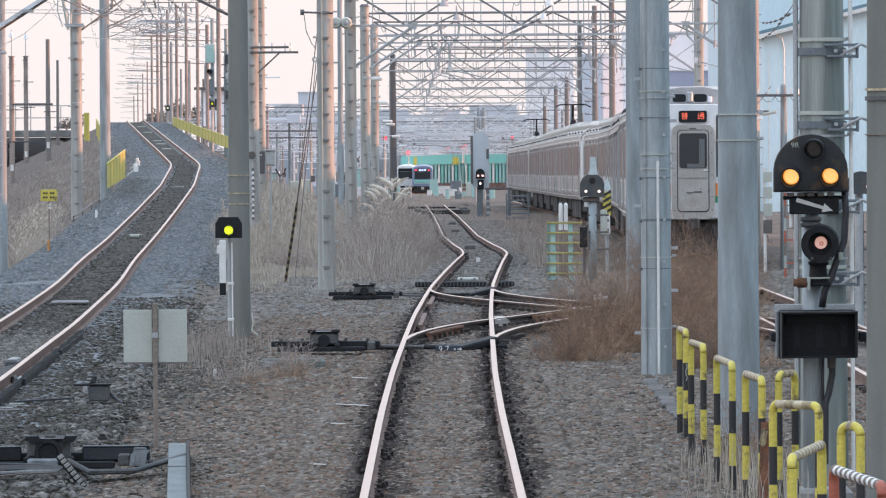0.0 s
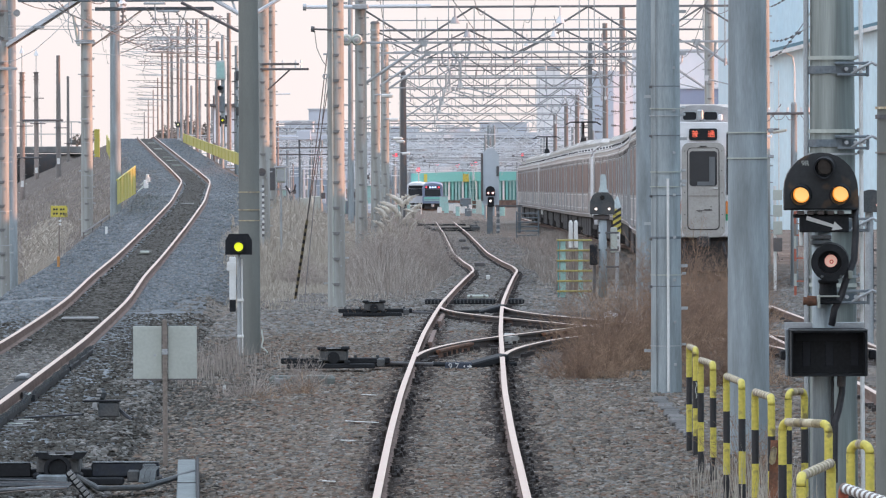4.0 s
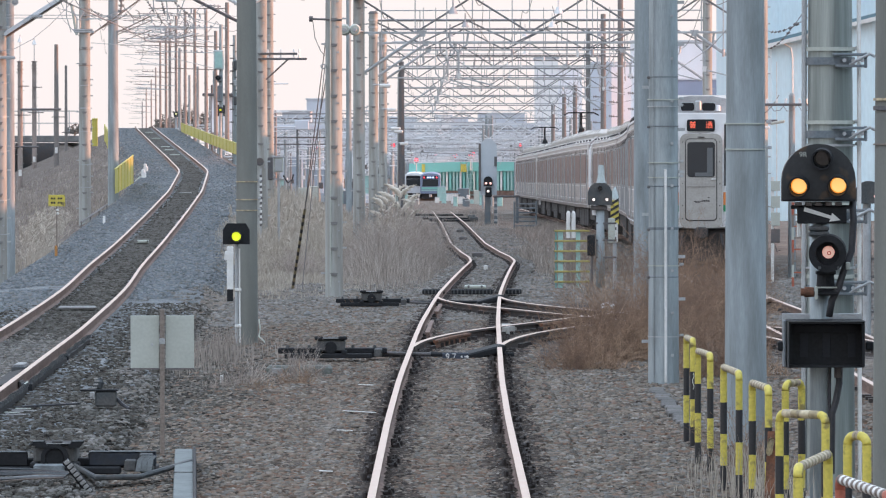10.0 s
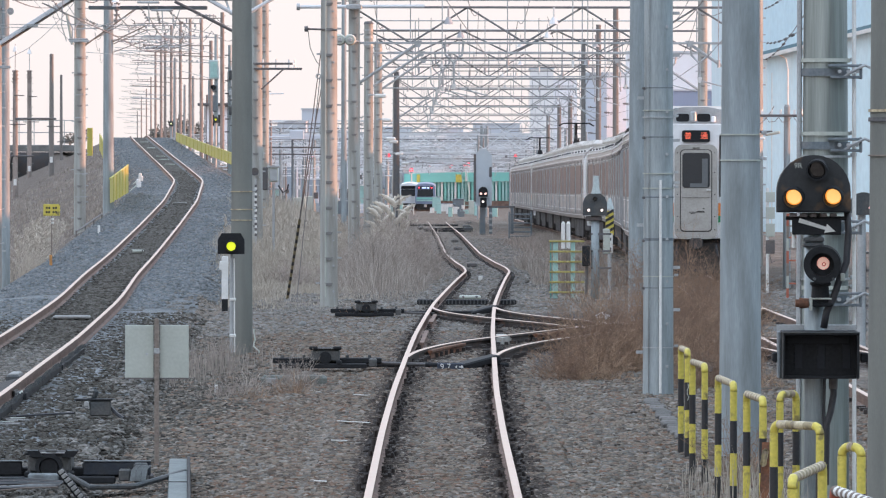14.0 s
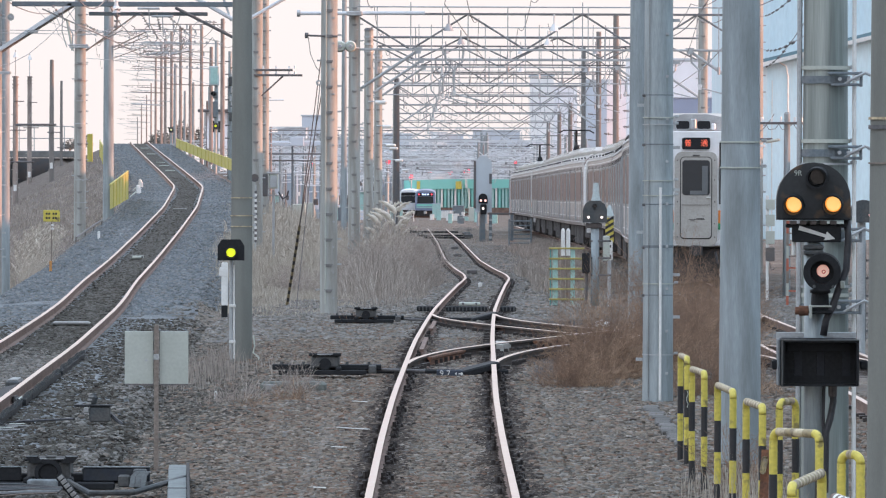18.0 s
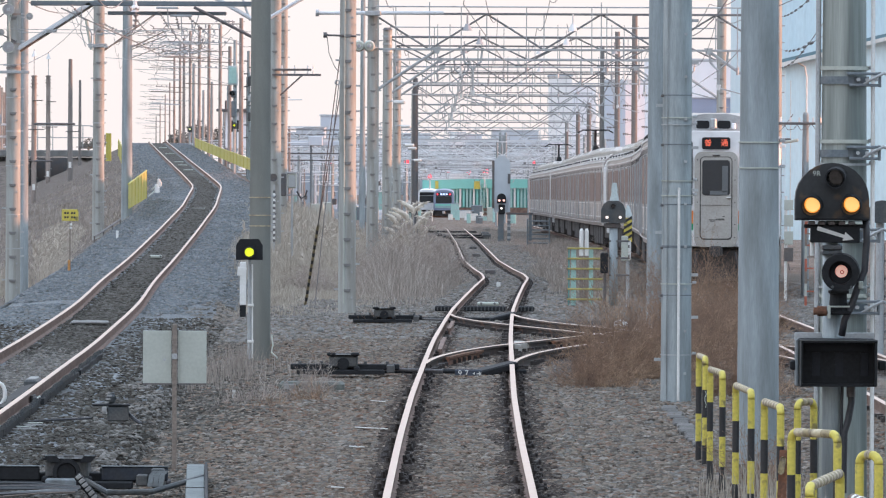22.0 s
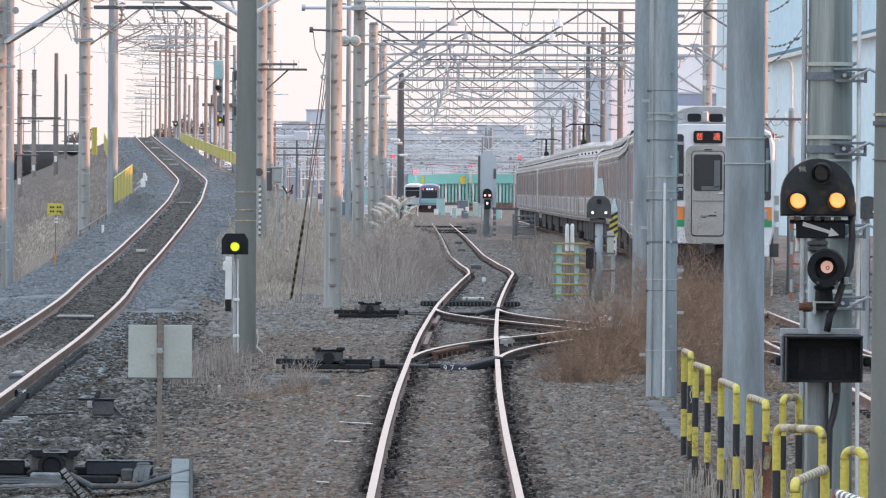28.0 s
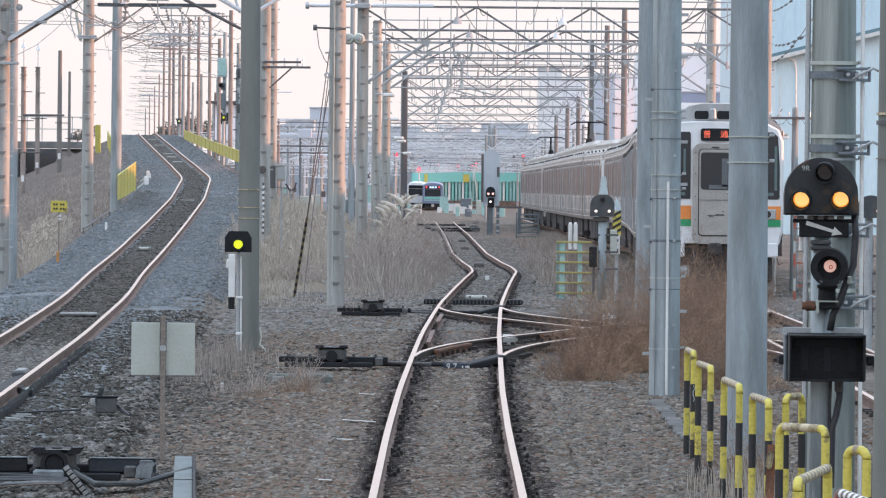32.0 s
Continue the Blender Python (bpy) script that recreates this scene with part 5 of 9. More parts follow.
for dx, dz in ((2.6, 6.3), (2.8, 7.0), (-2.9, 6.6)):
    wire("feeder wire along the branch line", [(left_x(y) + dx, y, left_z(y) + dz) for y in (145, 215, 290, 360, 440, 530, 600)], 0.014, 0.6)

# struts, arms and droppers of the branch line near the crest of the view
ba = thing("branch_brackets", "grey bracket arms and struts over the branch line", "bracket arms", at=pose(0, 215.0, 0))
for p0, p1, r in (((-10.8, 0, 5.92), (-9.2, 0, 7.08), 0.024), ((-10.75, 0, 6.0), (-9.6, 0, 6.62), 0.016)):
    part("strut", Geo().cyl(p0, p1, r, n=6), M_BROWNPOST, ba)
part("bracket_collar", Geo().box((-10.9, -0.2, 6.08), (0.62, 0.1, 0.06), ch=0.01), M_STEEL, ba)
part("bracket_post", Geo().cyl((-11.12, -0.2, 5.98), (-11.28, -0.2, 6.9), 0.05, n=8), M_BOARD, ba)
for z, a, b in ((6.58, -11.0, -8.9), (6.50, -10.8, -9.3), (5.75, -10.7, -9.0)):
    part("span_cable", Geo().tube([(a, -0.1, z), ((a + b) / 2, -0.1, z - 0.06), (b, -0.1, z + 0.03)], 0.009, 5), M_STEEL, ba)
insulator_chain(ba, (-10.2, -0.12, 6.55), (-9.75, -0.12, 6.53), 5, 0.032, (M_INSUL,))
bb = thing("branch_brackets", "grey bracket arms reaching from the smooth pole", "bracket arms", at=pose(0, 240.0, 0))
for p0, p1, r in (((-11.05, 0, 6.48), (-9.9, 0, 7.04), 0.022), ((-11.05, 0, 6.40), (-9.85, 0, 6.90), 0.016), ((-11.1, 0, 6.1), (-9.9, 0, 6.55), 0.014)):
    part("arm", Geo().cyl(p0, p1, r, n=6), M_BROWNPOST, bb)
insulator_chain(bb, (-11.05, -0.1, 6.53), (-9.75, -0.1, 6.36), 9, 0.038, (M_INSUL, M_BROWNMAST))
arm_rnd = random.Random(23)
for k in range(11):
    x, z = -10.15 + 0.11 * k, 6.24 + 0.04 * arm_rnd.random()
    part("arm", Geo().cyl((x, 0.1 * k, z), (x + arm_rnd.uniform(0.5, 1.1), 0.1 * k, z + arm_rnd.uniform(0.02, 0.30)), 0.012, n=5), M_STEEL if k % 2 else M_BROWNPOST, bb)
    if k % 2:
        part("insulator", Geo().cyl((x + 0.1, -0.1, z + 0.02), (x + 0.22, -0.1, z + 0.05), 0.04, n=8), M_INSUL, bb)

# crowded pale masts beyond the bank
bank_rnd = random.Random(14)
for k in range(16):
    yy = bank_rnd.uniform(560, 820)
    xx = -(817 + 12 - bank_rnd.uniform(0, 34) - (3 if k % 2 else 0)) / 12500 * yy
    q = pole(xx, yy, 0.30, bank_rnd.uniform(8.0, 12.5), "panel" if k % 3 else "thin", "pale sunlit mast crowded beyond the bank", "masts beyond the bank", z=-2.2, tone=M_BROWNMAST if k % 2 else M_CREAM)
    for h in (bank_rnd.uniform(5.5, 8.0), bank_rnd.uniform(3.5, 6.0)):
        part("arm", Geo().cyl((-1.2, -0.2, h), (1.3, -0.2, h + 0.1), 0.06, n=5), M_PALESTEEL, q)

# bead-strung wires from the signal's pole to the sunlit mast
for k, (za, zb, sag) in enumerate(((3.70, 6.2, 0.25), (3.95, 5.6, 0.35), (4.15, 7.0, 0.2))):
    a, b = Vector((3.07, 56.2, za)), Vector((9.3, 208.0, zb))
    w = wire("thin wire strung with small dark insulator beads", [tuple(a), tuple(b)], 0.005, sag)
    for i in range(6):
        u = 0.18 + 0.07 * i + 0.02 * k
        p = a.lerp(b, u)
        p.z -= sag * 4 * u * (1 - u)
        part("bead", Geo().cyl(p + Vector((-0.02, 0, -0.012)), p + Vector((0.02, 0, 0.012)), 0.016, n=6), M_DARKSTEEL, w)


def far_tangle(name, label, n, material, seed, thick):
    """Thin bars, droppers and brackets hung under the far gantries, in one object."""
    rt = random.Random(seed)
    g = Geo()
    for _ in range(n):
        y = 1 / rt.uniform(1 / 1450.0, 1 / 760.0)
        x = rt.uniform(-24.0, 12.5)
        z = fall(y) + rt.uniform(5.6, 9.0)
        ln = rt.choice((1.5, 2.5, 4.0, 7.0))
        r = thick * rt.uniform(0.6, 1.3)
        g.cyl((x, y, z), (x + ln, y, z + rt.uniform(-0.25, 0.25)), r, n=4, caps=False)
        for _ in range(rt.randint(1, 3)):
            u = x + ln * rt.random()
            g.cyl((u, y, z), (u + rt.uniform(-0.5, 0.5), y, z - rt.uniform(0.4, 1.0)), r * 0.8, n=4, caps=False)
        if rt.random() < 0.5:
            g.cyl((x, y, z + 0.1), (x + 0.28, y, z + 0.1), 0.14, n=6)
    tagged(part(name, g, material), label, "overhead fittings", kind="stuff")


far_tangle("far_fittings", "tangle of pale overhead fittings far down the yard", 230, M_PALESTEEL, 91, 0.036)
far_tangle("far_droppers", "tangle of grey overhead droppers far down the yard", 110, M_GANTRY, 92, 0.034)
far_tangle("far_brackets", "tangle of steel brackets far down the yard", 150, M_STEEL, 93, 0.034)

# ---- the suburban train on the yard track ----
CAR = 18.2


def car_section(y, k=1.0):
    """Body outline of a coach at length y: straight sides, rounded roof."""
    pts = [(-1.40, 0.98), (-1.465, 1.25), (-1.465, 3.25), (-1.40, 3.52), (-1.15, 3.72), (-0.6, 3.86), (0, 3.90), (0.6, 3.86), (1.15, 3.72), (1.40, 3.52), (1.465, 3.25), (1.465, 1.25), (1.40, 0.98)]
    return [Vector((x * k, y, 2.4 + (z - 2.4) * (1 - (1 - k) * 0.5))) for x, z in pts]


def face_section(y, k=1.0):
    """Outline of the white moulded front, cut off below the roof dome."""
    pts = [(-1.40, 0.98), (-1.47, 1.25), (-1.47, 3.2), (-1.38, 3.45), (-1.15, 3.57), (-0.5, 3.62), (0.5, 3.62), (1.15, 3.57), (1.38, 3.45), (1.47, 3.2), (1.47, 1.25), (1.40, 0.98)]
    return [Vector((x * k, y, 2.4 + (z - 2.4) * (1 - (1 - k) * 0.5))) for x, z in pts]


def rounded(cx, cz, w, h, r, n=5):
    """Outline of an upright rectangle with rounded corners."""
    out = []
    for k, (sx, sz) in enumerate(((1, 1), (-1, 1), (-1, -1), (1, -1))):
        for i in range(n + 1):
            a = math.pi / 2 * (k + i / n)
            out.append((cx + sx * (w / 2 - r) + r * math.cos(a), cz + sz * (h / 2 - r) + r * math.sin(a)))
    return out[::-1]


M_DOME = mat("grimy_grey_roof_dome", (0.40, 0.40, 0.40), 0.6, vary=0.12, scale=3, second=(0.30, 0.295, 0.29))
M_CABTEAL = mat("dim_teal_cab_lining", (0.10, 0.15, 0.15), 0.6, vary=0.1, scale=4)
M_CABSIDE = mat("pale_grey_cab_side", (0.56, 0.55, 0.54), 0.45, metal=0.2, vary=0.08, scale=2, second=(0.47, 0.46, 0.45))
M_PANEGREY = mat("dim_grey_reflection", (0.12, 0.13, 0.135), 0.5, vary=0.1)


def coach(front, label):
    """One coach; its nose, at y = 0, points to the camera."""
    c = thing("train_coach", label, "train coach", "coaches of the suburban train")
    part("body", Geo().loft([car_section(0.35 if front else 0.0), car_section(CAR)]), M_STAINLESS, c)
    roof = [Vector((x, 0, z)) for x, z in ((-1.38, 3.56), (-1.14, 3.735), (-0.6, 3.875), (0, 3.915), (0.6, 3.875), (1.14, 3.735), (1.38, 3.56))]
    part("roof_skin", Geo().loft([[p + Vector((0, y, 0)) for p in roof] for y in (0.4, CAR - 0.05)], closed=False), M_ROOF, c, "grimy grey roof")
    for sx in (-1, 1):
        x = sx * 1.465
        part("rain_gutter", Geo().box((sx * 1.43, CAR / 2 + 0.2, 3.47), (0.05, CAR - 0.4, 0.05)), M_SHELLWHITE, c)
        if front:
            for z, m in ((1.66, M_ORANGE), (1.44, M_GREEN)):
                part("waist_band", Geo().box((x, 1.5, z), (0.012, 2.4, 0.14 if z < 1.5 else 0.28)), m, c)
        for z in (1.12, 1.34, 1.86):
            part("bead", Geo().box((x, CAR / 2 + 0.3, z), (0.012, CAR - 0.7, 0.022)), M_SHELLWHITE, c)
        doors = (2.9, 9.75, 16.6)
        for yd in doors:
            d = part("side_door", Geo().box((x - sx * 0.004, yd, 2.15), (0.03, 1.32, 1.95), ch=0.006), M_SIDEDOOR, c, "dull brown-grey sliding door")
            for s in (-0.33, 0.33):
                part("door_window", Geo().box((x + sx * 0.012, yd + s, 2.50), (0.014, 0.52, 1.05)), M_BROWNGLASS, d)
            part("door_edge", Geo().box((x + sx * 0.02, yd - 0.70, 2.15), (0.04, 0.035, 1.95)), M_STEEL, d)
        for y0, n in ((4.0, 3), (10.9, 3), (0.55, 1), (16.95, 1)):
            for i in range(n):
                yw = y0 + (1.63 * i + 0.78 if n > 1 else 0.7)
                part("window", Geo().box((x + sx * 0.004, yw, 2.50), (0.02, 1.57 if n > 1 else 0.74, 1.12), ch=0.006), M_BROWNGLASS, c, "dark brown-tinted window")
        part("letter_board", Geo().box((x, CAR / 2 + 0.3, 3.12), (0.006, CAR - 0.7, 0.03)), M_SHELLWHITE, c)
        for i in range(11 if sx < 0 or front else 0):
            part("vent", Geo().box((x - sx * 0.004, 1.1 + i * 1.6, 3.17), (0.022, 0.42, 0.17)), M_UNDER, c)
        for i in range(5 if sx < 0 or front else 0):
            part("roof_vent", Geo().box((sx * 1.345, 2.2 + i * 3.4, 3.60), (0.06, 0.34, 0.10), m=pose(0, 0, 0, 0, sx * 35, 0).to_3x3()), M_UNDER, c)
        part("eave_bead", Geo().box((sx * 1.462, CAR / 2 + 0.3, 3.31), (0.012, CAR - 0.7, 0.022)), M_SHELLWHITE, c)
        # white strips paint the bright reflections on the corrugated lower side
        for i in range(7 if sx < 0 or front else 0):
            part("side_glint", Geo().box((x, 0.9 + i * 2.55, 1.52), (0.014, 0.06, 0.62)), M_SHELLWHITE, c)
    ct = 3.90 if front else 3.94
    ch_ = 0.32 if front else 0.36
    part("cooler", Geo().box((0, CAR / 2 + (1.2 if front else 0.1), ct), (1.96, CAR - (4.6 if front else 0.9), ch_), ch=0.14), M_ROOF, c, "long low roof cooling cover")
    for yv in (4.6, 7.4, 10.2, 13.0, 15.8):
        part("cooler_seam", Geo().box((0, yv, ct + 0.003), (1.972, 0.05, ch_ + 0.006), ch=0.135), M_DOORGREY, c)
    for sx in (-1, 1):
        part("roof_rail", Geo().box((sx * 1.22, CAR / 2 + 0.4, 3.755), (0.04, CAR - 2.0, 0.06)), M_DOORGREY, c)
    for yb in (3.0, 16.5):
        b = part("bogie", Geo().box((0, yb, 0.52), (1.9, 2.4, 0.26), ch=0.04).box((0, yb, 0.75), (0.9, 0.5, 0.4)), M_UNDER, c)
        for dy in (-1.05, 1.05):
            for sx in (-1, 1):
                part("wheel", Geo().cyl((sx * 0.50, yb + dy, 0.43), (sx * 0.60, yb + dy, 0.43), 0.43, n=20), M_UNDER, b)
    for y0, ln in ((5.6, 2.2), (8.2, 1.6), (10.2, 2.6), (13.1, 1.5)):
        part("equipment_box", Geo().box((0, y0 + ln / 2, 0.60), (2.6, ln, 0.72), ch=0.03), M_UNDER, c)
    part("underframe", Geo().box((0, CAR / 2, 0.74), (2.45, CAR - 1.0, 0.48), ch=0.03), M_UNDER, c)
    part("brake_gear", Geo().box((0, CAR / 2, 0.36), (1.2, CAR - 2.5, 0.34), ch=0.04), M_UNDER, c)
    part("gangway", Geo().box((0, CAR + 0.22, 2.2), (0.9, 0.5, 2.1), ch=0.05), M_UNDER, c)
    if front:
        # moulded white front with side windows, bands and the gangway door
        f = part("front_shell", Geo().loft([face_section(0.0, 0.965), face_section(0.06, 0.99), face_section(0.36)]), M_SHELLWHITE, c, "white moulded front shell")
        for sx in (-1, 1):
            w = Geo().plate([(sx * 0.53, 3.34), (sx * 0.56, 3.39), (sx * 1.24, 3.39), (sx * 1.34, 3.30), (sx * 1.385, 2.6), (sx * 1.385, 1.98), (sx * 1.35, 1.95), (sx * 0.53, 1.95)][::sx], -0.014, 0.02)
            cw = part("cab_window", w, M_GLASS, f, "dark cab window")
            part("window_lining", Geo().box((sx * 1.30, -0.017, 2.62), (0.06, 0.006, 0.95)).box((sx * 0.66, -0.017, 2.75), (0.05, 0.006, 0.55)).box((sx * 0.95, -0.017, 2.06), (0.62, 0.006, 0.07)), M_CABTEAL, cw, "dim cab lining seen through the glass")
            part("wiper", Geo().cyl((sx * 0.98, -0.03, 2.0), (sx * 0.80, -0.03, 2.55), 0.012, n=5), M_BLACK, cw)
            part("orange_band", Geo().box((sx * 0.96, -0.004, 1.66), (0.90, 0.02, 0.29)), M_ORANGE, f)
            part("green_band", Geo().box((sx * 0.96, -0.004, 1.44), (0.90, 0.02, 0.15)), M_GREEN, f)
            h = part("headlight", Geo().box((sx * 1.18, -0.02, 1.63), (0.26, 0.05, 0.22), ch=0.02), M_STEEL, f, "unlit headlight in a metal frame")
            part("lens", Geo().cyl((sx * 1.13, -0.05, 1.63), (sx * 1.13, -0.03, 1.63), 0.075, n=14), M_LENS, h)
        for sx in (-1, 1):
            cs_ = part("cab_side", Geo().box((sx * 1.468, 1.25, 2.22), (0.02, 1.62, 2.42), ch=0.008), M_CABSIDE, c, "pale cab side panel")
            part("cab_door", Geo().box((sx * 1.479, 1.55, 2.10), (0.012, 0.62, 1.9), ch=0.004), M_SIDEDOOR, cs_)
            part("cab_door_window", Geo().box((sx * 1.487, 1.55, 2.55), (0.008, 0.42, 0.75)), M_BROWNGLASS, cs_)
            for z in (1.25, 1.95, 2.9):
                part("side_bead", Geo().box((sx * 1.481, 0.85, z), (0.01, 0.72, 0.02)), M_SHELLWHITE, cs_)
        gf = part("door_frame", Geo().plate(rounded(0, 2.065, 0.97, 2.15, 0.17), -0.15, 0.02), M_DOORGREY, f, "grimy grey gangway frame")
        part("frame_seam", Geo().plate(rounded(0, 2.09, 0.735, 1.88, 0.10), -0.155, -0.14), M_UNDER, gf)
        d = part("front_door", Geo().plate(rounded(0, 2.095, 0.69, 1.835, 0.08), -0.168, -0.14), M_DOORGREY, f, "grimy grey gangway door")
        part("window_rim", Geo().plate(rounded(0, 2.55, 0.63, 0.80, 0.07), -0.174, -0.16), M_UNDER, d)
        part("door_window", Geo().plate(rounded(0, 2.55, 0.60, 0.77, 0.06), -0.179, -0.165), M_GLASS, d)
        # lighter grey strips on the pane paint its reflection
        part("window_reflection_panel", Geo().box((0.20, -0.181, 2.52), (0.13, 0.004, 0.60)).box((0.06, -0.181, 2.21), (0.40, 0.004, 0.09)), M_PANEGREY, d, "grey cab fitting seen through the door window")
        part("door_handle", Geo().box((0.285, -0.185, 2.10), (0.10, 0.04, 0.03), ch=0.008), M_WHITE, d)
        part("door_rail", Geo().box((0, -0.172, 1.93), (0.64, 0.010, 0.010)), M_DARKSTEEL, d)
        for x, z, w in ((0.02, 1.60, 0.36), (0.10, 1.62, 0.18), (0.17, 1.68, 0.05), (-0.08, 1.57, 0.10)):
            part("door_scuff", Geo().box((x, -0.170, z), (w, 0.006, 0.014)), M_UNDER, d)
        for sx in (-1, 1):
            for z in (2.95, 2.5, 2.0, 1.5, 1.2):
                part("frame_bolt", Geo().cyl((sx * 0.425, -0.155, z), (sx * 0.425, -0.145, z), 0.014, n=6), M_UNDER, gf)
        part("hand_grip", Geo().box((0, -0.165, 3.06), (0.16, 0.03, 0.02), ch=0.005), M_UNDER, gf)
        s = part("destination_box", Geo().plate(rounded(0, 3.33, 0.64, 0.27, 0.05), -0.06, 0.0), M_BLACK, f, "black destination box with red characters")
        words("普", 0.17, s, M_LED, pose(-0.185, -0.064, 3.33, 90, 0, 0), "glowing_character")
        words("通", 0.17, s, M_LED, pose(0.185, -0.064, 3.33, 90, 0, 0), "glowing_character")
        rb = part("roof_intake", Geo().plate([(-0.80, 3.60), (0.80, 3.60), (0.76, 3.80), (0.58, 3.94), (0.28, 4.0), (-0.28, 4.0), (-0.58, 3.94), (-0.76, 3.80)], 0.26, 1.2), M_DOME, f, "grey roof dome with two dark openings")
        for x in (-0.30, 0.18):
            part("intake_rim", Geo().plate(rounded(x, 3.755, 0.36, 0.23, 0.06), 0.245, 0.27), M_STEEL, rb)
            part("intake_opening", Geo().plate(rounded(x, 3.755, 0.30, 0.18, 0.05), 0.235, 0.26), M_BLACK, rb)
        part("intake_divider", Geo().box((-0.06, 0.18, 3.78), (0.14, 0.18, 0.24), ch=0.03), M_STEEL, rb)
        part("roof_step", Geo().box((0.40, 0.22, 3.72), (0.10, 0.10, 0.14), ch=0.02), M_SHELLWHITE, rb)
        part("coupler", Geo().box((0, -0.25, 0.88), (0.3, 0.5, 0.26), ch=0.05).cyl((0, -0.55, 0.88), (0, -0.2, 0.88), 0.12, n=10), M_UNDER, f)
        part("skirt", Geo().box((0, 0.25, 0.56), (2.5, 0.2, 0.80), ch=0.06), M_UNDER, f)
        for sx in (-1, 1):
            part("step_block", Geo().box((sx * 0.72, -0.02, 0.40), (0.36, 0.2, 0.24), ch=0.02), M_STEEL, f, "grey steel step below the buffer beam")
            part("corner_skirt", Geo().box((sx * 1.0, 0.02, 0.86), (0.72, 0.10, 0.30), ch=0.02), M_SHELLWHITE, f)
        part("air_hose", Geo().tube([(-0.42, -0.05, 0.85), (-0.46, -0.16, 0.55), (-0.34, -0.14, 0.38)], 0.03), M_CABLE, f)
        part("brake_hose", Geo().tube([(0.45, -0.05, 0.85), (0.5, -0.15, 0.6), (0.62, -0.12, 0.45)], 0.03), M_CABLE, f)
        part("guard_step", Geo().box((0.9, -0.05, 0.70), (0.35, 0.12, 0.30), ch=0.02), M_STEEL, f)
        part("marker_stub", Geo().box((1.50, 0.12, 3.28), (0.14, 0.05, 0.06), ch=0.01), M_WHITE, f)
    return c


def pantograph(c, y):
    p = part("pantograph", Geo().box((0, y, 4.05), (1.2, 1.6, 0.06)).cyl((0, y - 0.6, 4.10), (0, y + 0.5, 4.72), 0.07, n=6).cyl((0, y + 0.5, 4.72), (0, y, 5.30), 0.06, n=6), M_BLACK, c, "raised dark pantograph")
    part("foot", Geo().cyl((0, y - 0.6, 4.05), (0, y - 0.6, 4.55), 0.26, 0.12, 10), M_BLACK, p)
    part("collector", Geo().box((0, y, 5.31), (1.25, 0.3, 0.07), ch=0.02).tube([(-0.85, y, 5.18), (-0.62, y, 5.31), (0.62, y, 5.31), (0.85, y, 5.18)], 0.035), M_BLACK, p)


lead = coach(True, "stainless front coach with white face, orange and green bands")
mid = coach(False, "stainless coach with brown windows and orange-green waist band")
COACHES = []
PITCH = 18.55
NOSE = 161.0       # distance of the nose before the train moves


def coach_pose(nose, turned=False):
    """Both bogies on the curve of the yard track."""
    ya, yb = nose + 3.0, nose + 16.5
    xa, xb = right_x(ya), right_x(yb)
    za, zb = fall(ya), fall(yb)
    turn = -math.degrees(math.atan2(xb - xa, yb - ya))
    tip = math.degrees(math.atan2(zb - za, yb - ya))
    g = 3.0 / (yb - ya)
    m = pose(xa - (xb - xa) * g, nose, za - (zb - za) * g, tip, 0, turn)
    return m @ pose(0, CAR, 0, 0, 0, 180) if turned else m


TURNED = (5, 11)
for i in range(16):
    nose = NOSE + i * PITCH + 0.6 * (i // 6)
    if i == 0:
        c = lead
    elif i == 1:
        c = mid
    elif i in TURNED or i % 6 == 0:
        c = copy_thing(lead, coach_pose(nose))
        tagged(c, "stainless coach with a white cab end coupled inside the train")
    else:
        c = copy_thing(mid, coach_pose(nose))
    c.matrix_basis = coach_pose(nose, i in TURNED)
    COACHES.append((c, nose, i in TURNED))
for k, yp in ((9, 12.5), (14, 15.0)):
    pantograph(COACHES[k][0], yp)

# ---- two far trains at the end of the yard ----


M_FARTRAIN = mat("dull_blue_train_front", (0.20, 0.24, 0.34), 0.5, vary=0.06, scale=0.5)


def far_train(x, y, z, body, label, lit):
    t = thing("far_train", label, "train", "far trains", at=pose(x, y, z))
    part("body", Geo().loft([[p * 1.0 for p in car_section(0, 0.98)], car_section(0.3), car_section(60)]), body, t)
    part("windscreen", Geo().plate([(-1.15, 2.0), (1.15, 2.0), (1.1, 3.0), (-1.1, 3.0)], -0.05, 0.1), M_GLASS, t)
    part("sign_panel", Geo().plate([(-1.15, 3.05), (1.15, 3.05), (1.05, 3.5), (-1.05, 3.5)], -0.05, 0.1), M_BLACK, t)
    if lit:
        part("green_band", Geo().box((0, -0.05, 1.75), (2.5, 0.06, 0.28)), M_TEAL, t)
        part("pale_band", Geo().box((0, -0.05, 1.45), (2.5, 0.06, 0.16)), M_PALETEAL, t)
        for sx in (-1, 1):
            part("tail_lamp", Geo().cyl((sx * 0.9, -0.1, 3.28), (sx * 0.9, -0.04, 3.28), 0.13, n=12), M_REDLAMP, t)
        for k in (-0.35, 0.0, 0.4):
            part("route_display", Geo().box((k, -0.08, 3.28), (0.26, 0.04, 0.24)), M_BLUELED, t)
    part("underframe", Geo().box((0, 20, 0.55), (2.3, 39, 0.8)), M_UNDER, t)
    part("coupler", Geo().box((0, -0.3, 0.7), (0.4, 0.6, 0.4), ch=0.05), M_STEEL, t)
    return t


far_train(-1.8, 1008.0, -5.0, M_FARTRAIN, "far blue-grey train with green bands and red tail lamps", True)
far_train(-4.2, 1020.0, -5.0, M_SHELLWHITE, "far white train standing beside another train", False)

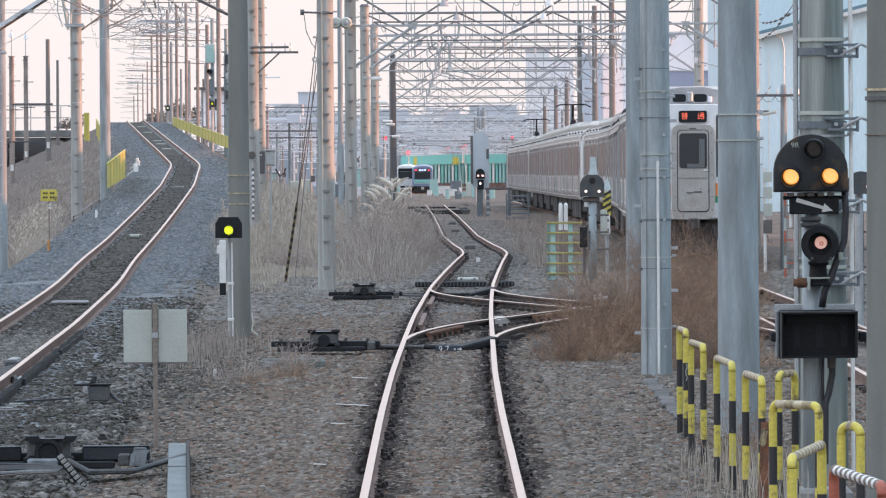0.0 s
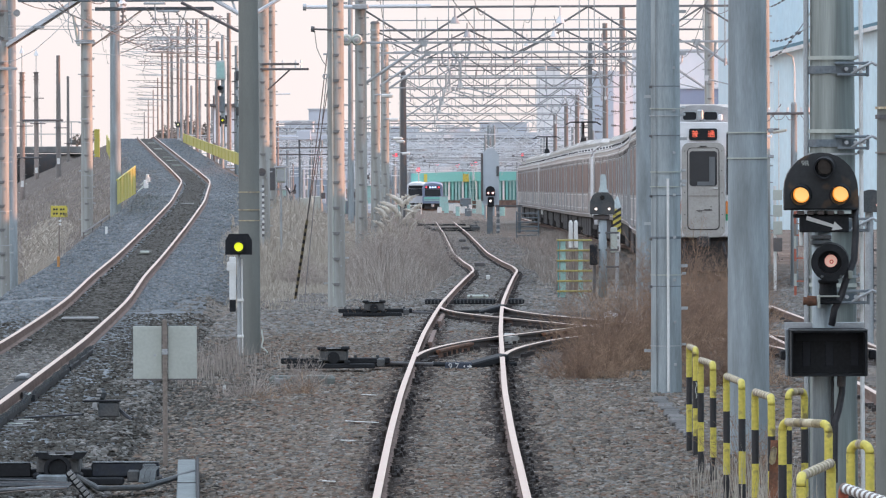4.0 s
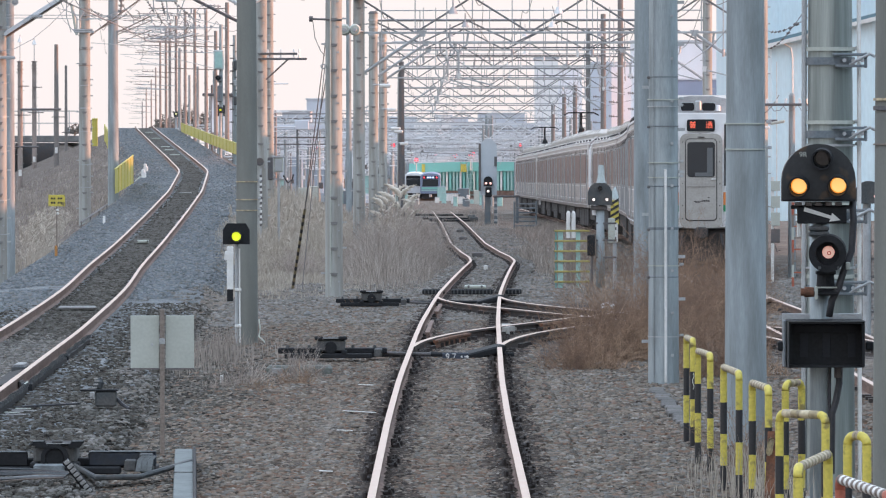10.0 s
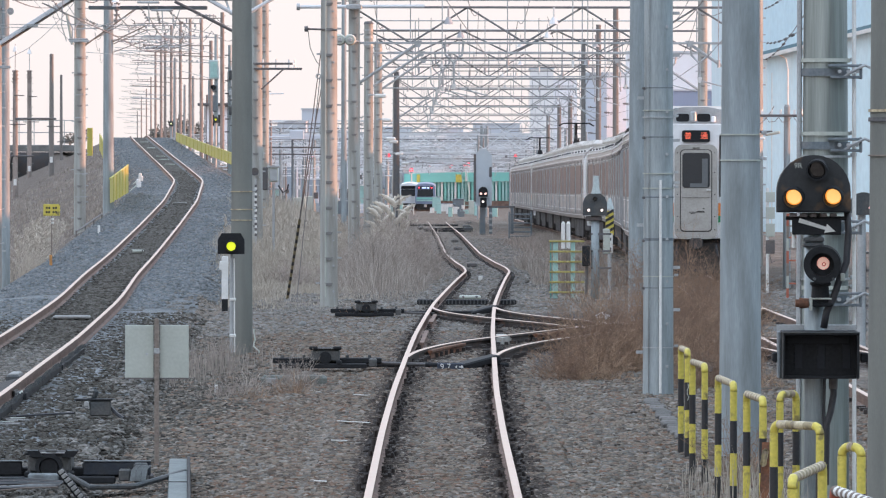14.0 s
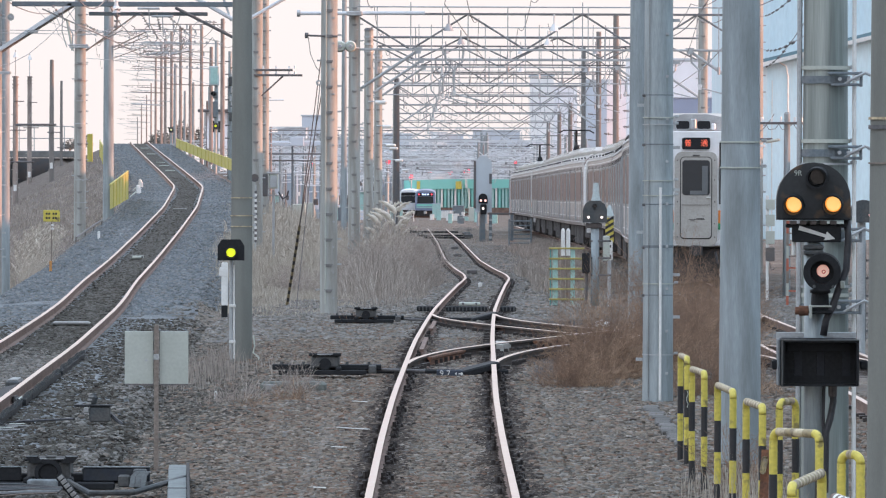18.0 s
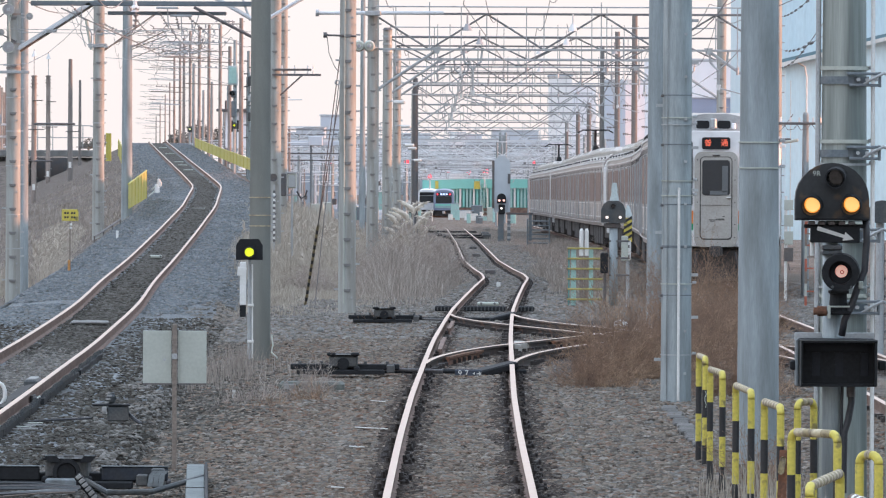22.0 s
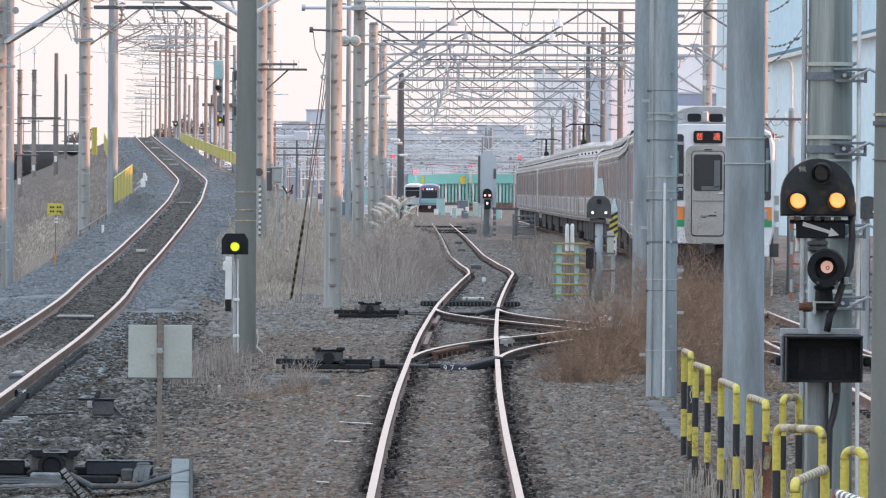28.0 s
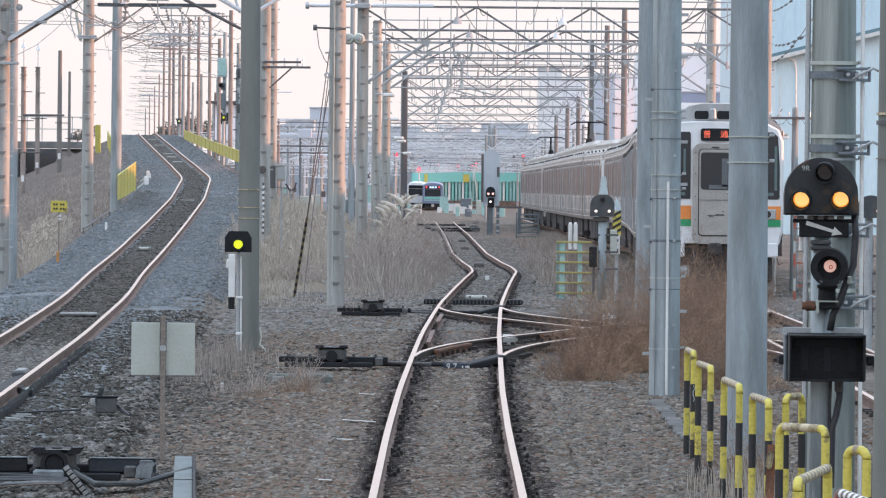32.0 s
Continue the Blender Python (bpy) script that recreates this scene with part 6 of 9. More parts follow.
# ---- signals ----


def dome(w, h, n=14):
    """Outline of a shunting-signal plate: flat foot, arched top."""
    r = w / 2
    low = h - r
    return [(-r, 0), (r, 0)] + [(r * math.cos(math.pi * i / n), low + r * math.sin(math.pi * i / n)) for i in range(n + 1)]


def lamp(parent, x, y, z, r, material, hood=True, core=None, aim=(0, -1, 0), long_=1.1):
    if hood:
        h = part("hood", Geo().disc_ring((x, y + 0.01, z), aim, r * 1.08, r * 1.28, r * long_, 24), M_BLACK, parent)
    l = part("lamp_lens", Geo().cyl((x, y + 0.0, z), (x, y - 0.012, z), r, r * 0.92, 24), material, parent)
    if core:
        part("lamp_core", Geo().cyl((x, y - 0.012, z), (x, y - 0.016, z), r * 0.86, r * 0.8, 20), core, parent)
    return l


# the large shunting signal beside the camera
sg = thing("shunting_signal", "black domed shunting signal with two lit amber lamps, grey mast", "railway signal", at=pose(2.865, 53.0, -0.2))
part("mast", Geo().cyl((-0.04, 0, 0), (-0.04, 0, 2.34), 0.076, 0.074, 20), M_PANEL, sg, "galvanised mast", smooth=True)
hd = part("head", Geo().plate(dome(0.553, 0.43), -0.20, -0.06).box((0, -0.03, 0.03), (0.5, 0.14, 0.05), ch=0.01), M_BLACKRUST, sg, "black head with rust patches")
hd.location = (-0.055, 0, 2.345)
for dx, dz, m, core in ((-0.147, 0.117, M_AMBER, M_AMBERCORE), (0.147, 0.122, M_AMBER, M_AMBERCORE), (0.03, 0.325, M_LENS, None)):
    lamp(hd, dx, -0.2, dz, 0.062, m, True, core, (-0.12, -1, -0.10), 2.2)
words("9R", 0.055, hd, M_BOARD, pose(-0.118, -0.203, 0.348, 90, 0, 0))
part("rim_lip", Geo().box((-0.0, -0.205, 0.006), (0.55, 0.02, 0.014), ch=0.004), M_BLACK, hd)
for k in range(5):
    part("louvre", Geo().box((-0.15 + 0.075 * k, -0.13, -0.02), (0.05, 0.10, 0.03), ch=0.006), M_DARKSTEEL, hd)
part("crossbar", Geo().box((-0.03, -0.1, 2.30), (0.46, 0.05, 0.03), ch=0.006), M_BLACK, sg)
ap = part("arrow_plate", Geo().box((-0.03, -0.14, 2.24), (0.37, 0.03, 0.125), ch=0.006), M_BLACK, sg, "black plate with a white arrow")
arr = Geo().plate([(-0.14, -0.016), (0.07, -0.012), (0.068, -0.035), (0.145, 0.0), (0.068, 0.035), (0.07, 0.012), (-0.14, 0.016)], -0.163, -0.157)
a = part("arrow", arr, M_WHITE, ap, "white arrow pointing down to one side")
a.matrix_basis = pose(-0.03, 0, 2.245, 0, 17, 0)
part("plate_post", Geo().cyl((-0.20, -0.1, 2.08), (-0.20, -0.1, 2.30), 0.016, n=8), M_WHITE, sg)
for z in (2.14, 2.10):
    part("clamp", Geo().box((-0.05, -0.05, z), (0.15, 0.2, 0.035), ch=0.008), M_CASEDARK, sg)
lo = part("lower_lamp", Geo().cyl((0, 0.04, 0), (0, -0.12, 0), 0.10, 0.105, 24).disc_ring((0, -0.10, 0), (-0.10, -1, -0.08), 0.088, 0.140, 0.13, 28), M_BLACK, sg, "round black lamp housing with a deep hood")
lo.location = (0.012, -0.14, 1.965)
part("lens_ring", Geo().disc_ring((0, -0.13, 0), (0, -1, 0), 0.048, 0.092, 0.01, 28), M_BLACK, lo)
lamp(lo, 0, -0.13, 0, 0.047, M_PALELAMP, False)
part("lamp_core", Geo().disc_ring((0.004, -0.143, -0.006), (0, -1, 0), 0.008, 0.016, 0.004, 14), M_DIMLAMP, lo)
part("bolt", Geo().cyl((-0.07, -0.20, -0.115), (-0.07, -0.23, -0.115), 0.012, n=8), M_CASEDARK, lo)
part("bolt", Geo().cyl((0.07, -0.20, -0.115), (0.07, -0.23, -0.115), 0.012, n=8), M_CASEDARK, lo)
part("lamp_neck", Geo().cyl((0.0, -0.10, 1.66), (0.0, -0.10, 1.82), 0.072, 0.062, 18).box((0.0, -0.10, 1.655), (0.18, 0.2, 0.03), ch=0.008).box((0.0, -0.10, 1.81), (0.15, 0.2, 0.03), ch=0.008), M_BLACK, sg, "black neck below the lamp")
part("rust_knob", Geo().cyl((-0.16, -0.16, 1.665), (-0.09, -0.16, 1.665), 0.040, 0.036, n=12).cyl((-0.19, -0.16, 1.665), (-0.16, -0.16, 1.665), 0.03, n=10), M_ORANGERUST, sg, "rusty brown knob")
part("bracket_lip", Geo().box((-0.075, -0.20, 1.66), (0.02, 0.06, 0.10), ch=0.005).box((0.0, -0.21, 1.70), (0.16, 0.03, 0.012), ch=0.003), M_BOARD, sg, "pale worn bracket")
part("cable", Geo().tube([(0.20, -0.1, 2.38), (0.21, -0.1, 2.2), (0.195, -0.1, 1.97), (0.145, -0.12, 1.85), (0.095, -0.13, 1.70), (0.045, -0.13, 1.60), (0.025, -0.12, 1.48)], 0.027, 10), M_CABLE, sg, smooth=True)
part("cable_tag", Geo().box((0.165, -0.15, 1.86), (0.035, 0.02, 0.06), ch=0.006), M_BOARD, sg)
bx = part("indicator_box", Geo().box((-0.012, -0.10, 1.28), (0.575, 0.24, 0.36), ch=0.012), M_BLACK, sg, "black route-indicator box, unlit")
part("box_rim", Geo().box((-0.012, -0.32, 1.445), (0.575, 0.22, 0.02)).box((-0.012, -0.27, 1.115), (0.575, 0.12, 0.02)).box((-0.29, -0.32, 1.28), (0.018, 0.22, 0.33)).box((0.266, -0.32, 1.28), (0.018, 0.22, 0.33)), M_BLACK, bx)
part("box_cheek", Geo().box((-0.312, -0.13, 1.28), (0.02, 0.26, 0.35), ch=0.006), M_BLUEGREY, bx, "grey-blue worn side of the box")
part("inner_band", Geo().box((-0.02, -0.222, 1.395), (0.46, 0.008, 0.06), ch=0.002), M_DIMSLOT, bx)
part("rim_edge", Geo().box((-0.012, -0.433, 1.452), (0.58, 0.008, 0.008)).box((-0.296, -0.433, 1.28), (0.008, 0.008, 0.34)), M_CASEDARK, bx, "worn grey edge")
for k in (-0.17, 0.0, 0.19):
    part("dark_slot", Geo().box((k, -0.222, 1.27), (0.06, 0.008, 0.18), ch=0.002), M_DIMSLOT, bx)
for s in (-1, 1):
    part("hinge_lug", Geo().box((s * 0.33, -0.1, 1.26), (0.06, 0.08, 0.07), ch=0.01), M_BLACK, bx)
part("box_back_plate", Geo().box((-0.02, 0.05, 1.47), (0.6, 0.02, 0.06), ch=0.004), M_STEEL, bx)
part("cable", Geo().tube([(0.10, -0.05, 1.12), (0.105, -0.05, 0.98), (0.08, -0.07, 0.85), (0.05, -0.08, 0.75), (0.045, -0.08, 0.3)], 0.025, 8), M_CABLE, sg)
part("cable_gland", Geo().cyl((0.10, -0.05, 1.11), (0.10, -0.05, 1.02), 0.034, n=12), M_DARKSTEEL, sg)
part("cable", Geo().tube([(0.035, -0.06, 1.12), (0.03, -0.07, 0.9), (0.035, -0.06, 0.5)], 0.012, 6), M_CABLE, sg)
part("foot", Geo().box((0, 0, 0.05), (0.5, 0.5, 0.14), ch=0.03), M_CONC, sg)

# a second dark dome signal, beyond the pole
s2 = thing("far_dome_signal", "small black domed signal with a faint red lamp behind the pole", "railway signal", at=pose(6.0, 100.0, -0.24))
part("mast", Geo().cyl((0, 0, 0), (0, 0, 2.0), 0.06, n=14), M_STEEL, s2)
h2 = part("head", Geo().plate(dome(0.42, 0.32), -0.18, -0.05), M_CASEDARK, s2)
h2.location = (0.02, 0, 1.99)
lamp(h2, 0.09, -0.18, 0.10, 0.022, M_PINKLAMP, True)
lad = part("ladder", Geo().box((0.05, 0, 1.0), (0.03, 0.03, 1.4)).box((0.25, 0, 1.0), (0.03, 0.03, 1.4)), M_DARKSTEEL, s2)
for k in range(5):
    part("rung", Geo().box((0.15, 0, 0.45 + 0.25 * k), (0.22, 0.03, 0.03)), M_DARKSTEEL, lad)

# dwarf signal between the tracks, with speaker, striped post and cabinet
s3 = thing("dwarf_signal", "dark domed dwarf signal with two small lights on a grey post", "railway signal", at=pose(3.2, 145.0, fall(145) - 0.2))
part("mast", Geo().cyl((0.03, 0, 0), (0.03, 0, 1.80), 0.09, 0.085, 14), M_POLE, s3, smooth=True)
h3 = part("head", Geo().plate([(-0.25, 0), (0.25, 0), (0.25, 0.26), (0.20, 0.38), (0.11, 0.45), (-0.11, 0.45), (-0.20, 0.38), (-0.25, 0.26)], -0.2, -0.06), M_CASEDARK, s3, "weathered dark head")
h3.location = (0.02, 0, 1.78)
for dx in (-0.13, 0.14):
    lamp(h3, dx, -0.2, 0.11, 0.030, M_WHITELAMP, True)
lamp(h3, 0.0, -0.2, 0.34, 0.04, M_LENS, True)
part("bracket", Geo().box((0.0, -0.05, 1.72), (0.34, 0.16, 0.10), ch=0.02), M_DARKSTEEL, s3)
part("junction_box", Geo().box((-0.16, -0.06, 0.95), (0.16, 0.2, 0.42), ch=0.02), M_BLACK, s3)
part("relay_case", Geo().box((0.26, 0.02, 1.25), (0.14, 0.16, 0.52), ch=0.02), M_BOARD, s3, "pale relay case")
part("stay", Geo().cyl((-0.15, 0, 0.1), (-0.14, 0, 0.8), 0.03, n=8), M_DARKSTEEL, s3)
for z in (0.7, 1.05, 1.4):
    part("cross_bracket", Geo().box((0.15, -0.04, z), (0.42, 0.05, 0.04), ch=0.006), M_DARKSTEEL, s3)
s4 = thing("striped_post", "yellow and black striped post with a pale lamp box on top", "marker post", at=pose(3.56, 146.5, fall(146) - 0.2))
part("post", Geo().cyl((0, 0, 0), (0, 0, 1.2), 0.04, n=10), M_STEEL, s4)
sb = part("stripe_board", Geo().box((0, -0.06, 1.62), (0.17, 0.04, 0.50), ch=0.006), M_YELLOW, s4)
for k in range(4):
    part("stripe", Geo().plate([(-0.085, 0.0), (0.085, 0.10), (0.085, 0.16), (-0.085, 0.06)], -0.088, -0.082), M_STRIPE, sb).location.z = 1.38 + 0.125 * k
part("lamp_box", Geo().box((0, -0.04, 1.20), (0.13, 0.10, 0.42), ch=0.015), M_WHITE, s4, "white box with a dark dial")
for z in (1.08, 1.28):
    part("dial", Geo().box((0, -0.094, z), (0.07, 0.01, 0.06)), M_DARKSTEEL, s4)
part("hood_lamp", Geo().cyl((0, 0, 1.90), (0, 0, 2.06), 0.10, 0.05, 14).cyl((0, 0, 2.06), (0, 0, 2.14), 0.05, 0.02, 10), M_GREYTEAL, s4, "pale hooded lamp")
s5 = thing("bell_speaker", "pale grey warning speaker on a slim post", "loudspeaker", at=pose(3.30, 147.5, fall(147) - 0.2))
part("post", Geo().cyl((0, 0, 0), (0, 0, 2.2), 0.045, n=10), M_STEEL, s5)
part("horn", Geo().cyl((0, 0, 2.15), (0, 0, 2.42), 0.12, 0.06, 14).cyl((0, 0, 2.42), (0, 0, 2.60), 0.075, 0.05, 12), M_GREYTEAL, s5, "pale grey horn")
part("cap", Geo().box((0, 0, 2.12), (0.22, 0.2, 0.07), ch=0.02), M_DARKSTEEL, s5)
# teal and yellow barrier
M_FADEDYELLOW = mat("faded_yellow_rail", (0.36, 0.31, 0.10), 0.7, vary=0.15, scale=8)
br = thing("ladder_barrier", "teal barrier frame with five yellow rails", "barrier", at=pose(2.70, 148.0, fall(148) - 0.17))
for x, w in ((-0.335, 0.03), (-0.24, 0.11), (0.13, 0.09)):
    part("post", Geo().box((x, 0, 0.60), (w, 0.07, 1.20), ch=0.008), M_PALETEAL if w > 0.05 else M_TEALDARK, br, "teal post")
for k in range(6):
    part("rail", Geo().box((0, -0.05, 0.13 + 0.213 * k), (0.74, 0.05, 0.040), ch=0.008), M_FADEDYELLOW, br, "yellow rail")
wp = thing("white_post_pair", "two white rounded posts behind the barrier", "marker post", at=pose(2.72, 150.5, fall(150) - 0.2))
for x in (-0.05, 0.06):
    part("foot", Geo().cyl((x, 0, 0), (x, 0, 1.05), 0.044, n=12), M_BROWNPOST, wp)
    part("post", Geo().cyl((x, 0, 1.05), (x, 0, 1.58), 0.045, n=12).cyl((x, 0, 1.58), (x, 0, 1.63), 0.045, 0.02, 12), M_WHITE, wp)

M_CASING = mat("pale_blue_grey_casing", (0.43, 0.48, 0.52), 0.6, vary=0.08, scale=1.5)
# tall grey signal back far down the line
s6 = thing("tall_signal_cabinet", "tall grey signal casing on a post with a red-lit dwarf head", "railway signal", at=pose(2.3, 357.0, fall(357) - 0.2))
part("post", Geo().box((-0.05, 0, 0.8), (0.3, 0.25, 1.7), ch=0.03), M_BLUEGREY, s6)
cs = part("casing", Geo().plate([(-0.42, 1.5), (0.42, 1.5), (0.42, 4.05), (0.15, 4.35), (-0.15, 4.35), (-0.42, 4.1)], -0.15, 0.25), M_CASING, s6, "grey-blue casing")
part("dark_edge", Geo().box((-0.44, -0.16, 2.9), (0.12, 0.06, 2.4)), M_DARKSTEEL, cs)
part("dark_edge", Geo().box((0.36, -0.17, 3.2), (0.14, 0.05, 0.5)), M_DARKSTEEL, cs)
h6 = part("head", Geo().plate(dome(0.46, 0.5), -0.5, -0.3), M_BLACK, s6)
h6.location = (-0.02, 0, 1.95)
for dx in (-0.11, 0.12):
    lamp(h6, dx, -0.5, 0.15, 0.06, M_PINKLAMP, False)
part("lower_head", Geo().box((0, -0.4, 1.65), (0.32, 0.2, 0.5), ch=0.04), M_BLACK, s6)
lamp(s6, -0.02, -0.52, 1.70, 0.06, M_WHITELAMP, False)
s7 = thing("steel_frame", "dark steel post frame beside the line", "frame", at=pose(2.75, 362.0, fall(362) - 0.2))
for x, h in ((-0.05, 1.4), (1.05, 1.4)):
    part("post", Geo().box((x, 0, h / 2), (0.16, 0.12, h), ch=0.01), M_BLUEGREY, s7)
part("lintel", Geo().box((0.5, 0, 1.42), (1.4, 0.14, 0.10), ch=0.01), M_DARKSTEEL, s7)
for k in range(4):
    part("band", Geo().box((-0.05, -0.07, 0.2 + 0.3 * k), (0.17, 0.02, 0.12)), M_STEEL, s7)
st = thing("crew_steps", "blue-grey steel steps for boarding parked trains", "steps", at=pose(3.75, 322.0, fall(322) - 0.2))
for k in range(6):
    part("tread", Geo().box((0, 0.12 * k, 0.18 + 0.20 * k), (0.98, 0.22, 0.06), ch=0.008), M_BLUEGREY, st)
for x in (-0.5, 0.5):
    part("stringer", Geo().box((x, 0.3, 0.65), (0.06, 0.9, 1.3), ch=0.01), M_BLUEGREY, st)

# yellow-lit dwarf signal at the concrete pole, with its white and black post
s8 = thing("yellow_signal", "small dark signal showing a bright yellow light on a slim post", "railway signal", at=pose(-2.86, 97.8, -0.165))
part("post", Geo().cyl((0, 0, 0), (0, 0, 1.42), 0.026, n=10), M_STEEL, s8)
h8 = part("head", Geo().plate([(-0.185, 0), (0.185, 0), (0.185, 0.2), (0.13, 0.29), (-0.13, 0.29), (-0.185, 0.2)], -0.13, -0.02), M_BLACK, s8)
h8.location = (0.0, 0, 1.38)
lamp(h8, 0, -0.13, 0.11, 0.062, M_YLAMP, True, None, (0.02, -1, -0.06), 2.0)
part("white_cable", Geo().cyl((0.045, -0.02, 0.02), (0.04, -0.02, 1.32), 0.012, n=6), M_WHITE, s8)
for z in (0.25, 0.75):
    part("clip", Geo().box((0.02, -0.02, z), (0.09, 0.06, 0.04), ch=0.006), M_WHITE, s8)
s9 = thing("white_black_post", "white post with a black foot and a small cap board", "marker post", at=pose(-3.8, 126.0, -0.18))
part("shaft", Geo().box((0, 0, 0.585), (0.115, 0.08, 0.77), ch=0.012), M_WHITE, s9)
part("foot", Geo().box((0, 0, 0.10), (0.11, 0.08, 0.22), ch=0.012), M_BLACK, s9)
part("cap_board", Geo().box((-0.02, -0.01, 0.80), (0.16, 0.07, 0.16), m=pose(0, 0, 0, 0, 6, 0).to_3x3(), ch=0.01), M_WHITE, s9)

# backs of a double sign board
sb = thing("sign_boards", "two weathered white sign boards on one rusty post, seen from behind", "sign", at=pose(-2.515, 63.2, -0.2))
part("post", Geo().box((0, 0, 0.66), (0.042, 0.04, 1.30), ch=0.006), M_BROWNPOST, sb, "thin brown post")
for x in (-0.157, 0.157):
    b = part("board", Geo().box((x, 0.03, 1.012), (0.255, 0.012, 0.475), ch=0.004), M_BOARD, sb)
for x in (-0.157, 0.157):
    part("board_lip", Geo().box((x, 0.022, 0.772), (0.255, 0.02, 0.014)), M_DARKSTEEL, sb)
part("bolt", Geo().cyl((-0.09, 0.02, 0.99), (-0.09, 0.0, 0.99), 0.012, n=8), M_STEEL, sb)
part("clamp", Geo().box((0, -0.025, 1.02), (0.05, 0.02, 0.05), ch=0.004), M_STEEL, sb)

# yellow notice on the bank
M_FADEDORANGE = mat("faded_orange_paint", (0.46, 0.22, 0.07), 0.7, vary=0.15, scale=5)
yn = thing("yellow_notice", "yellow notice board with dark writing on a striped stake", "sign", at=pose(-9.05, 165.5, 0))
yn.location.z = ground_z(-9.05, 165.5)
zc = 1.318 - yn.location.z
part("stake", Geo().box((0.0, 0.02, zc / 2), (0.03, 0.04, zc + 0.1)), M_BROWNPOST, yn)
for dz in (0.22, 0.30):
    part("white_tag", Geo().box((0.02, -0.01, zc - dz), (0.06, 0.03, 0.05), ch=0.008), M_WHITE, yn)
part("stake_foot", Geo().box((-0.02, -0.02, 0.28), (0.06, 0.05, 0.26), ch=0.01), M_FADEDORANGE, yn)
nb = part("board", Geo().box((0, -0.01, zc), (0.39, 0.02, 0.27), ch=0.006), M_YELLOW, yn)
for r in (0.05, -0.05):
    for x in (-0.115, -0.055, 0.045, 0.105):
        part("writing_bar", Geo().box((x, -0.024, zc + r), (0.045, 0.006, 0.045)), M_STRIPE, nb)

# signals along the branch line
for x, y, col, zl in ((-11.9, 378.0, M_YLAMP, 4.58), (-17.07, 452.0, M_CREAMLAMP, 4.72)):
    g = thing("branch_signal", "slim dark branch-line signal with a yellow-green light", "railway signal", at=pose(x, y, ground_z(x, y) - 0.1))
    zz = zl - 1.0 - (ground_z(x, y) - 0.1)
    part("post", Geo().cyl((0, 0, 0), (0, 0, zz + 1.0), 0.07, n=10), M_STEEL, g)
    h = part("head", Geo().plate(dome(0.30, 0.36), -0.2, 0.0), M_CASEDARK, g)
    h.location = (0, 0, zz + 0.82)
    lamp(h, 0.0, -0.2, 0.18, 0.055, col, False)
    part("hood", Geo().disc_ring((0, -0.19, 0.18), (0, -1, 0), 0.07, 0.085, 0.14, 14), M_BLACK, h)
    part("junction_box", Geo().box((0.1, -0.05, zz * 0.62), (0.22, 0.2, 0.4), ch=0.03), M_STEEL, g)
tall = thing("colour_light_mast", "tall lattice mast with dark colour-light signals and a pale cabinet", "railway signal", at=pose(-12.5, 398.0, 0.9))
part("mast", Geo().cyl((0, 0, 0), (0, 0, 8.6), 0.13, 0.10, 12), M_PANEL, tall)
part("cabinet", Geo().box((-0.12, -0.2, 6.6), (0.56, 0.3, 1.1), ch=0.04), M_GREYTEAL, tall, "pale green cabinet")
part("cabinet_door", Geo().box((-0.12, -0.36, 6.6), (0.40, 0.02, 0.9), ch=0.01), M_PALETEAL, tall)
for z, w, hh in ((5.55, 0.30, 0.42), (4.7, 0.28, 0.95)):
    part("signal_head", Geo().box((-0.06, -0.25, z), (w, 0.25, hh), ch=0.06), M_BLUEGREY, tall, "grey signal head seen from the side")
part("hood", Geo().disc_ring((-0.10, -0.36, 5.6), (-0.4, -1, 0), 0.10, 0.13, 0.22, 12), M_BLACK, tall)
part("mast", Geo().cyl((0.75, 0.5, 0), (0.75, 0.5, 8.0), 0.12, 0.10, 12), M_PANEL, tall)
for k in range(13):
    z = 3.1 + 0.36 * k
    part("step_iron", Geo().box((0.75 + (0.14 if k % 2 else -0.14), 0.3, z), (0.24, 0.06, 0.07), ch=0.01), M_DARKSTEEL, tall)
for z, hh in ((6.3, 0.55), (4.3, 0.5), (5.3, 0.35)):
    part("signal_head", Geo().box((0.84, 0.2, z), (0.26, 0.25, hh), ch=0.05), M_CASEDARK if hh > 0.4 else M_STEEL, tall)
part("ladder", Geo().box((0.64, 0.3, 3.5), (0.03, 0.04, 6)).box((0.90, 0.3, 3.5), (0.03, 0.04, 6)), M_DARKSTEEL, tall)

# red lights of the far yard
for X, Y, Z in ((-1.27, 1136.4, 1.55), (2.1, 1190.5, 1.22), (4.17, 1087.0, 1.51), (4.91, 1136.4, 1.46), (9.79, 892.9, 2.84), (-3.92, 1041.7, 0.72), (-6.77, 961.5, 2.86), (-18.92, 1041.7, 3.63), (-18.33, 1041.7, 2.47), (-10.0, 1041.7, 2.97)):
    g0 = fall(Y) - 0.2
    q = thing("far_signal", "far signal showing red above the yard tracks", "railway signal", "far red signals", at=pose(X, Y, g0))
    part("post", Geo().cyl((0, 0, 0), (0, 0, Z - g0 + 0.5), 0.09, n=8), M_STEEL, q)
    h = part("head", Geo().box((0, -0.15, Z - g0), (0.42, 0.2, 0.8), ch=0.05), M_BLUEGREY, q)
    part("red_lamp", Geo().cyl((0, -0.3, Z - g0), (0, -0.26, Z - g0), 0.34 if Y > 900 else 0.2, n=12), M_REDLAMP, h)
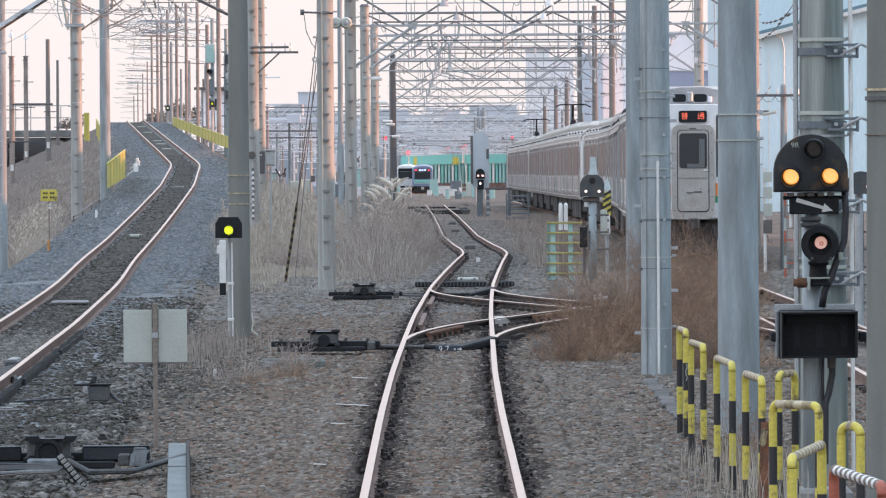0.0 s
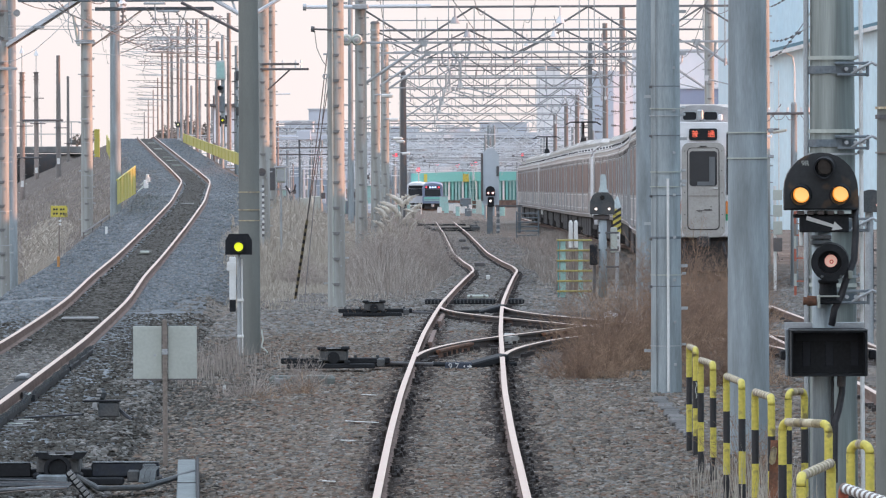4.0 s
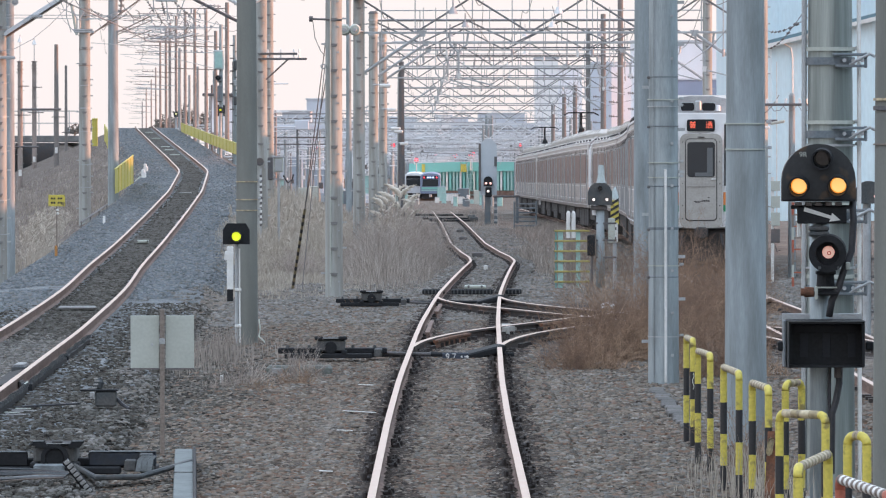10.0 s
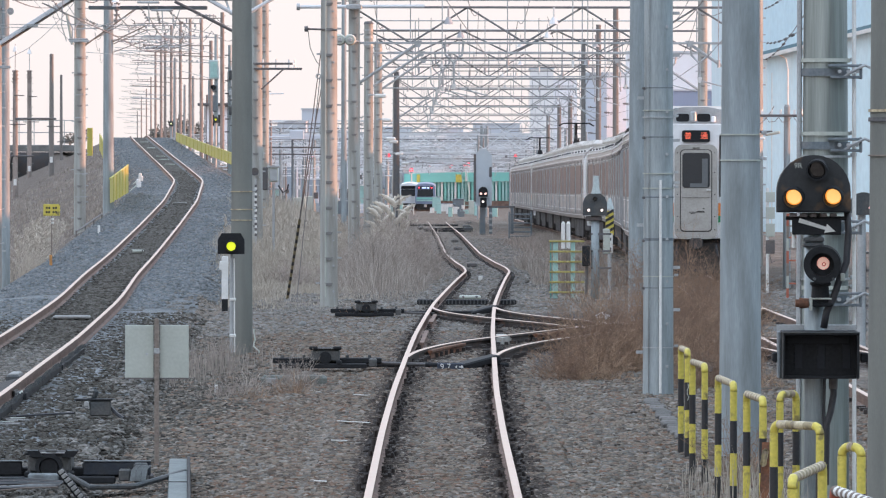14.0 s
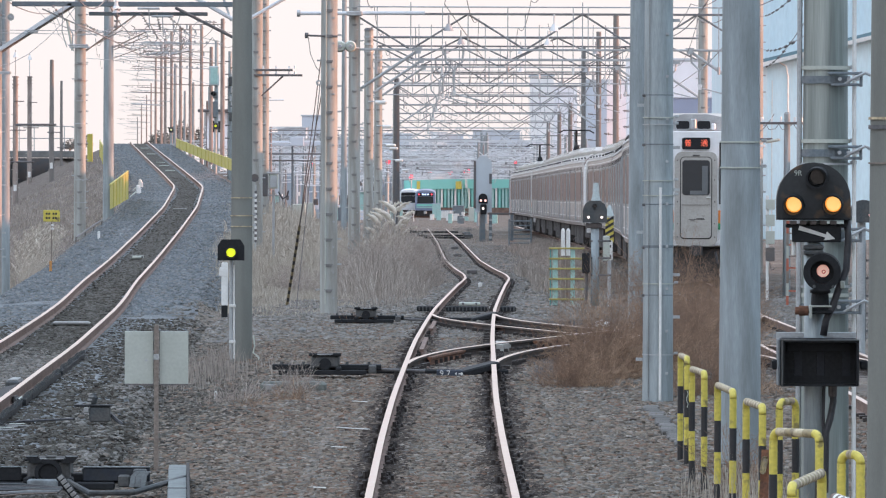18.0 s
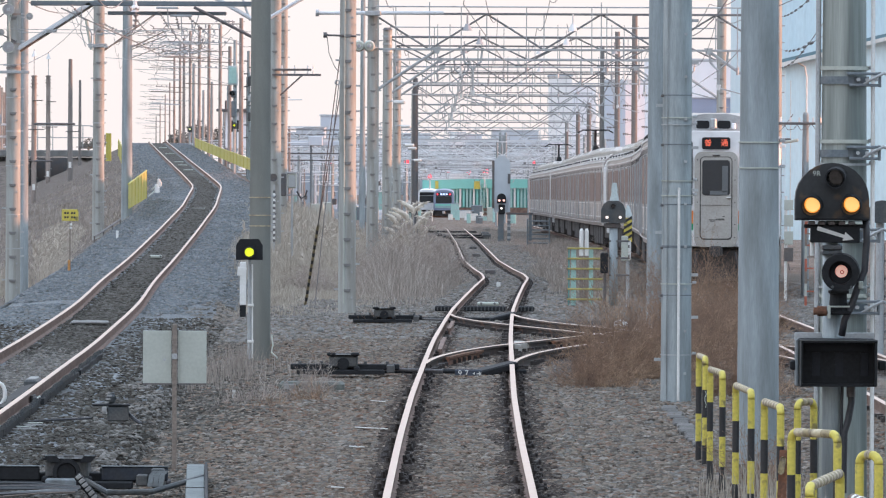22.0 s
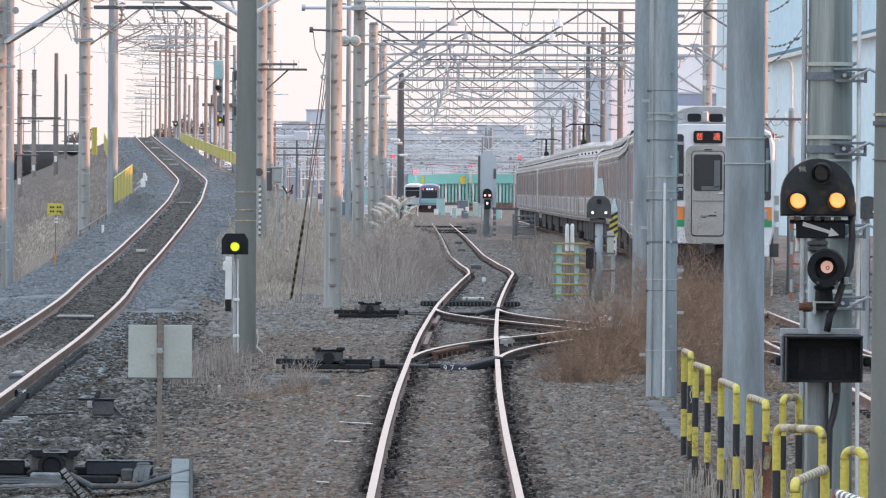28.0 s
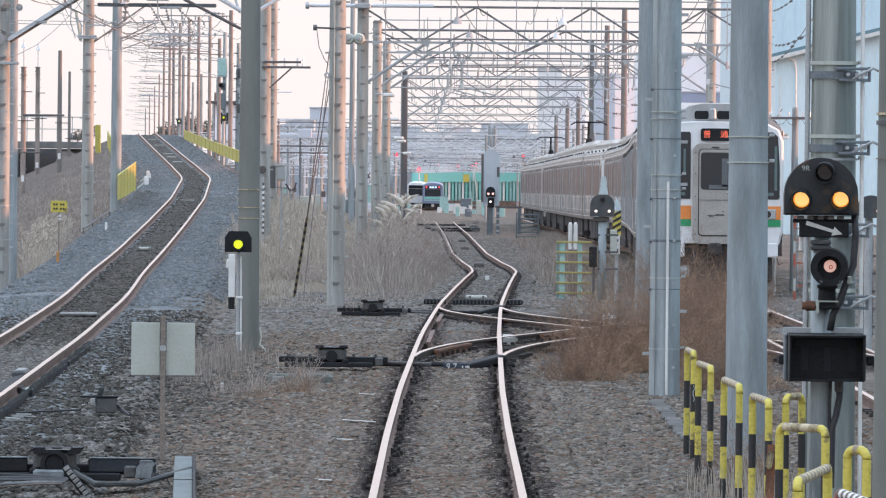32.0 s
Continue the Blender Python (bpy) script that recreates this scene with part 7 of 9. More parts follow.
# shunt light among the reeds
q = thing("reed_signal", "small signal with two pale red lights above the reeds", "railway signal", at=pose(-2.05, 335.0, fall(335) - 0.2))
part("post", Geo().cyl((0, 0, 0), (0, 0, 1.6), 0.06, n=8), M_STEEL, q)
h = part("head", Geo().plate(dome(0.35, 0.36), -0.2, 0), M_BLACK, q)
h.location.z = 1.5
for dx in (-0.08, 0.08):
    lamp(h, dx, -0.2, 0.14, 0.05, M_WHITELAMP, False)

# small boards and painted posts beyond the yard track
bp = thing("board_post", "slim post with three small white boards", "sign", at=pose(7.28, 156.0, fall(156) - 0.2))
part("post", Geo().cyl((0, 0, 0), (0, 0, 2.35), 0.035, n=8), M_WHITE, bp)
for z, h in ((2.15, 0.26), (1.80, 0.30), (1.42, 0.34)):
    part("board", Geo().box((0.06, -0.05, z), (0.20, 0.02, h * 0.85), ch=0.005), M_BOARD, bp)
part("dark_board", Geo().box((0.06, -0.05, 1.05), (0.2, 0.02, 0.3), ch=0.005), M_DARKSTEEL, bp)
part("hook", Geo().tube([(0.05, -0.05, 0.86), (0.09, -0.05, 0.70), (0.17, -0.05, 0.74)], 0.012), M_DARKSTEEL, bp)
rp = thing("rusty_ladder", "narrow ladder of flaking white and rusty red paint beside the yard", "ladder", at=pose(7.38, 147.0, fall(147) - 0.2))
for x in (-0.10, 0.10):
    for k in range(8):
        part("stile_band", Geo().box((x, 0, 0.13 + 0.26 * k), (0.05, 0.04, 0.26)), (M_RED, M_BOARD, M_BROWNPOST)[(k + (x > 0)) % 3], rp)
for k in range(9):
    part("rung", Geo().box((0, 0, 0.12 + 0.24 * k), (0.20, 0.03, 0.03)), M_RED if k % 2 else M_BROWNPOST, rp)

# ---- hoop barriers by the signal ----
M_WORNDARK = mat("worn_brown_band", (0.13, 0.095, 0.075), 0.7, vary=0.25, scale=20, second=(0.22, 0.17, 0.14))
M_WORNRAIL = mat("scuffed_yellow_brown_band", (0.33, 0.27, 0.15), 0.7, vary=0.3, scale=24, second=(0.20, 0.16, 0.12), amount=0.9)


def hoop(ax, ay, bx, by, label, worn=False, height=0.98):
    """A bent-pipe barrier in yellow and black sections from (ax, ay) to (bx, by)."""
    z0 = -0.17
    h = thing("hoop_barrier", label, "barrier", "hoop barriers", at=pose(ax, ay, z0))
    d = Vector((bx - ax, by - ay, 0))
    w = d.length
    u = d.normalized()
    r, c = 0.028, 0.055
    top = height
    hs = [-0.05, 0.2, 0.45, 0.7, top - c]
    cols = [M_YELLOW, M_STRIPE, M_YELLOW, M_STRIPE] if not worn else [M_RED, M_RED, M_RED, M_RED]
    cols = [M_STRIPE, M_YELLOW, M_STRIPE, M_YELLOW] if not worn else cols
    for k in range(2):
        base = u * (w * k)
        for a, b, m in zip(hs[:-1], hs[1:], cols):
            part("pipe_section", Geo().cyl((base.x, base.y, a), (base.x, base.y, b), r, n=12, caps=False), m, h, smooth=True)
        s = 1 if k == 0 else -1
        arc = [base + u * (s * c * (1 - math.cos(t))) + Vector((0, 0, top - c + c * math.sin(t))) for t in [math.pi / 2 * i / 5 for i in range(6)]]
        part("bend", Geo().tube(arc, r, 12), M_YELLOW if not worn else M_RED, h, smooth=True)
    n = max(3, int((w - 2 * c) / 0.085))
    for i in range(n):
        a, b = u * (c + (w - 2 * c) * i / n), u * (c + (w - 2 * c) * (i + 1) / n)
        tone = (M_WORNDARK, M_WHITE) if worn else (M_PALEYELLOW, M_WORNRAIL)
        part("rail_section", Geo().cyl((a.x, a.y, top), (b.x, b.y, top), r, n=10, caps=False), tone[i % 2], h, smooth=True)
    return h


HOOPS = [(2.225, 64.6, 2.25, 63.6), (2.175, 60.3, 2.235, 59.1), (2.22, 55.9, 2.275, 54.3), (2.28, 52.1, 2.345, 50.9), (2.52, 52.0, 2.65, 52.2), (2.20, 46.2, 2.48, 45.8), (1.925, 38.3, 2.18, 40.0), (2.44, 42.6, 2.55, 42.5)]
for q in HOOPS:
    hoop(*q, "yellow and black hoop barrier of bent pipe")
hoop(2.08, 37.0, 2.22, 35.2, "rusty red and white worn hoop barrier", True)
M_TROUGH = mat("dirty_concrete_lid", (0.112, 0.105, 0.098), 0.9, vary=0.3, scale=6, fine=30, second=(0.08, 0.074, 0.068), per_object=0.3)
rag = thing("rusty_plate", "bent rusty plate with peeling white paint leaning on a hoop barrier", "scrap plate", at=pose(2.33, 50.7, 0.30))
part("plate", Geo().loft([[Vector((x, 0.02 * math.sin(9 * z + x * 20), z)) for x, z in ((-0.035 + 0.012 * k, -0.46 + 0.22 * k), (0.045 + 0.004 * k, -0.46 + 0.22 * k), (0.045 + 0.004 * k, -0.45 + 0.22 * k), (-0.035 + 0.012 * k, -0.45 + 0.22 * k))] for k in range(4)]), M_ORANGERUST, rag)
part("peeling_paint", Geo().box((0.015, -0.03, 0.10), (0.045, 0.01, 0.13), m=pose(0, 0, 0, 0, 10, 0).to_3x3(), ch=0.015), M_WORNRAIL, rag)
tape = thing("warning_tape", "twisted scrap of white tape tied round a hoop barrier", "tape", at=pose(2.238, 63.58, 0.42))
part("tape", Geo().tube([(0.012 + 0.008 * math.sin(k * 1.9), -0.032, 0.10 - 0.03 * k) for k in range(6)], 0.004, 5), M_BOARD, tape)
slab = thing("trough_lids", "row of grey concrete cable-trough lids", "cable trough", at=pose(2.37, 0, -0.135))
for k in range(20):
    part("lid", Geo().box((0.02 * math.sin(k * 1.7), 68 + k * 0.55, -0.022), (0.17, 0.5, 0.07), ch=0.012), M_TROUGH, slab)

# ---- point machines ----


def point_machine(x, y, z, w, label, turn=0.0, reach=0.55, clamps=True):
    t = thing("point_machine", label, "point machine", "point machines", at=pose(x, y, z, 0, 0, turn))
    part("base_beam", Geo().box((0, 0, 0.12), (w, 0.28, 0.07), ch=0.01), M_BLACK, t)
    part("base_beam", Geo().box((-0.05, -0.30, 0.06), (w * 0.8, 0.16, 0.06), ch=0.01), M_BLACK, t)
    bd = part("motor_case", Geo().box((-0.02, -0.05, 0.19), (0.36, 0.5, 0.15), ch=0.02), M_CASEDARK, t, "dark grimy motor case")
    part("case_lid", Geo().box((-0.02, -0.05, 0.275), (0.40, 0.54, 0.022), ch=0.006), M_BLACK, bd)
    part("lid_edge", Geo().box((-0.02, -0.324, 0.284), (0.34, 0.008, 0.007)), M_STEEL, bd, "worn bright lid edge")
    for s in (-1, 1) if clamps else ():
        part("lid_lug", Geo().box((-0.02 + s * 0.15, -0.30, 0.285), (0.11, 0.08, 0.045), ch=0.012), M_BLACK, bd)
    part("drum", Geo().cyl((-0.02, -0.32, 0.165), (-0.02, -0.24, 0.165), 0.075, 0.085, n=18), M_BLACK, bd)
    for s in (-1, 1):
        part("foot_plate", Geo().box((-0.02 + s * 0.17, -0.16, 0.105), (0.07, 0.46, 0.05), ch=0.012), M_BLACK, bd)
    for k in range(5):
        part("base_bolt", Geo().cyl((-w / 2 + 0.12 + k * w / 5, -0.10, 0.15), (-w / 2 + 0.12 + k * w / 5, -0.10, 0.19), 0.022, n=6), M_CASEDARK, t)
    part("side_bracket", Geo().box((w * 0.42, -0.2, 0.10), (0.10, 0.30, 0.10), ch=0.012), M_CASEDARK, t)
    part("throw_rod", Geo().cyl((0.2, 0.0, 0.10), (w * 0.5 + reach, 0.05, 0.07), 0.022, n=8), M_DARKSTEEL, t)
    part("throw_rod", Geo().cyl((0.2, 0.18, 0.10), (w * 0.5 + reach, 0.25, 0.07), 0.018, n=8), M_DARKSTEEL, t)
    return t


point_machine(-1.40, 89.5, -0.14, 1.38, "dark point machine on black beams beside the rails")
point_machine(-1.24, 124.5, fall(124) - 0.15, 1.30, "dark point machine lying low beside the far points")
crnd = random.Random(3)
M_NAVYPLATE = mat("dark_blue_grey_paint", (0.018, 0.024, 0.036), 0.75, vary=0.2, scale=7, second=(0.03, 0.032, 0.036), amount=0.9)
M_PLATEGREY = mat("worn_blue_grey_plate", (0.20, 0.225, 0.235), 0.6, vary=0.2, scale=8, second=(0.12, 0.13, 0.135), amount=0.9)
big = point_machine(-3.21, 59.0, -0.19, 1.45, "large dark point machine with bundled cables in the gravel", reach=0.1, clamps=False)
part("end_bracket", Geo().box((0.74, -0.2, 0.12), (0.11, 0.34, 0.16), ch=0.01), M_CASEDARK, big)
for x in (0.69, 0.735, 0.78):
    part("end_slat", Geo().loft([[Vector((x + s_ * 0.021 + lean_, y_, z_)) for s_, y_ in ((-1, -0.42), (1, -0.42), (1, -0.39), (-1, -0.39))] for z_, lean_ in ((0.055, -0.015), (0.15, 0.0), (0.185, 0.035))]), M_PLATEGREY, big, "worn blue-grey slat of the end bracket")
part("base_plate", Geo().box((-0.06, -0.46, 0.075), (0.25, 0.16, 0.09), ch=0.012), M_PLATEGREY, big, "pale blue-grey plate below the drum")
for s_, x in ((-1, -0.135), (1, 0.155)):
    lug = part("end_lug", Geo().loft([[Vector((x + s_ * (0.052 * a_ + d_), -0.30 + b_ * 0.06, z_)) for a_, b_ in ((-1, -1), (1, -1), (1, 1), (-1, 1))] for z_, d_ in ((0.25, -0.02), (0.275, 0.0), (0.30, 0.02), (0.31, 0.015))]), M_BLACK, big, "worn black lug of the lid")
    part("lug_edge", Geo().box((x + s_ * 0.02, -0.362, 0.306), (0.09, 0.008, 0.008)), M_PLATEGREY, lug)
part("lid_ridge", Geo().box((0.0, -0.31, 0.30), (0.09, 0.05, 0.025), ch=0.008), M_CASEDARK, big)
part("drum_arch", Geo().disc_ring((-0.02, -0.30, 0.165), (0, -1, 0), 0.082, 0.115, 0.05, 24), M_BLACK, big)
for x, w_, m_ in ((0.54, 0.56, M_NAVYPLATE), (-0.46, 0.42, M_BLACK)):
    fp = part("front_plate", Geo().box((x, -0.20, 0.15), (w_, 0.03, 0.115), ch=0.008), m_, big, "dark painted beam web")
    part("plate_edge", Geo().box((x, -0.205, 0.213), (w_, 0.04, 0.010), ch=0.002), M_PLATEGREY, fp, "worn bright top edge")
for k in range(13):
    e = 0.26 * k + crnd.uniform(-0.08, 0.08)
    part("cable", Geo().tube([(-1.7, -0.9 - e * 1.15, 0.05 + 0.02 * crnd.random()), (-1.0, -0.95 - e * 1.05, 0.06 + 0.04 * crnd.random()), (-0.5, -0.85 - e * 0.85, 0.075 + 0.04 * crnd.random()), (-0.1, -0.74 - e * 0.5, 0.085), (0.12, -0.66 - e * 0.3, 0.06)], 0.006 + 0.005 * crnd.random(), 6), (M_CASEDARK, M_CABLE, M_WORNDARK, M_CABLE, M_PLATEGREY)[k % 5], big)
part("cable", Geo().tube([(0.15, -0.4, 0.1), (0.35, -0.8, 0.02), (0.7, -0.6, 0.02), (0.95, -0.2, 0.08), (1.08, 0.4, 0.10)], 0.024, 8), M_CASEDARK, big)
arm_m = pose(0.224, -1.35, 0.056, 0, 52, 0)
cr = part("ribbed_arm", Geo().box((0.0, 0, 0), (0.34, 0.10, 0.06), ch=0.008), M_BLACK, big, at=arm_m)
for k in range(8):
    part("arm_rib", Geo().box((-0.147 + 0.042 * k, -0.052, 0.006), (0.032, 0.014, 0.046), ch=0.004), M_CONC, cr)
M_DUCT0 = mat("mossy_grey_concrete", (0.15, 0.16, 0.145), 0.9, vary=0.2, scale=6, fine=30, second=(0.10, 0.105, 0.095), amount=0.9)
M_DUCT = mat("dull_blue_grey_concrete", (0.18, 0.20, 0.195), 0.9, vary=0.15, scale=7, fine=30, second=(0.15, 0.165, 0.165), amount=0.9)
du = thing("cable_duct", "bent grey concrete cable duct end in the gravel", "cable duct", at=pose(-2.20, 60.0, -0.22))
part("duct", Geo().loft([[Vector((x - 0.036 * y, y, z0 + h)) for x, h in ((-0.09, 0), (0.075, 0), (0.068, 0.09), (-0.08, 0.09))] for y, z0 in ((-8, -0.02), (-3, 0.01), (-0.4, 0.05), (0.6, 0.08), (1.2, 0.07), (1.4, 0.0))]), M_DUCT, du)
part("duct_side", Geo().loft([[Vector((x + 0.083 - 0.036 * y, y, z0 + h)) for x, h in ((-0.012, 0), (0.02, 0), (0.012, 0.115), (-0.012, 0.115))] for y, z0 in ((-8, -0.03), (-0.4, 0.04), (1.2, 0.065), (1.7, -0.02))]), M_BLACK, du, "dark side wall of the duct")
for k in range(2):
    part("duct_joint", Geo().box((-0.036 * (-0.9 - 1.3 * k), -0.9 - 1.3 * k, 0.125 - 0.012 * k), (0.18, 0.03, 0.012)), M_CASEDARK, du)
det = thing("switch_detector", "small dark detector box with a ribbed lever in the gravel", "detector box", at=pose(-3.58, 73.5, -0.16))
part("case", Geo().box((0.07, 0, 0.10), (0.22, 0.2, 0.16), ch=0.015), M_CASEDARK, det)
part("cover", Geo().box((0.0, 0, 0.19), (0.40, 0.22, 0.02), ch=0.006), M_BLACK, det)
part("lever", Geo().box((-0.01, 0.06, 0.25), (0.10, 0.05, 0.12), m=pose(0, 0, 0, 0, 20, 0).to_3x3(), ch=0.03), M_CASEDARK, det)
for k in range(3):
    part("lever_rib", Geo().box((-0.05 + 0.012 * k, 0.03, 0.215 + 0.035 * k), (0.05, 0.02, 0.018)), M_CONC, det)
part("latch", Geo().box((-0.07, -0.12, 0.145), (0.05, 0.04, 0.06), ch=0.008), M_CONC, det)
part("rod", Geo().tube([(-0.2, 0, 0.05), (-0.6, 0.3, 0.02), (-1.2, 0.6, -0.03)], 0.012), M_CABLE, det)
part("elbow", Geo().tube([(0.18, 0, 0.1), (0.25, -0.1, 0.04), (0.32, -0.2, 0.0)], 0.02), M_CABLE, det)
kb = thing("concrete_kerb", "low concrete block half buried in the gravel", "concrete block", at=pose(-1.73, 85.0, -0.245))
part("block", Geo().box((0, 0, 0.09), (0.79, 0.45, 0.17), ch=0.03), M_DUCT0, kb)
part("end_cap", Geo().box((-0.26, -0.235, 0.09), (0.14, 0.02, 0.12), ch=0.008), M_CONC, kb)
for x, y in ((-2.62, 83.5), (2.0, 108.0)):
    pg = thing("white_peg", "small white marker peg in the gravel", "marker", at=pose(x, y, ground_z(x, y)))
    part("peg", Geo().cyl((0, 0, 0), (0, 0, 0.10), 0.02, n=8), M_WHITE, pg)
for i, (x, y, ln, tilt) in enumerate(((-0.87, 79.5, 0.17, 6), (-0.85, 71.4, 0.34, -3), (-0.93, 66.7, 0.15, 12), (-0.97, 58.3, 0.11, 2), (2.1, 103.0, 0.2, 20), (-2.3, 61.8, 0.12, 30))):
    q = thing("plastic_strip", "thin white plastic strip lying on the gravel", "litter", "litter on the gravel", at=pose(x, y, ground_z(x, y) + 0.045, 0, 3, tilt))
    part("strip", Geo().box((0, 0, 0), (ln, 0.035, 0.008), ch=0.002), M_WHITE, q)
bag = thing("plastic_bag", "crumpled white plastic bag caught at the shrub", "litter", at=pose(2.84, 122.5, fall(122) - 0.17))
part("bag", Geo().loft([[Vector((r_ * (1 + 0.25 * math.sin(5 * a_ + 9 * z_)) * math.cos(a_), r_ * math.sin(a_), z_)) for a_ in [0.628 * k for k in range(10)]] for r_, z_ in ((0.09, 0.0), (0.14, 0.04), (0.12, 0.09), (0.07, 0.13), (0.02, 0.15))]), M_WHITE, bag)
# stones and scraps
for i, (x, y, s) in enumerate(((-2.25, 118.0, 0.08), (-1.6, 96.0, 0.05), (2.05, 122.0, 0.10))):
    k = thing("loose_stone", "larger dark stone lying on the gravel", "stone", at=pose(x, y, ground_z(x, y)))
    part("stone", Geo().loft([[Vector((s * (0.6 + 0.4 * (j % 2)) * w * math.cos(j * 0.9), s * w * math.sin(j * 0.9), s * z)) for j in range(7)] for w, z in ((1, -0.1), (1.1, 0.4), (0.5, 0.9))]), M_DARKSTEEL if i % 2 else M_DULL, k)

# guy wire with striped guard
gw = thing("guy_wire", "slanting guy wire with a black and yellow striped guard", "guy wire", at=pose(-3.1, 145.0, fall(145) - 0.2))
d0, d1 = Vector((0, 0, 0)), Vector((0.30, -2.0, 1.70))
for k in range(22):
    a, b = d0.lerp(d1, k / 22), d0.lerp(d1, (k + 1) / 22)
    part("guard_section", Geo().cyl(a, b, 0.028, n=8, caps=False), M_STRIPE if k % 2 == 0 else M_DULLYELLOW, gw)
part("stay", Geo().cyl(d1, (0.97, -8.4, 5.1), 0.01, n=5), M_WIRE, gw)
part("stay", Geo().cyl(d1, (0.90, -8.0, 5.6), 0.01, n=5), M_WIRE, gw)
sp = thing("thin_striped_post", "thin white and dark striped guard on a slim post", "marker post", at=pose(-4.90, 190.0, fall(190) - 0.2))
for k in range(19):
    part("stripe_section", Geo().cyl((0, 0, 1.05 + 0.073 * k), (0, 0, 1.123 + 0.073 * k), 0.034, n=8, caps=False), M_DARKSTEEL if k % 2 == 0 else M_WHITE, sp)
part("post", Geo().cyl((0, 0, 0), (0, 0, 2.6), 0.022, n=8), M_STEEL, sp)
tc = thing("track_cabinet", "pale grey equipment box on a post beside a mast", "cabinet", at=pose(-4.74, 193.0, fall(193)))
part("case", Geo().box((0.25, 0, 2.50), (0.25, 0.3, 0.40), ch=0.03), M_BOARD, tc)
part("case_door", Geo().box((0.25, -0.155, 2.50), (0.19, 0.012, 0.32), ch=0.006), M_STEEL, tc)
part("lid", Geo().box((0.25, 0, 2.73), (0.36, 0.34, 0.05), ch=0.01), M_STEEL, tc)
part("side_box", Geo().box((0.02, -0.05, 2.40), (0.14, 0.2, 0.62), ch=0.02), M_DARKSTEEL, tc)
part("arm", Geo().box((0.15, 0, 2.12), (0.62, 0.05, 0.05), ch=0.008), M_STEEL, tc)
part("hose", Geo().tube([(0.38, -0.1, 2.22), (0.50, -0.1, 2.02), (0.62, -0.1, 2.10), (0.66, -0.1, 2.25)], 0.025), M_CABLE, tc)
part("leg", Geo().cyl((0.25, 0, -0.2), (0.25, 0, 2.25), 0.035, n=8), M_STEEL, tc)
pb = thing("pipe_bridge", "dark pipe bridge on posts across the far yard tracks", "pipe bridge", at=pose(0, 640.0, 0))
for z, r in ((3.47, 0.07), (2.86, 0.06)):
    part("pipe", Geo().cyl((-15.8, 0, z), (-10.5, 0, z), r, n=8), M_DARKSTEEL, pb)
part("deck", Geo().box((-13.2, 0.6, 4.4), (6.0, 0.8, 0.45), ch=0.04), M_FARBLUE, pb, "pale blue-grey walkway")
part("cabin", Geo().box((-12.8, 0.2, 4.6), (1.3, 0.9, 0.85), ch=0.05), M_FARBLUE, pb)
for x in (-15.8, -13.2, -10.5):
    part("post", Geo().cyl((x, 0.3, fall(640) - 0.3), (x, 0.3, 4.6), 0.09, n=8), M_BLUEGREY, pb)

# ---- bank: yellow panels, railing ----


def panel_fence(pts, h, label, n_div, h_end=None):
    h0 = h
    t = thing("yellow_fence", label, "fence", "yellow panel fences")
    for (a, b) in zip(pts[:-1], pts[1:]):
        a, b = Vector(a), Vector(b)
        for i in range(n_div):
            p, q = a.lerp(b, i / n_div), a.lerp(b, (i + 0.94) / n_div)
            h = h0 + ((h_end or h0) - h0) * i / n_div
            part("panel", Geo().add([p, q, q + Vector((0, 0, h)), p + Vector((0, 0, h)), p + Vector((0, 0.04, 0)), q + Vector((0, 0.04, 0)), q + Vector((0, 0.04, h)), p + Vector((0, 0.04, h))],
                                    [(0, 1, 2, 3), (7, 6, 5, 4), (0, 4, 5, 1), (3, 2, 6, 7), (0, 3, 7, 4), (1, 5, 6, 2)]), M_YGREEN, t)
            part("post", Geo().cyl(q, q + Vector((0, 0, h + 0.06)), 0.03, n=6), M_YGREEN, t)
        part("top_rail", Geo().cyl(a + Vector((0, 0, h0 + 0.02)), b + Vector((0, 0, h + 0.02)), 0.03, n=6), M_YGREEN, t)


panel_fence([(-10.45, 225.0, 1.08), (-11.5, 262.0, 1.24)], 0.77, "yellow panel fence on the bank beside the branch line", 6, 1.05)
panel_fence([(-13.3, 285.0, 2.05), (-15.8, 330.0, 2.87)], 0.74, "yellow panel fence higher on the bank", 5)
panel_fence([(-17.68, 356.0, 2.64), (-17.42, 356.0, 2.64)], 1.35, "short yellow panel fence near the crest", 2)
panel_fence([(-9.6, 330.0, 2.2), (-12.5, 380.0, 2.74), (-16.3, 440.0, 3.55)], 0.52, "long yellow panel fence along the far side of the branch line", 8)
for x, y in ((-11.65, 275.0), (-12.2, 290.0)):
    w = thing("white_marker", "white stubby marker on the ballast shoulder", "marker post", at=pose(x, y, ground_z(x, y)))
    part("body", Geo().box((0, 0, 0.14), (0.19, 0.16, 0.46), ch=0.03), M_WHITE, w)
    part("neck", Geo().box((-0.02, -0.02, 0.40), (0.13, 0.14, 0.16), ch=0.03), M_WHITE, w)
    part("stay", Geo().cyl((-0.34, -0.1, 0.0), (-0.05, -0.05, 0.26), 0.03, n=6), M_BOARD, w)
    part("base", Geo().box((0, 0, -0.12), (0.22, 0.2, 0.10), ch=0.02), M_DARKSTEEL, w)
w = thing("white_marker", "short white peg at the foot of the bank", "marker post", at=pose(-9.6, 200.0, ground_z(-9.6, 200.0)))
part("body", Geo().box((0, 0, 0.17), (0.07, 0.07, 0.36), ch=0.01), M_WHITE, w)
hr = thing("low_handrail", "low grey handrail down the bank", "handrail", at=pose(0, 0, 0))
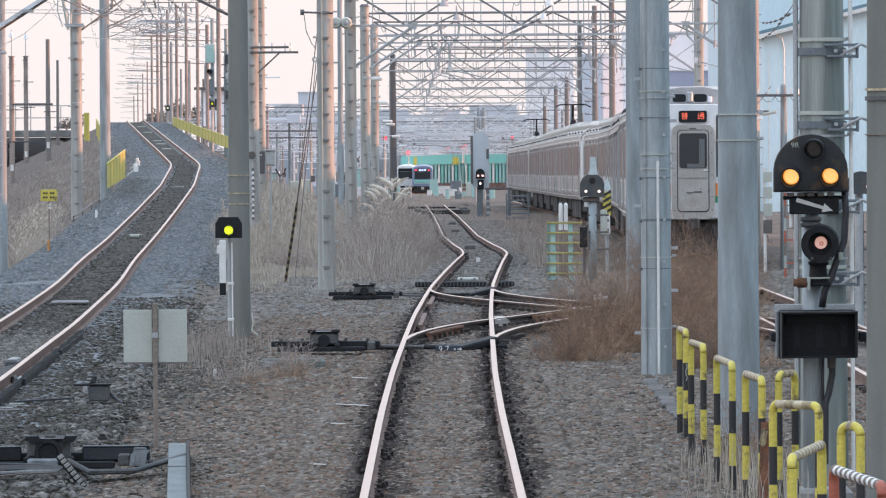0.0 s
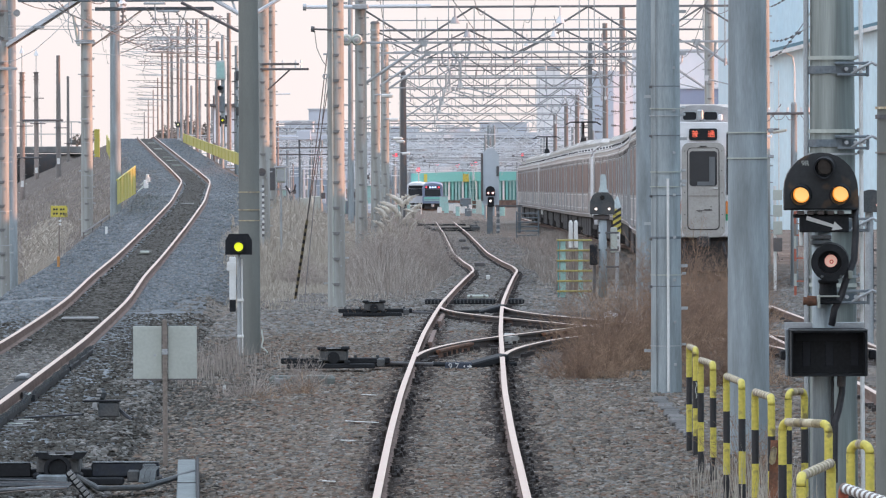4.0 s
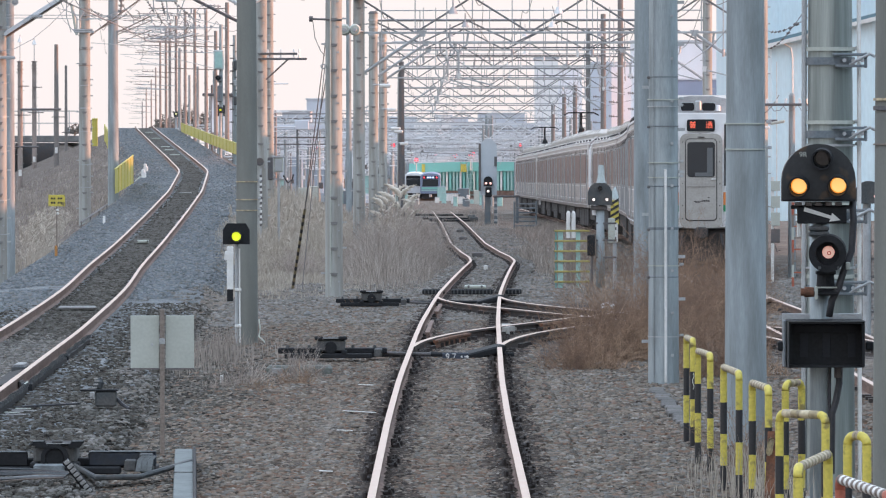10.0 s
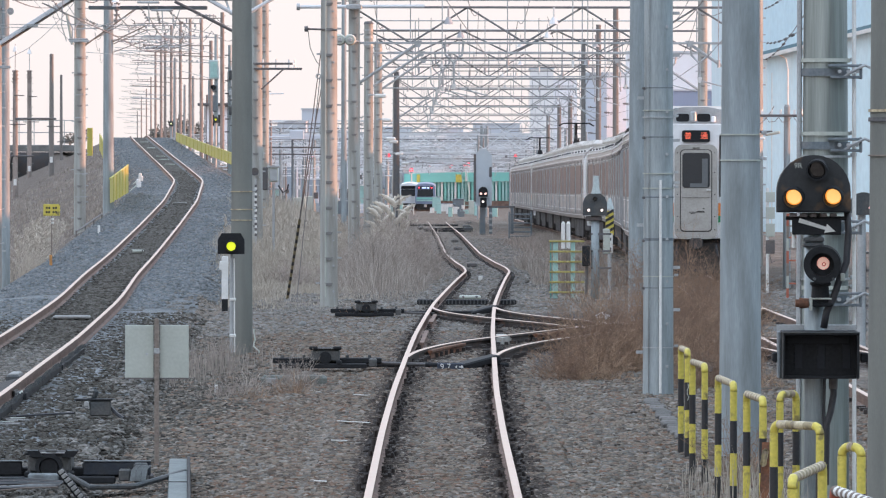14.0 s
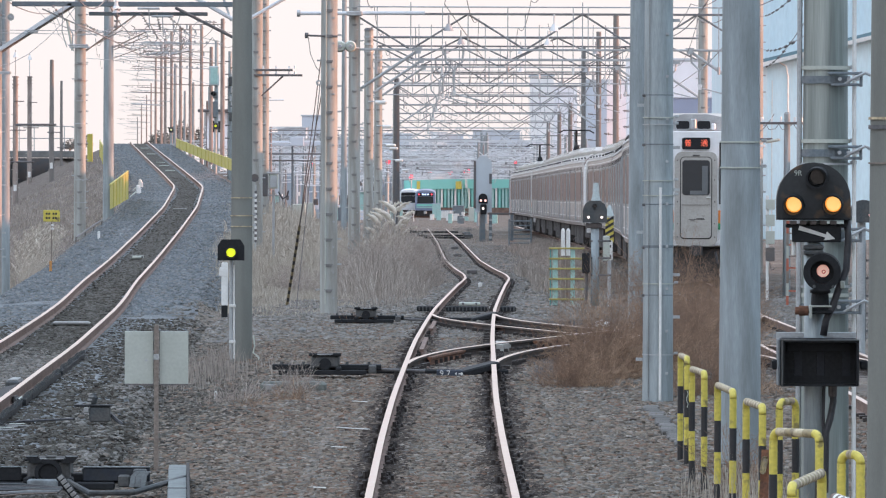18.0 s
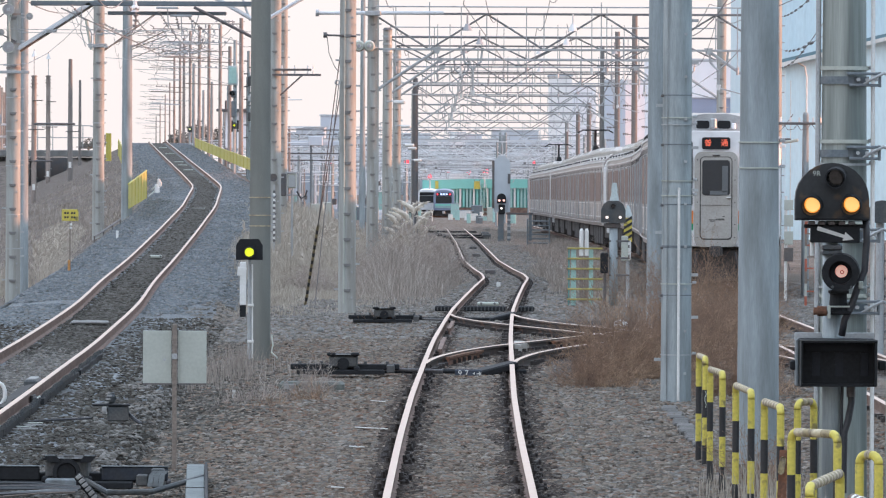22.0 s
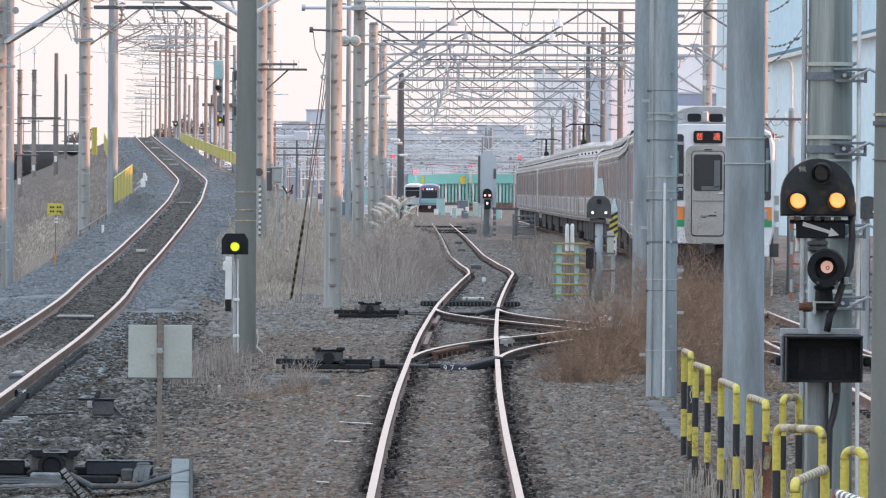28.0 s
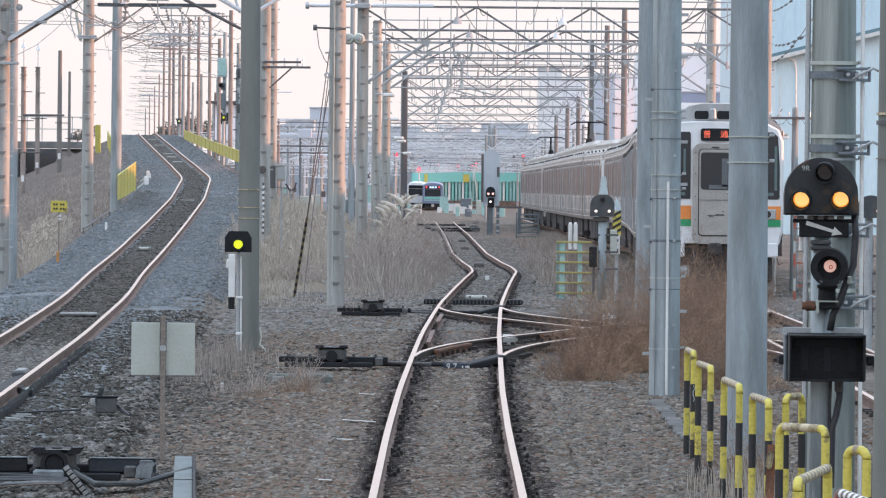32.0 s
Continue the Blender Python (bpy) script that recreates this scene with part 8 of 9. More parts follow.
part("rail", Geo().tube([(-10.5, 205, ground_z(-10.5, 205) + 0.2), (-10.75, 226, ground_z(-10.75, 226) + 0.2)], 0.03), M_DARKSTEEL, hr)
for y in (205, 212, 219, 226):
    x = -10.5 - (y - 205) * 0.012
    part("post", Geo().cyl((x, y, ground_z(x, y) - 0.1), (x, y, ground_z(x, y) + 0.19), 0.02, n=6), M_DARKSTEEL, hr)

# viaduct and railing far on the left; a dark box paints the underpass shade
vw = thing("viaduct_wall", "dark road viaduct with a light railing far on the left", "viaduct", at=pose(-27.2, 470.0, 0))
part("deck", Geo().box((-3.0, 0, 3.15), (12.0, 3, 0.45), ch=0.05), M_DULL, vw)
part("underpass_shade", Geo().box((0.3, 4.0, 1.2), (3.4, 1, 3.4)), M_DARKSTEEL, vw)
part("abutment", Geo().box((-2.4, 1.6, 1.0), (2.0, 4.0, 3.8)), M_DULL, vw)
part("abutment", Geo().box((2.9, 1.6, 1.0), (1.8, 4.0, 3.8)), M_DULL, vw)
for x0, x1 in ((-52.0, -28.2), (-25.6, -19.0)):
    eb = part("earth_slope", Geo().loft([[Vector((x0 + (x1 - x0) * k / 12, 436, -2.2 + 0.2 * math.sin(k))) for k in range(13)], [Vector((x0 + (x1 - x0) * k / 12, 455, 0.9 + 0.3 * math.sin(k * 1.7))) for k in range(13)],
                                         [Vector((x0 + (x1 - x0) * k / 12, 469, 2.75 + 0.12 * math.sin(k * 2.1))) for k in range(13)], [Vector((x0 + (x1 - x0) * k / 12, 480, 2.8)) for k in range(13)]], closed=False), M_GROUND, smooth=True)
    tagged(eb, "brown earth slope below the road viaduct", "embankment", kind="structure")
for k in range(12):
    part("rail_post", Geo().box((-8.6 + 1.0 * k, -1.3, 4.2), (0.06, 0.06, 1.7)), M_STEEL, vw)
for z in (5.0, 4.2):
    part("rail", Geo().box((-3.0, -1.3, z), (12.0, 0.05, 0.06)), M_STEEL, vw)
hut = thing("relay_hut", "small pale trackside hut with a flat roof", "hut", at=pose(-17.0, 560.0, 3.9))
part("wall", Geo().box((0, 0, 1.3), (2.6, 2.5, 2.9), ch=0.04), M_LILAC, hut)
part("roof", Geo().box((-0.3, -0.2, 2.85), (3.4, 3.2, 0.22), ch=0.03), M_DARKSTEEL, hut)
part("window", Geo().box((-0.6, -1.26, 1.6), (0.9, 0.06, 0.9)), M_GLASS, hut)
part("window_frame", Geo().box((-0.6, -1.29, 1.6), (0.06, 0.04, 0.9)), M_WHITE, hut)

# ---- buildings ----


M_ROOFTEAL = mat("grey_teal_roof_edge", (0.13, 0.22, 0.26), 0.6, vary=0.08, scale=0.5)


def shed(x0, x1, y0, y1, h, z0, label, ribs=True, name="blue_shed", wall=None, rise=0.0):
    b = thing(name, label, "building", at=pose((x0 + x1) / 2, (y0 + y1) / 2, z0))
    w, d = x1 - x0, y1 - y0
    part("wall", Geo().plate([(-w / 2, 0), (w / 2, 0), (w / 2, h + rise), (-w / 2, h)], -d / 2, d / 2), wall or M_BLUEWALL, b)
    part("roof", Geo().plate([(-w / 2 - 0.5, h + 0.02), (w / 2 + 0.5, h + rise + 0.02), (w / 2 + 0.5, h + rise + 0.28), (-w / 2 - 0.5, h + 0.28)], -d / 2 - 0.5, d / 2 + 0.3), M_ROOFTEAL, b)
    part("fascia", Geo().plate([(-w / 2 - 0.5, h - 0.12), (w / 2 + 0.5, h + rise - 0.12), (w / 2 + 0.5, h + rise + 0.10), (-w / 2 - 0.5, h + 0.10)], -d / 2 - 0.6, -d / 2 - 0.5), M_WHITE, b)
    if ribs:
        n = int(w / 0.75)
        for i in range(n):
            x = -w / 2 + 0.3 + i * 0.75
            part("wall_rib", Geo().box((x, -d / 2 - 0.03, h / 2), (0.07, 0.06, h - 0.3)), wall or M_BLUEWALL, b)
    return b


s1 = shed(17.7, 27.0, 380.0, 410.0, 9.4, fall(380) - 0.2, "pale blue-white sheet-metal shed with a sloping eave", rise=2.6, wall=M_PALESHED)
part("downpipe", Geo().tube([(-4.0, -15.15, 9.55), (-3.65, -15.2, 9.35), (-3.55, -15.2, 8.8), (-3.55, -15.2, 0.2)], 0.045), M_WHITE, s1)
part("downpipe", Geo().cyl((-4.4, -15.15, 0.2), (-4.4, -15.15, 8.6), 0.03, n=8), M_WHITE, s1)
s2b = shed(18.2, 40.0, 420.0, 470.0, 20.0, fall(420) - 0.2, "tall light blue sheet-metal hall behind a lower shed")
# unseen long hall, added to keep the evening sun off the nearer track
s3b = shed(22.0, 48.0, 20.0, 124.0, 15.0, -0.2, "long light blue sheet-metal hall along the yard")
# unseen low wall, added to shade the branch rails and mast feet
bw = thing("boundary_wall", "plain low grey boundary wall along the yard", "wall", kind="structure", at=pose(14.0, 162.0, fall(165) - 0.3))
part("wall", Geo().box((0, 0, 1.75), (0.25, 98.0, 3.9), ch=0.03), M_DULL, bw)
pu = pole(8.1, 164.0, 0.19, 4.34, "round", "slim service pole with a crossarm before the blue shed", z=fall(164) - 0.3)
a = part("crossarm", Geo().box((-0.14, -0.12, 4.13), (1.0, 0.06, 0.06), ch=0.008), M_DARKSTEEL, pu)
for x in (-0.58, -0.36, -0.15, 0.17, 0.33):
    part("insulator", Geo().cyl((x, -0.12, 4.16), (x, -0.12, 4.27), 0.03, 0.025, 8), M_PORCELAIN, a)
for x in (-0.5, -0.2, 0.15):
    part("drop_cable", Geo().tube([(x, -0.14, 4.10), (x + 0.08, -0.14, 3.98), (x + 0.22, -0.14, 4.0), (x + 0.3, -0.14, 4.1)], 0.008, 5), M_WIRE, a)
sl = part("street_light", Geo().box((-0.34, -0.15, 3.72), (0.34, 0.10, 0.07), m=pose(0, 0, 0, 0, -10, 0).to_3x3(), ch=0.02), M_BOARD, pu, "pale street-light head")
part("light_arm", Geo().box((-0.52, -0.12, 3.76), (0.36, 0.05, 0.05), ch=0.008), M_DARKSTEEL, sl)
wire("service wire to the shed", [(7.8, 164, 3.75), (8.6, 200, 3.6), (16, 380, 7.0)], 0.01, 0.3)


def far_building(x, y, w, top, label, wall):
    """A far block: middle, distance, width and height of its roof."""
    z0 = fall(min(y, 1590)) - 0.5
    b = thing("far_building", label, "building", "far buildings", at=pose(x, y, z0))
    h = top - z0
    part("wall", Geo().box((0, 10, h / 2), (w, 20, h)), wall, b)
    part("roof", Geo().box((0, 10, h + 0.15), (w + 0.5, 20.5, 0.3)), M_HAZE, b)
    return b


M_BLUEHALL = mat("faded_blue_hall", (0.28, 0.33, 0.44), 0.7, vary=0.06, scale=0.2)
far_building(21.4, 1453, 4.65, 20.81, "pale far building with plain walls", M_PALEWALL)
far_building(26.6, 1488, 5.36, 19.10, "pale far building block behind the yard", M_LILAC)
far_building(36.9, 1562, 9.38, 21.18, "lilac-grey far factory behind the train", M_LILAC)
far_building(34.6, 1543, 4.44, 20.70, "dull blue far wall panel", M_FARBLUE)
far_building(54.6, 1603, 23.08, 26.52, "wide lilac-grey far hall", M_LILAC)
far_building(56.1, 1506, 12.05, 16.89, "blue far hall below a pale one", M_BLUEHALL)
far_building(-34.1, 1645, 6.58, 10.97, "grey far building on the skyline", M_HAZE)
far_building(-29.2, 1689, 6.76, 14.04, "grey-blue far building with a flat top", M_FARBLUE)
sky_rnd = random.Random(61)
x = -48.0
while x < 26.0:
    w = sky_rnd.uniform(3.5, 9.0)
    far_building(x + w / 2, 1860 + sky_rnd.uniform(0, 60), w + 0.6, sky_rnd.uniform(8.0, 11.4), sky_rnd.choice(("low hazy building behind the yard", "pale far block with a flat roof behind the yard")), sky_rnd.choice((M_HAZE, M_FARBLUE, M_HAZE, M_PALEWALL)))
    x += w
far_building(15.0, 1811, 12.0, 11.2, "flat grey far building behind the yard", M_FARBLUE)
# teal footbridge and platform fence at the end of the yard
tb = thing("teal_bridge", "teal steel walkway and fence at the far end of the yard", "bridge", at=pose(0, 1080.0, -5.2))
part("parapet", Geo().plate([(-5.2, 3.9), (4.2, 4.1), (4.2, 5.6), (-5.2, 5.3)], 0, 0.6), M_TEAL, tb)
part("parapet", Geo().plate([(4.4, 4.1), (11.5, 4.2), (11.5, 5.6), (4.4, 5.5)], 0, 0.6), M_TEAL, tb)
for k in range(26):
    part("fence_column", Geo().box((-2.0 + 0.52 * k, 0.4, 2.7), (0.30, 0.2, 3.0)), (M_PALETEAL, M_WHITE, M_TEAL, M_PALETEAL)[k % 4], tb)
# dark panel put in for the shade behind the columns
part("shade", Geo().box((4.5, 1.4, 2.3), (14, 0.4, 3.6)), M_TEALDARK, tb)
part("footing", Geo().box((4.5, 0.0, 0.6), (14, 0.6, 1.1)), M_RUST, tb)
for x, m in ((-3.0, M_YELLOW), (3.2, M_YELLOW)):
    part("yellow_panel", Geo().box((x, -0.1, 4.6), (1.0 if x > 0 else 0.5, 0.1, 1.2)), m, tb)
for x in (4.1, 4.9):
    part("stair_side", Geo().cyl((x, -0.3, 0.2), (x - 0.5, -0.3, 5.6), 0.08, n=6), M_PALETEAL, tb)
for k in range(8):
    part("stair_tread", Geo().box((4.45 - 0.04 * k, -0.3, 0.5 + 0.62 * k), (0.8, 0.3, 0.08)), M_PALETEAL, tb)
for x, w, h, m in ((-0.2, 1.2, 2.2, M_PALETEAL), (1.4, 2.0, 1.2, M_WHITE), (2.9, 1.6, 1.9, M_BLUEGREY), (-6.4, 1.0, 2.6, M_WHITE)):
    q = thing("yard_cabinet", "pale cabinet standing at the far end of the yard", "cabinet", "yard cabinets", at=pose(x, 1000.0, -5.2))
    part("case", Geo().box((0, 0, h / 2), (w, 1, h), ch=0.06), m, q)
    part("lid", Geo().box((0, 0, h + 0.04), (w + 0.1, 1.1, 0.08)), M_GREYBLUE, q)
for k, (x, w, h) in enumerate(((-22.5, 5, 3.2), (-15.5, 4, 4.6), (-9.5, 3, 3.6), (-18.5, 3, 6.2))):
    q = thing("yard_hut", "blue-grey hut between the far tracks", "hut", "yard huts", at=pose(x, 900.0 + 12 * k, -4.7))
    part("wall", Geo().box((0, 0, h / 2), (w, 3, h), ch=0.05), M_GREYBLUE if k % 2 else M_PALETEAL, q)
    part("roof", Geo().box((0, 0, h + 0.1), (w + 0.4, 3.4, 0.2)), M_PALEWALL, q)
# crossing tracks, low fences and gear where the yard widens
for x, y, w in ((0.42, 372.0, 2.2), (0.2, 392.0, 2.6), (-0.05, 430.0, 3.6)):
    q = thing("switch_gear", "low dark switch gear across the far points", "switch rods", "far switch gear", at=pose(x, y, fall(y)))
    part("beam", Geo().box((0, 0, -0.07), (w, 0.3, 0.10), ch=0.02), M_BLACK, q)
    part("motor", Geo().box((w / 2 + 0.1, 0, 0.0), (0.45, 0.6, 0.26), ch=0.04), M_CASEDARK, q)
    part("motor", Geo().box((-w / 2 + 0.1, 0.2, -0.02), (0.35, 0.5, 0.2), ch=0.04), M_CASEDARK, q)
lf = thing("low_white_fence", "low white pipe fence across the far yard", "fence", at=pose(-6.0, 760.0, fall(760) - 0.2))
for z in (0.55, 1.0):
    part("rail", Geo().cyl((-2.6, 0, z), (3.4, 0, z), 0.05, n=6), M_WHITE, lf)
for k in range(7):
    part("post", Geo().cyl((-2.6 + k, 0, 0), (-2.6 + k, 0, 1.05), 0.05, n=6), M_WHITE, lf)
gear = random.Random(83)
for k in range(20):
    yy = gear.uniform(620, 930)
    xx = gear.uniform(-0.009, 0.0085) * yy
    hh = gear.uniform(0.4, 1.3)
    q = thing("trackside_box", gear.choice(("pale teal equipment box among the far tracks", "dark equipment box among the far tracks", "white equipment box among the far tracks")), "equipment box", "far yard boxes", at=pose(xx, yy, fall(yy) - 0.2))
    tone = {"p": M_PALETEAL, "d": M_BLUEGREY, "w": M_WHITE}[q["label"][0]]
    part("case", Geo().box((0, 0, hh / 2), (gear.uniform(0.3, 0.9), 0.5, hh), ch=0.04), tone, q)
    part("lid", Geo().box((0, 0, hh + 0.03), (0.5, 0.56, 0.05), ch=0.01), M_STEEL, q)
# white lamps hung on the row of masts
for i, (yy, x, z) in enumerate(((252.0, -2.05, 4.75), (292.0, -2.1, 4.1), (334.0, -2.1, 3.3), (372.0, -2.05, 2.75), (430.0, -2.0, 2.2), (300.0, -2.0, 3.35))):
    q = thing("mast_lamp", "white yard lamp hung on a steel mast", "lamp", "mast lamps", at=pose(x, yy - 0.3, z))
    part("shade", Geo().box((0, 0, 0), (0.42, 0.30, 0.14), ch=0.04), M_WHITE, q)
    part("arm", Geo().cyl((-0.45, 0, 0.03), (0.0, 0, 0.06), 0.025, n=6), M_STEEL, q)

# ---- dry plants ----


def blades(name, label, category, spots, material, tall, wide, seed, lean=0.35):
    """Dry stalks: thin bent strips, in one object."""
    rnd = random.Random(seed)
    v, f = [], []
    for (x, y, k) in spots:
        z = ground_z(x, y) - 0.03
        h = tall * k * rnd.uniform(0.55, 1.1)
        a = rnd.uniform(0, 2 * math.pi)
        lx, ly = math.cos(a) * h * lean * rnd.random(), math.sin(a) * h * lean * rnd.random()
        w = wide * rnd.uniform(0.6, 1.3) / 2
        b = rnd.uniform(-0.6, 0.6)
        cx, cy = math.cos(b) * w, math.sin(b) * w
        o = len(v)
        v += [(x - cx, y - cy, z), (x + cx, y + cy, z), (x + lx * 0.35 + cx * 0.8, y + ly * 0.35, z + h * 0.6), (x + lx * 0.35 - cx * 0.8, y + ly * 0.35, z + h * 0.6), (x + lx, y + ly, z + h)]
        f += [(o, o + 1, o + 2, o + 3), (o + 3, o + 2, o + 4)]
    me = bpy.data.meshes.new(name)
    me.from_pydata(v, [], f)
    ob = part(name, me, material)
    tagged(ob, label, category, kind="stuff")
    return ob


def patch(n, x, y, rx, ry, seed, clump=0.35):
    """Spots round (x, y), thinning out from the middle and thicker in clumps; each with a height factor."""
    rnd = random.Random(seed)
    out = []
    while len(out) < n:
        u, w = rnd.gauss(0, 0.5), rnd.gauss(0, 0.5)
        q = u * u + w * w
        if q > 1.2:
            continue
        px, py = x + u * rx, y + w * ry
        d = noise.noise((px * 0.9, py * 0.13, seed)) * 0.5 + 0.5
        if rnd.random() > (d - 0.5 + clump) * 2.2:
            continue
        if min(abs(px - main_x(py)), abs(px - right_x(py)), abs(px - left_x(py))) < 1.15:
            continue
        out.append((px, py, max(0.15, 1.0 - 0.75 * q) * (0.55 + 0.8 * d)))
    return out


ring = thing("hose_loop", "white hose looped upright between the branch rails", "hose", at=pose(-5.06, 78.0, -0.13))
part("loop", Geo().tube([(0.085 * math.sin(2 * math.pi * k / 20), 0.02 * k / 20, 0.12 - 0.125 * math.cos(2 * math.pi * k / 20)) for k in range(21)], 0.022, 8), M_WHITE, ring, smooth=True)
part("tail", Geo().tube([(0.0, 0.0, 0.0), (-0.15, 0.1, 0.0), (-0.4, 0.3, -0.01)], 0.022, 8), M_WHITE, ring)
blades("dry_grass", "tall pale dry grass between the tracks", "dry grass", patch(17000, -4.0, 203, 2.2, 42, 3) + patch(7000, -4.5, 270, 3.2, 60, 4), M_DRY, 1.0, 0.014, 11, 0.6)
blades("dry_weeds", "brown dry weeds beside the main track", "dry grass", patch(7000, -1.25, 176, 1.5, 32, 6) + patch(4000, -1.4, 240, 1.5, 55, 7), M_DRYBROWN, 1.1, 0.010, 12, 0.7)
blades("short_grass", "short dry tufts in the gravel", "dry grass", patch(4200, -3.4, 152, 2.2, 22, 8, 0.2) + patch(1500, 3.1, 180, 1.0, 60, 14, 0.2), M_DRY, 0.22, 0.012, 13, 0.7)
blades("stiff_stalks", "stiff grey-brown stalks round the foot of the pole", "dry grass", patch(380, -2.95, 91, 1.1, 5, 15, 0.25), M_DRYBROWN, 0.60, 0.007, 16, 0.35)
blades("stalks_by_fence", "thin pale stalks at the hoop barriers", "dry grass", patch(420, 2.4, 52, 0.6, 9, 17, 0.3), M_DRY, 0.62, 0.006, 18, 0.35)
blades("bank_grass", "dry grass on the bank of the branch line", "dry grass", patch(9000, -14.2, 240, 4.6, 110, 19, 0.15) + patch(8000, -18.8, 340, 6.0, 100, 29, 0.15), M_DRYBROWN, 0.28, 0.02, 20, 0.9)
blades("bank_reeds", "pale reeds at the foot of the bank", "dry grass", patch(900, -10.7, 165, 0.9, 26, 21, 0.2), M_DRY, 0.8, 0.014, 22, 0.6)
def plumes(label, spots, seed, tall):
    """Reed heads: a thin bent stem, the upper third feathered with fine drooping strips."""
    rnd = random.Random(seed)
    v, f = [], []

    def strip(a, b, w):
        o = len(v)
        v.extend([(a.x - w, a.y, a.z), (a.x + w, a.y, a.z), (b.x + w * 0.4, b.y, b.z), (b.x - w * 0.4, b.y, b.z)])
        f.append((o, o + 1, o + 2, o + 3))

    for x, y, k in spots:
        h = tall * (0.6 + 0.5 * k) * rnd.uniform(0.7, 1.1)
        p = Vector((x, y, ground_z(x, y) - 0.03))
        d = Vector((rnd.gauss(0.12, 0.14), rnd.gauss(0, 0.1), 1)).normalized()
        q = p + d * h
        strip(p, q, 0.006)
        side = 1 if rnd.random() < 0.7 else -1
        for i in range(16):
            a = p.lerp(q, 0.70 + 0.30 * i / 15)
            e = Vector((side * rnd.uniform(0.0, 0.9) + rnd.gauss(0, 0.25), rnd.gauss(0, 0.3), rnd.uniform(0.1, 0.9))).normalized()
            strip(a, a + e * rnd.uniform(0.05, 0.16), 0.012)
        for i in range(3):
            a = p.lerp(q, rnd.uniform(0.1, 0.6))
            strip(a, a + Vector((rnd.gauss(0, 0.25), rnd.gauss(0, 0.1), rnd.uniform(0.05, 0.3))), 0.008)
    me = bpy.data.meshes.new("reed_plumes")
    me.from_pydata(v, [], f)
    tagged(part("reed_plumes", me, M_PLUME), label, "reeds", kind="stuff")


plumes("pale feathery reed heads at the foot of the bank", patch(120, -9.95, 175, 0.45, 7, 41, 0.4) + patch(110, -10.6, 147, 0.6, 8, 42, 0.4), 43, 1.2)
plumes("pale feathery seed heads above the dry grass between the tracks", patch(170, -3.9, 215, 2.2, 40, 44, 0.3) + patch(50, -1.6, 200, 0.8, 30, 45, 0.3), 46, 1.2)
blades("shoulder_grass", "dry tufts on the shoulder of the branch line", "dry grass", patch(3000, -4.3, 200, 1.6, 60, 23, 0.2), M_DRY, 0.35, 0.016, 24, 0.6)
blades("yard_grass", "dry grass between the far tracks", "dry grass", patch(1300, 3.6, 270, 1.1, 70, 25, 0.15) + patch(1800, 1.6, 420, 2.0, 90, 26, 0.2), M_DRYBROWN, 0.4, 0.016, 27, 0.7)


blades("trackside_weeds", "grey-brown weeds along the yard track below the train", "dry grass", patch(2600, 4.45, 215, 0.75, 55, 71, 0.25) + patch(1500, 4.6, 290, 0.8, 50, 72, 0.3) + patch(900, 2.4, 190, 0.9, 26, 73, 0.2), M_DRYBROWN, 0.62, 0.014, 74, 0.7)


def shrub(x, y, w, h, n, seed, label, depth=1.2, stuff=None, thick=1.0):
    """A leafless dry shrub: many thin forking twigs fanning from the ground."""
    rnd = random.Random(seed)
    stems, twigs = ([], []), ([], [])

    def stick(a, b, r, bag):
        v, f = bag
        d = (b - a)
        u = Vector((1, 0.2, 0)).cross(d).normalized() * r
        q = d.cross(u).normalized() * r
        o = len(v)
        v.extend([tuple(a + u), tuple(a - u * 0.5 + q * 0.87), tuple(a - u * 0.5 - q * 0.87), tuple(b + u * 0.5), tuple(b - u * 0.25 + q * 0.4), tuple(b - u * 0.25 - q * 0.4)])
        f.extend([(o, o + 1, o + 4, o + 3), (o + 1, o + 2, o + 5, o + 4), (o + 2, o, o + 3, o + 5)])

    for _ in range(n):
        bx = rnd.gauss(0, w * 0.26)
        p = Vector((bx, rnd.uniform(-depth, depth) * 0.5, 0))
        hh = h * math.exp(-(bx / (w * 0.5)) ** 2) * rnd.uniform(0.35, 1.05)
        d = Vector((bx * 0.4 / max(h, 0.1) + rnd.gauss(0, 0.42), rnd.gauss(0, 0.4), 1)).normalized()
        r = rnd.choice((0.0035, 0.0045, 0.0065)) * thick
        for k in range(5):
            d = (d + Vector((rnd.gauss(0, 0.30), rnd.gauss(0, 0.25), rnd.gauss(0.03, 0.16)))).normalized()
            q = p + d * hh / 4.4
            stick(p, q, r, stems)
            for _ in range(2 if k else 1):
                e = Vector((rnd.gauss(0, 0.8), rnd.gauss(0, 0.7), rnd.gauss(0.45, 0.5))).normalized()
                a = p.lerp(q, rnd.random())
                b = a + e * hh * rnd.uniform(0.08, 0.24)
                stick(a, b, r * 0.62, twigs)
                if rnd.random() < 0.6:
                    g = (e + Vector((rnd.gauss(0, 0.7), rnd.gauss(0, 0.5), rnd.gauss(0.1, 0.5)))).normalized()
                    stick(a.lerp(b, 0.5), b + g * hh * 0.09, r * 0.45, twigs)
            p, r = q, r * 0.82
    s = thing("dry_shrub", label, "shrub", "dry shrubs", at=pose(x, y, ground_z(x, y) - 0.05))
    for name, (v, f) in (("stem_mass", stems), ("twig_mass", twigs)):
        me = bpy.data.meshes.new(name)
        me.from_pydata(v, [], f)
        part(name, me, stuff or M_TWIG, s)["kind"] = "stuff"
    return s


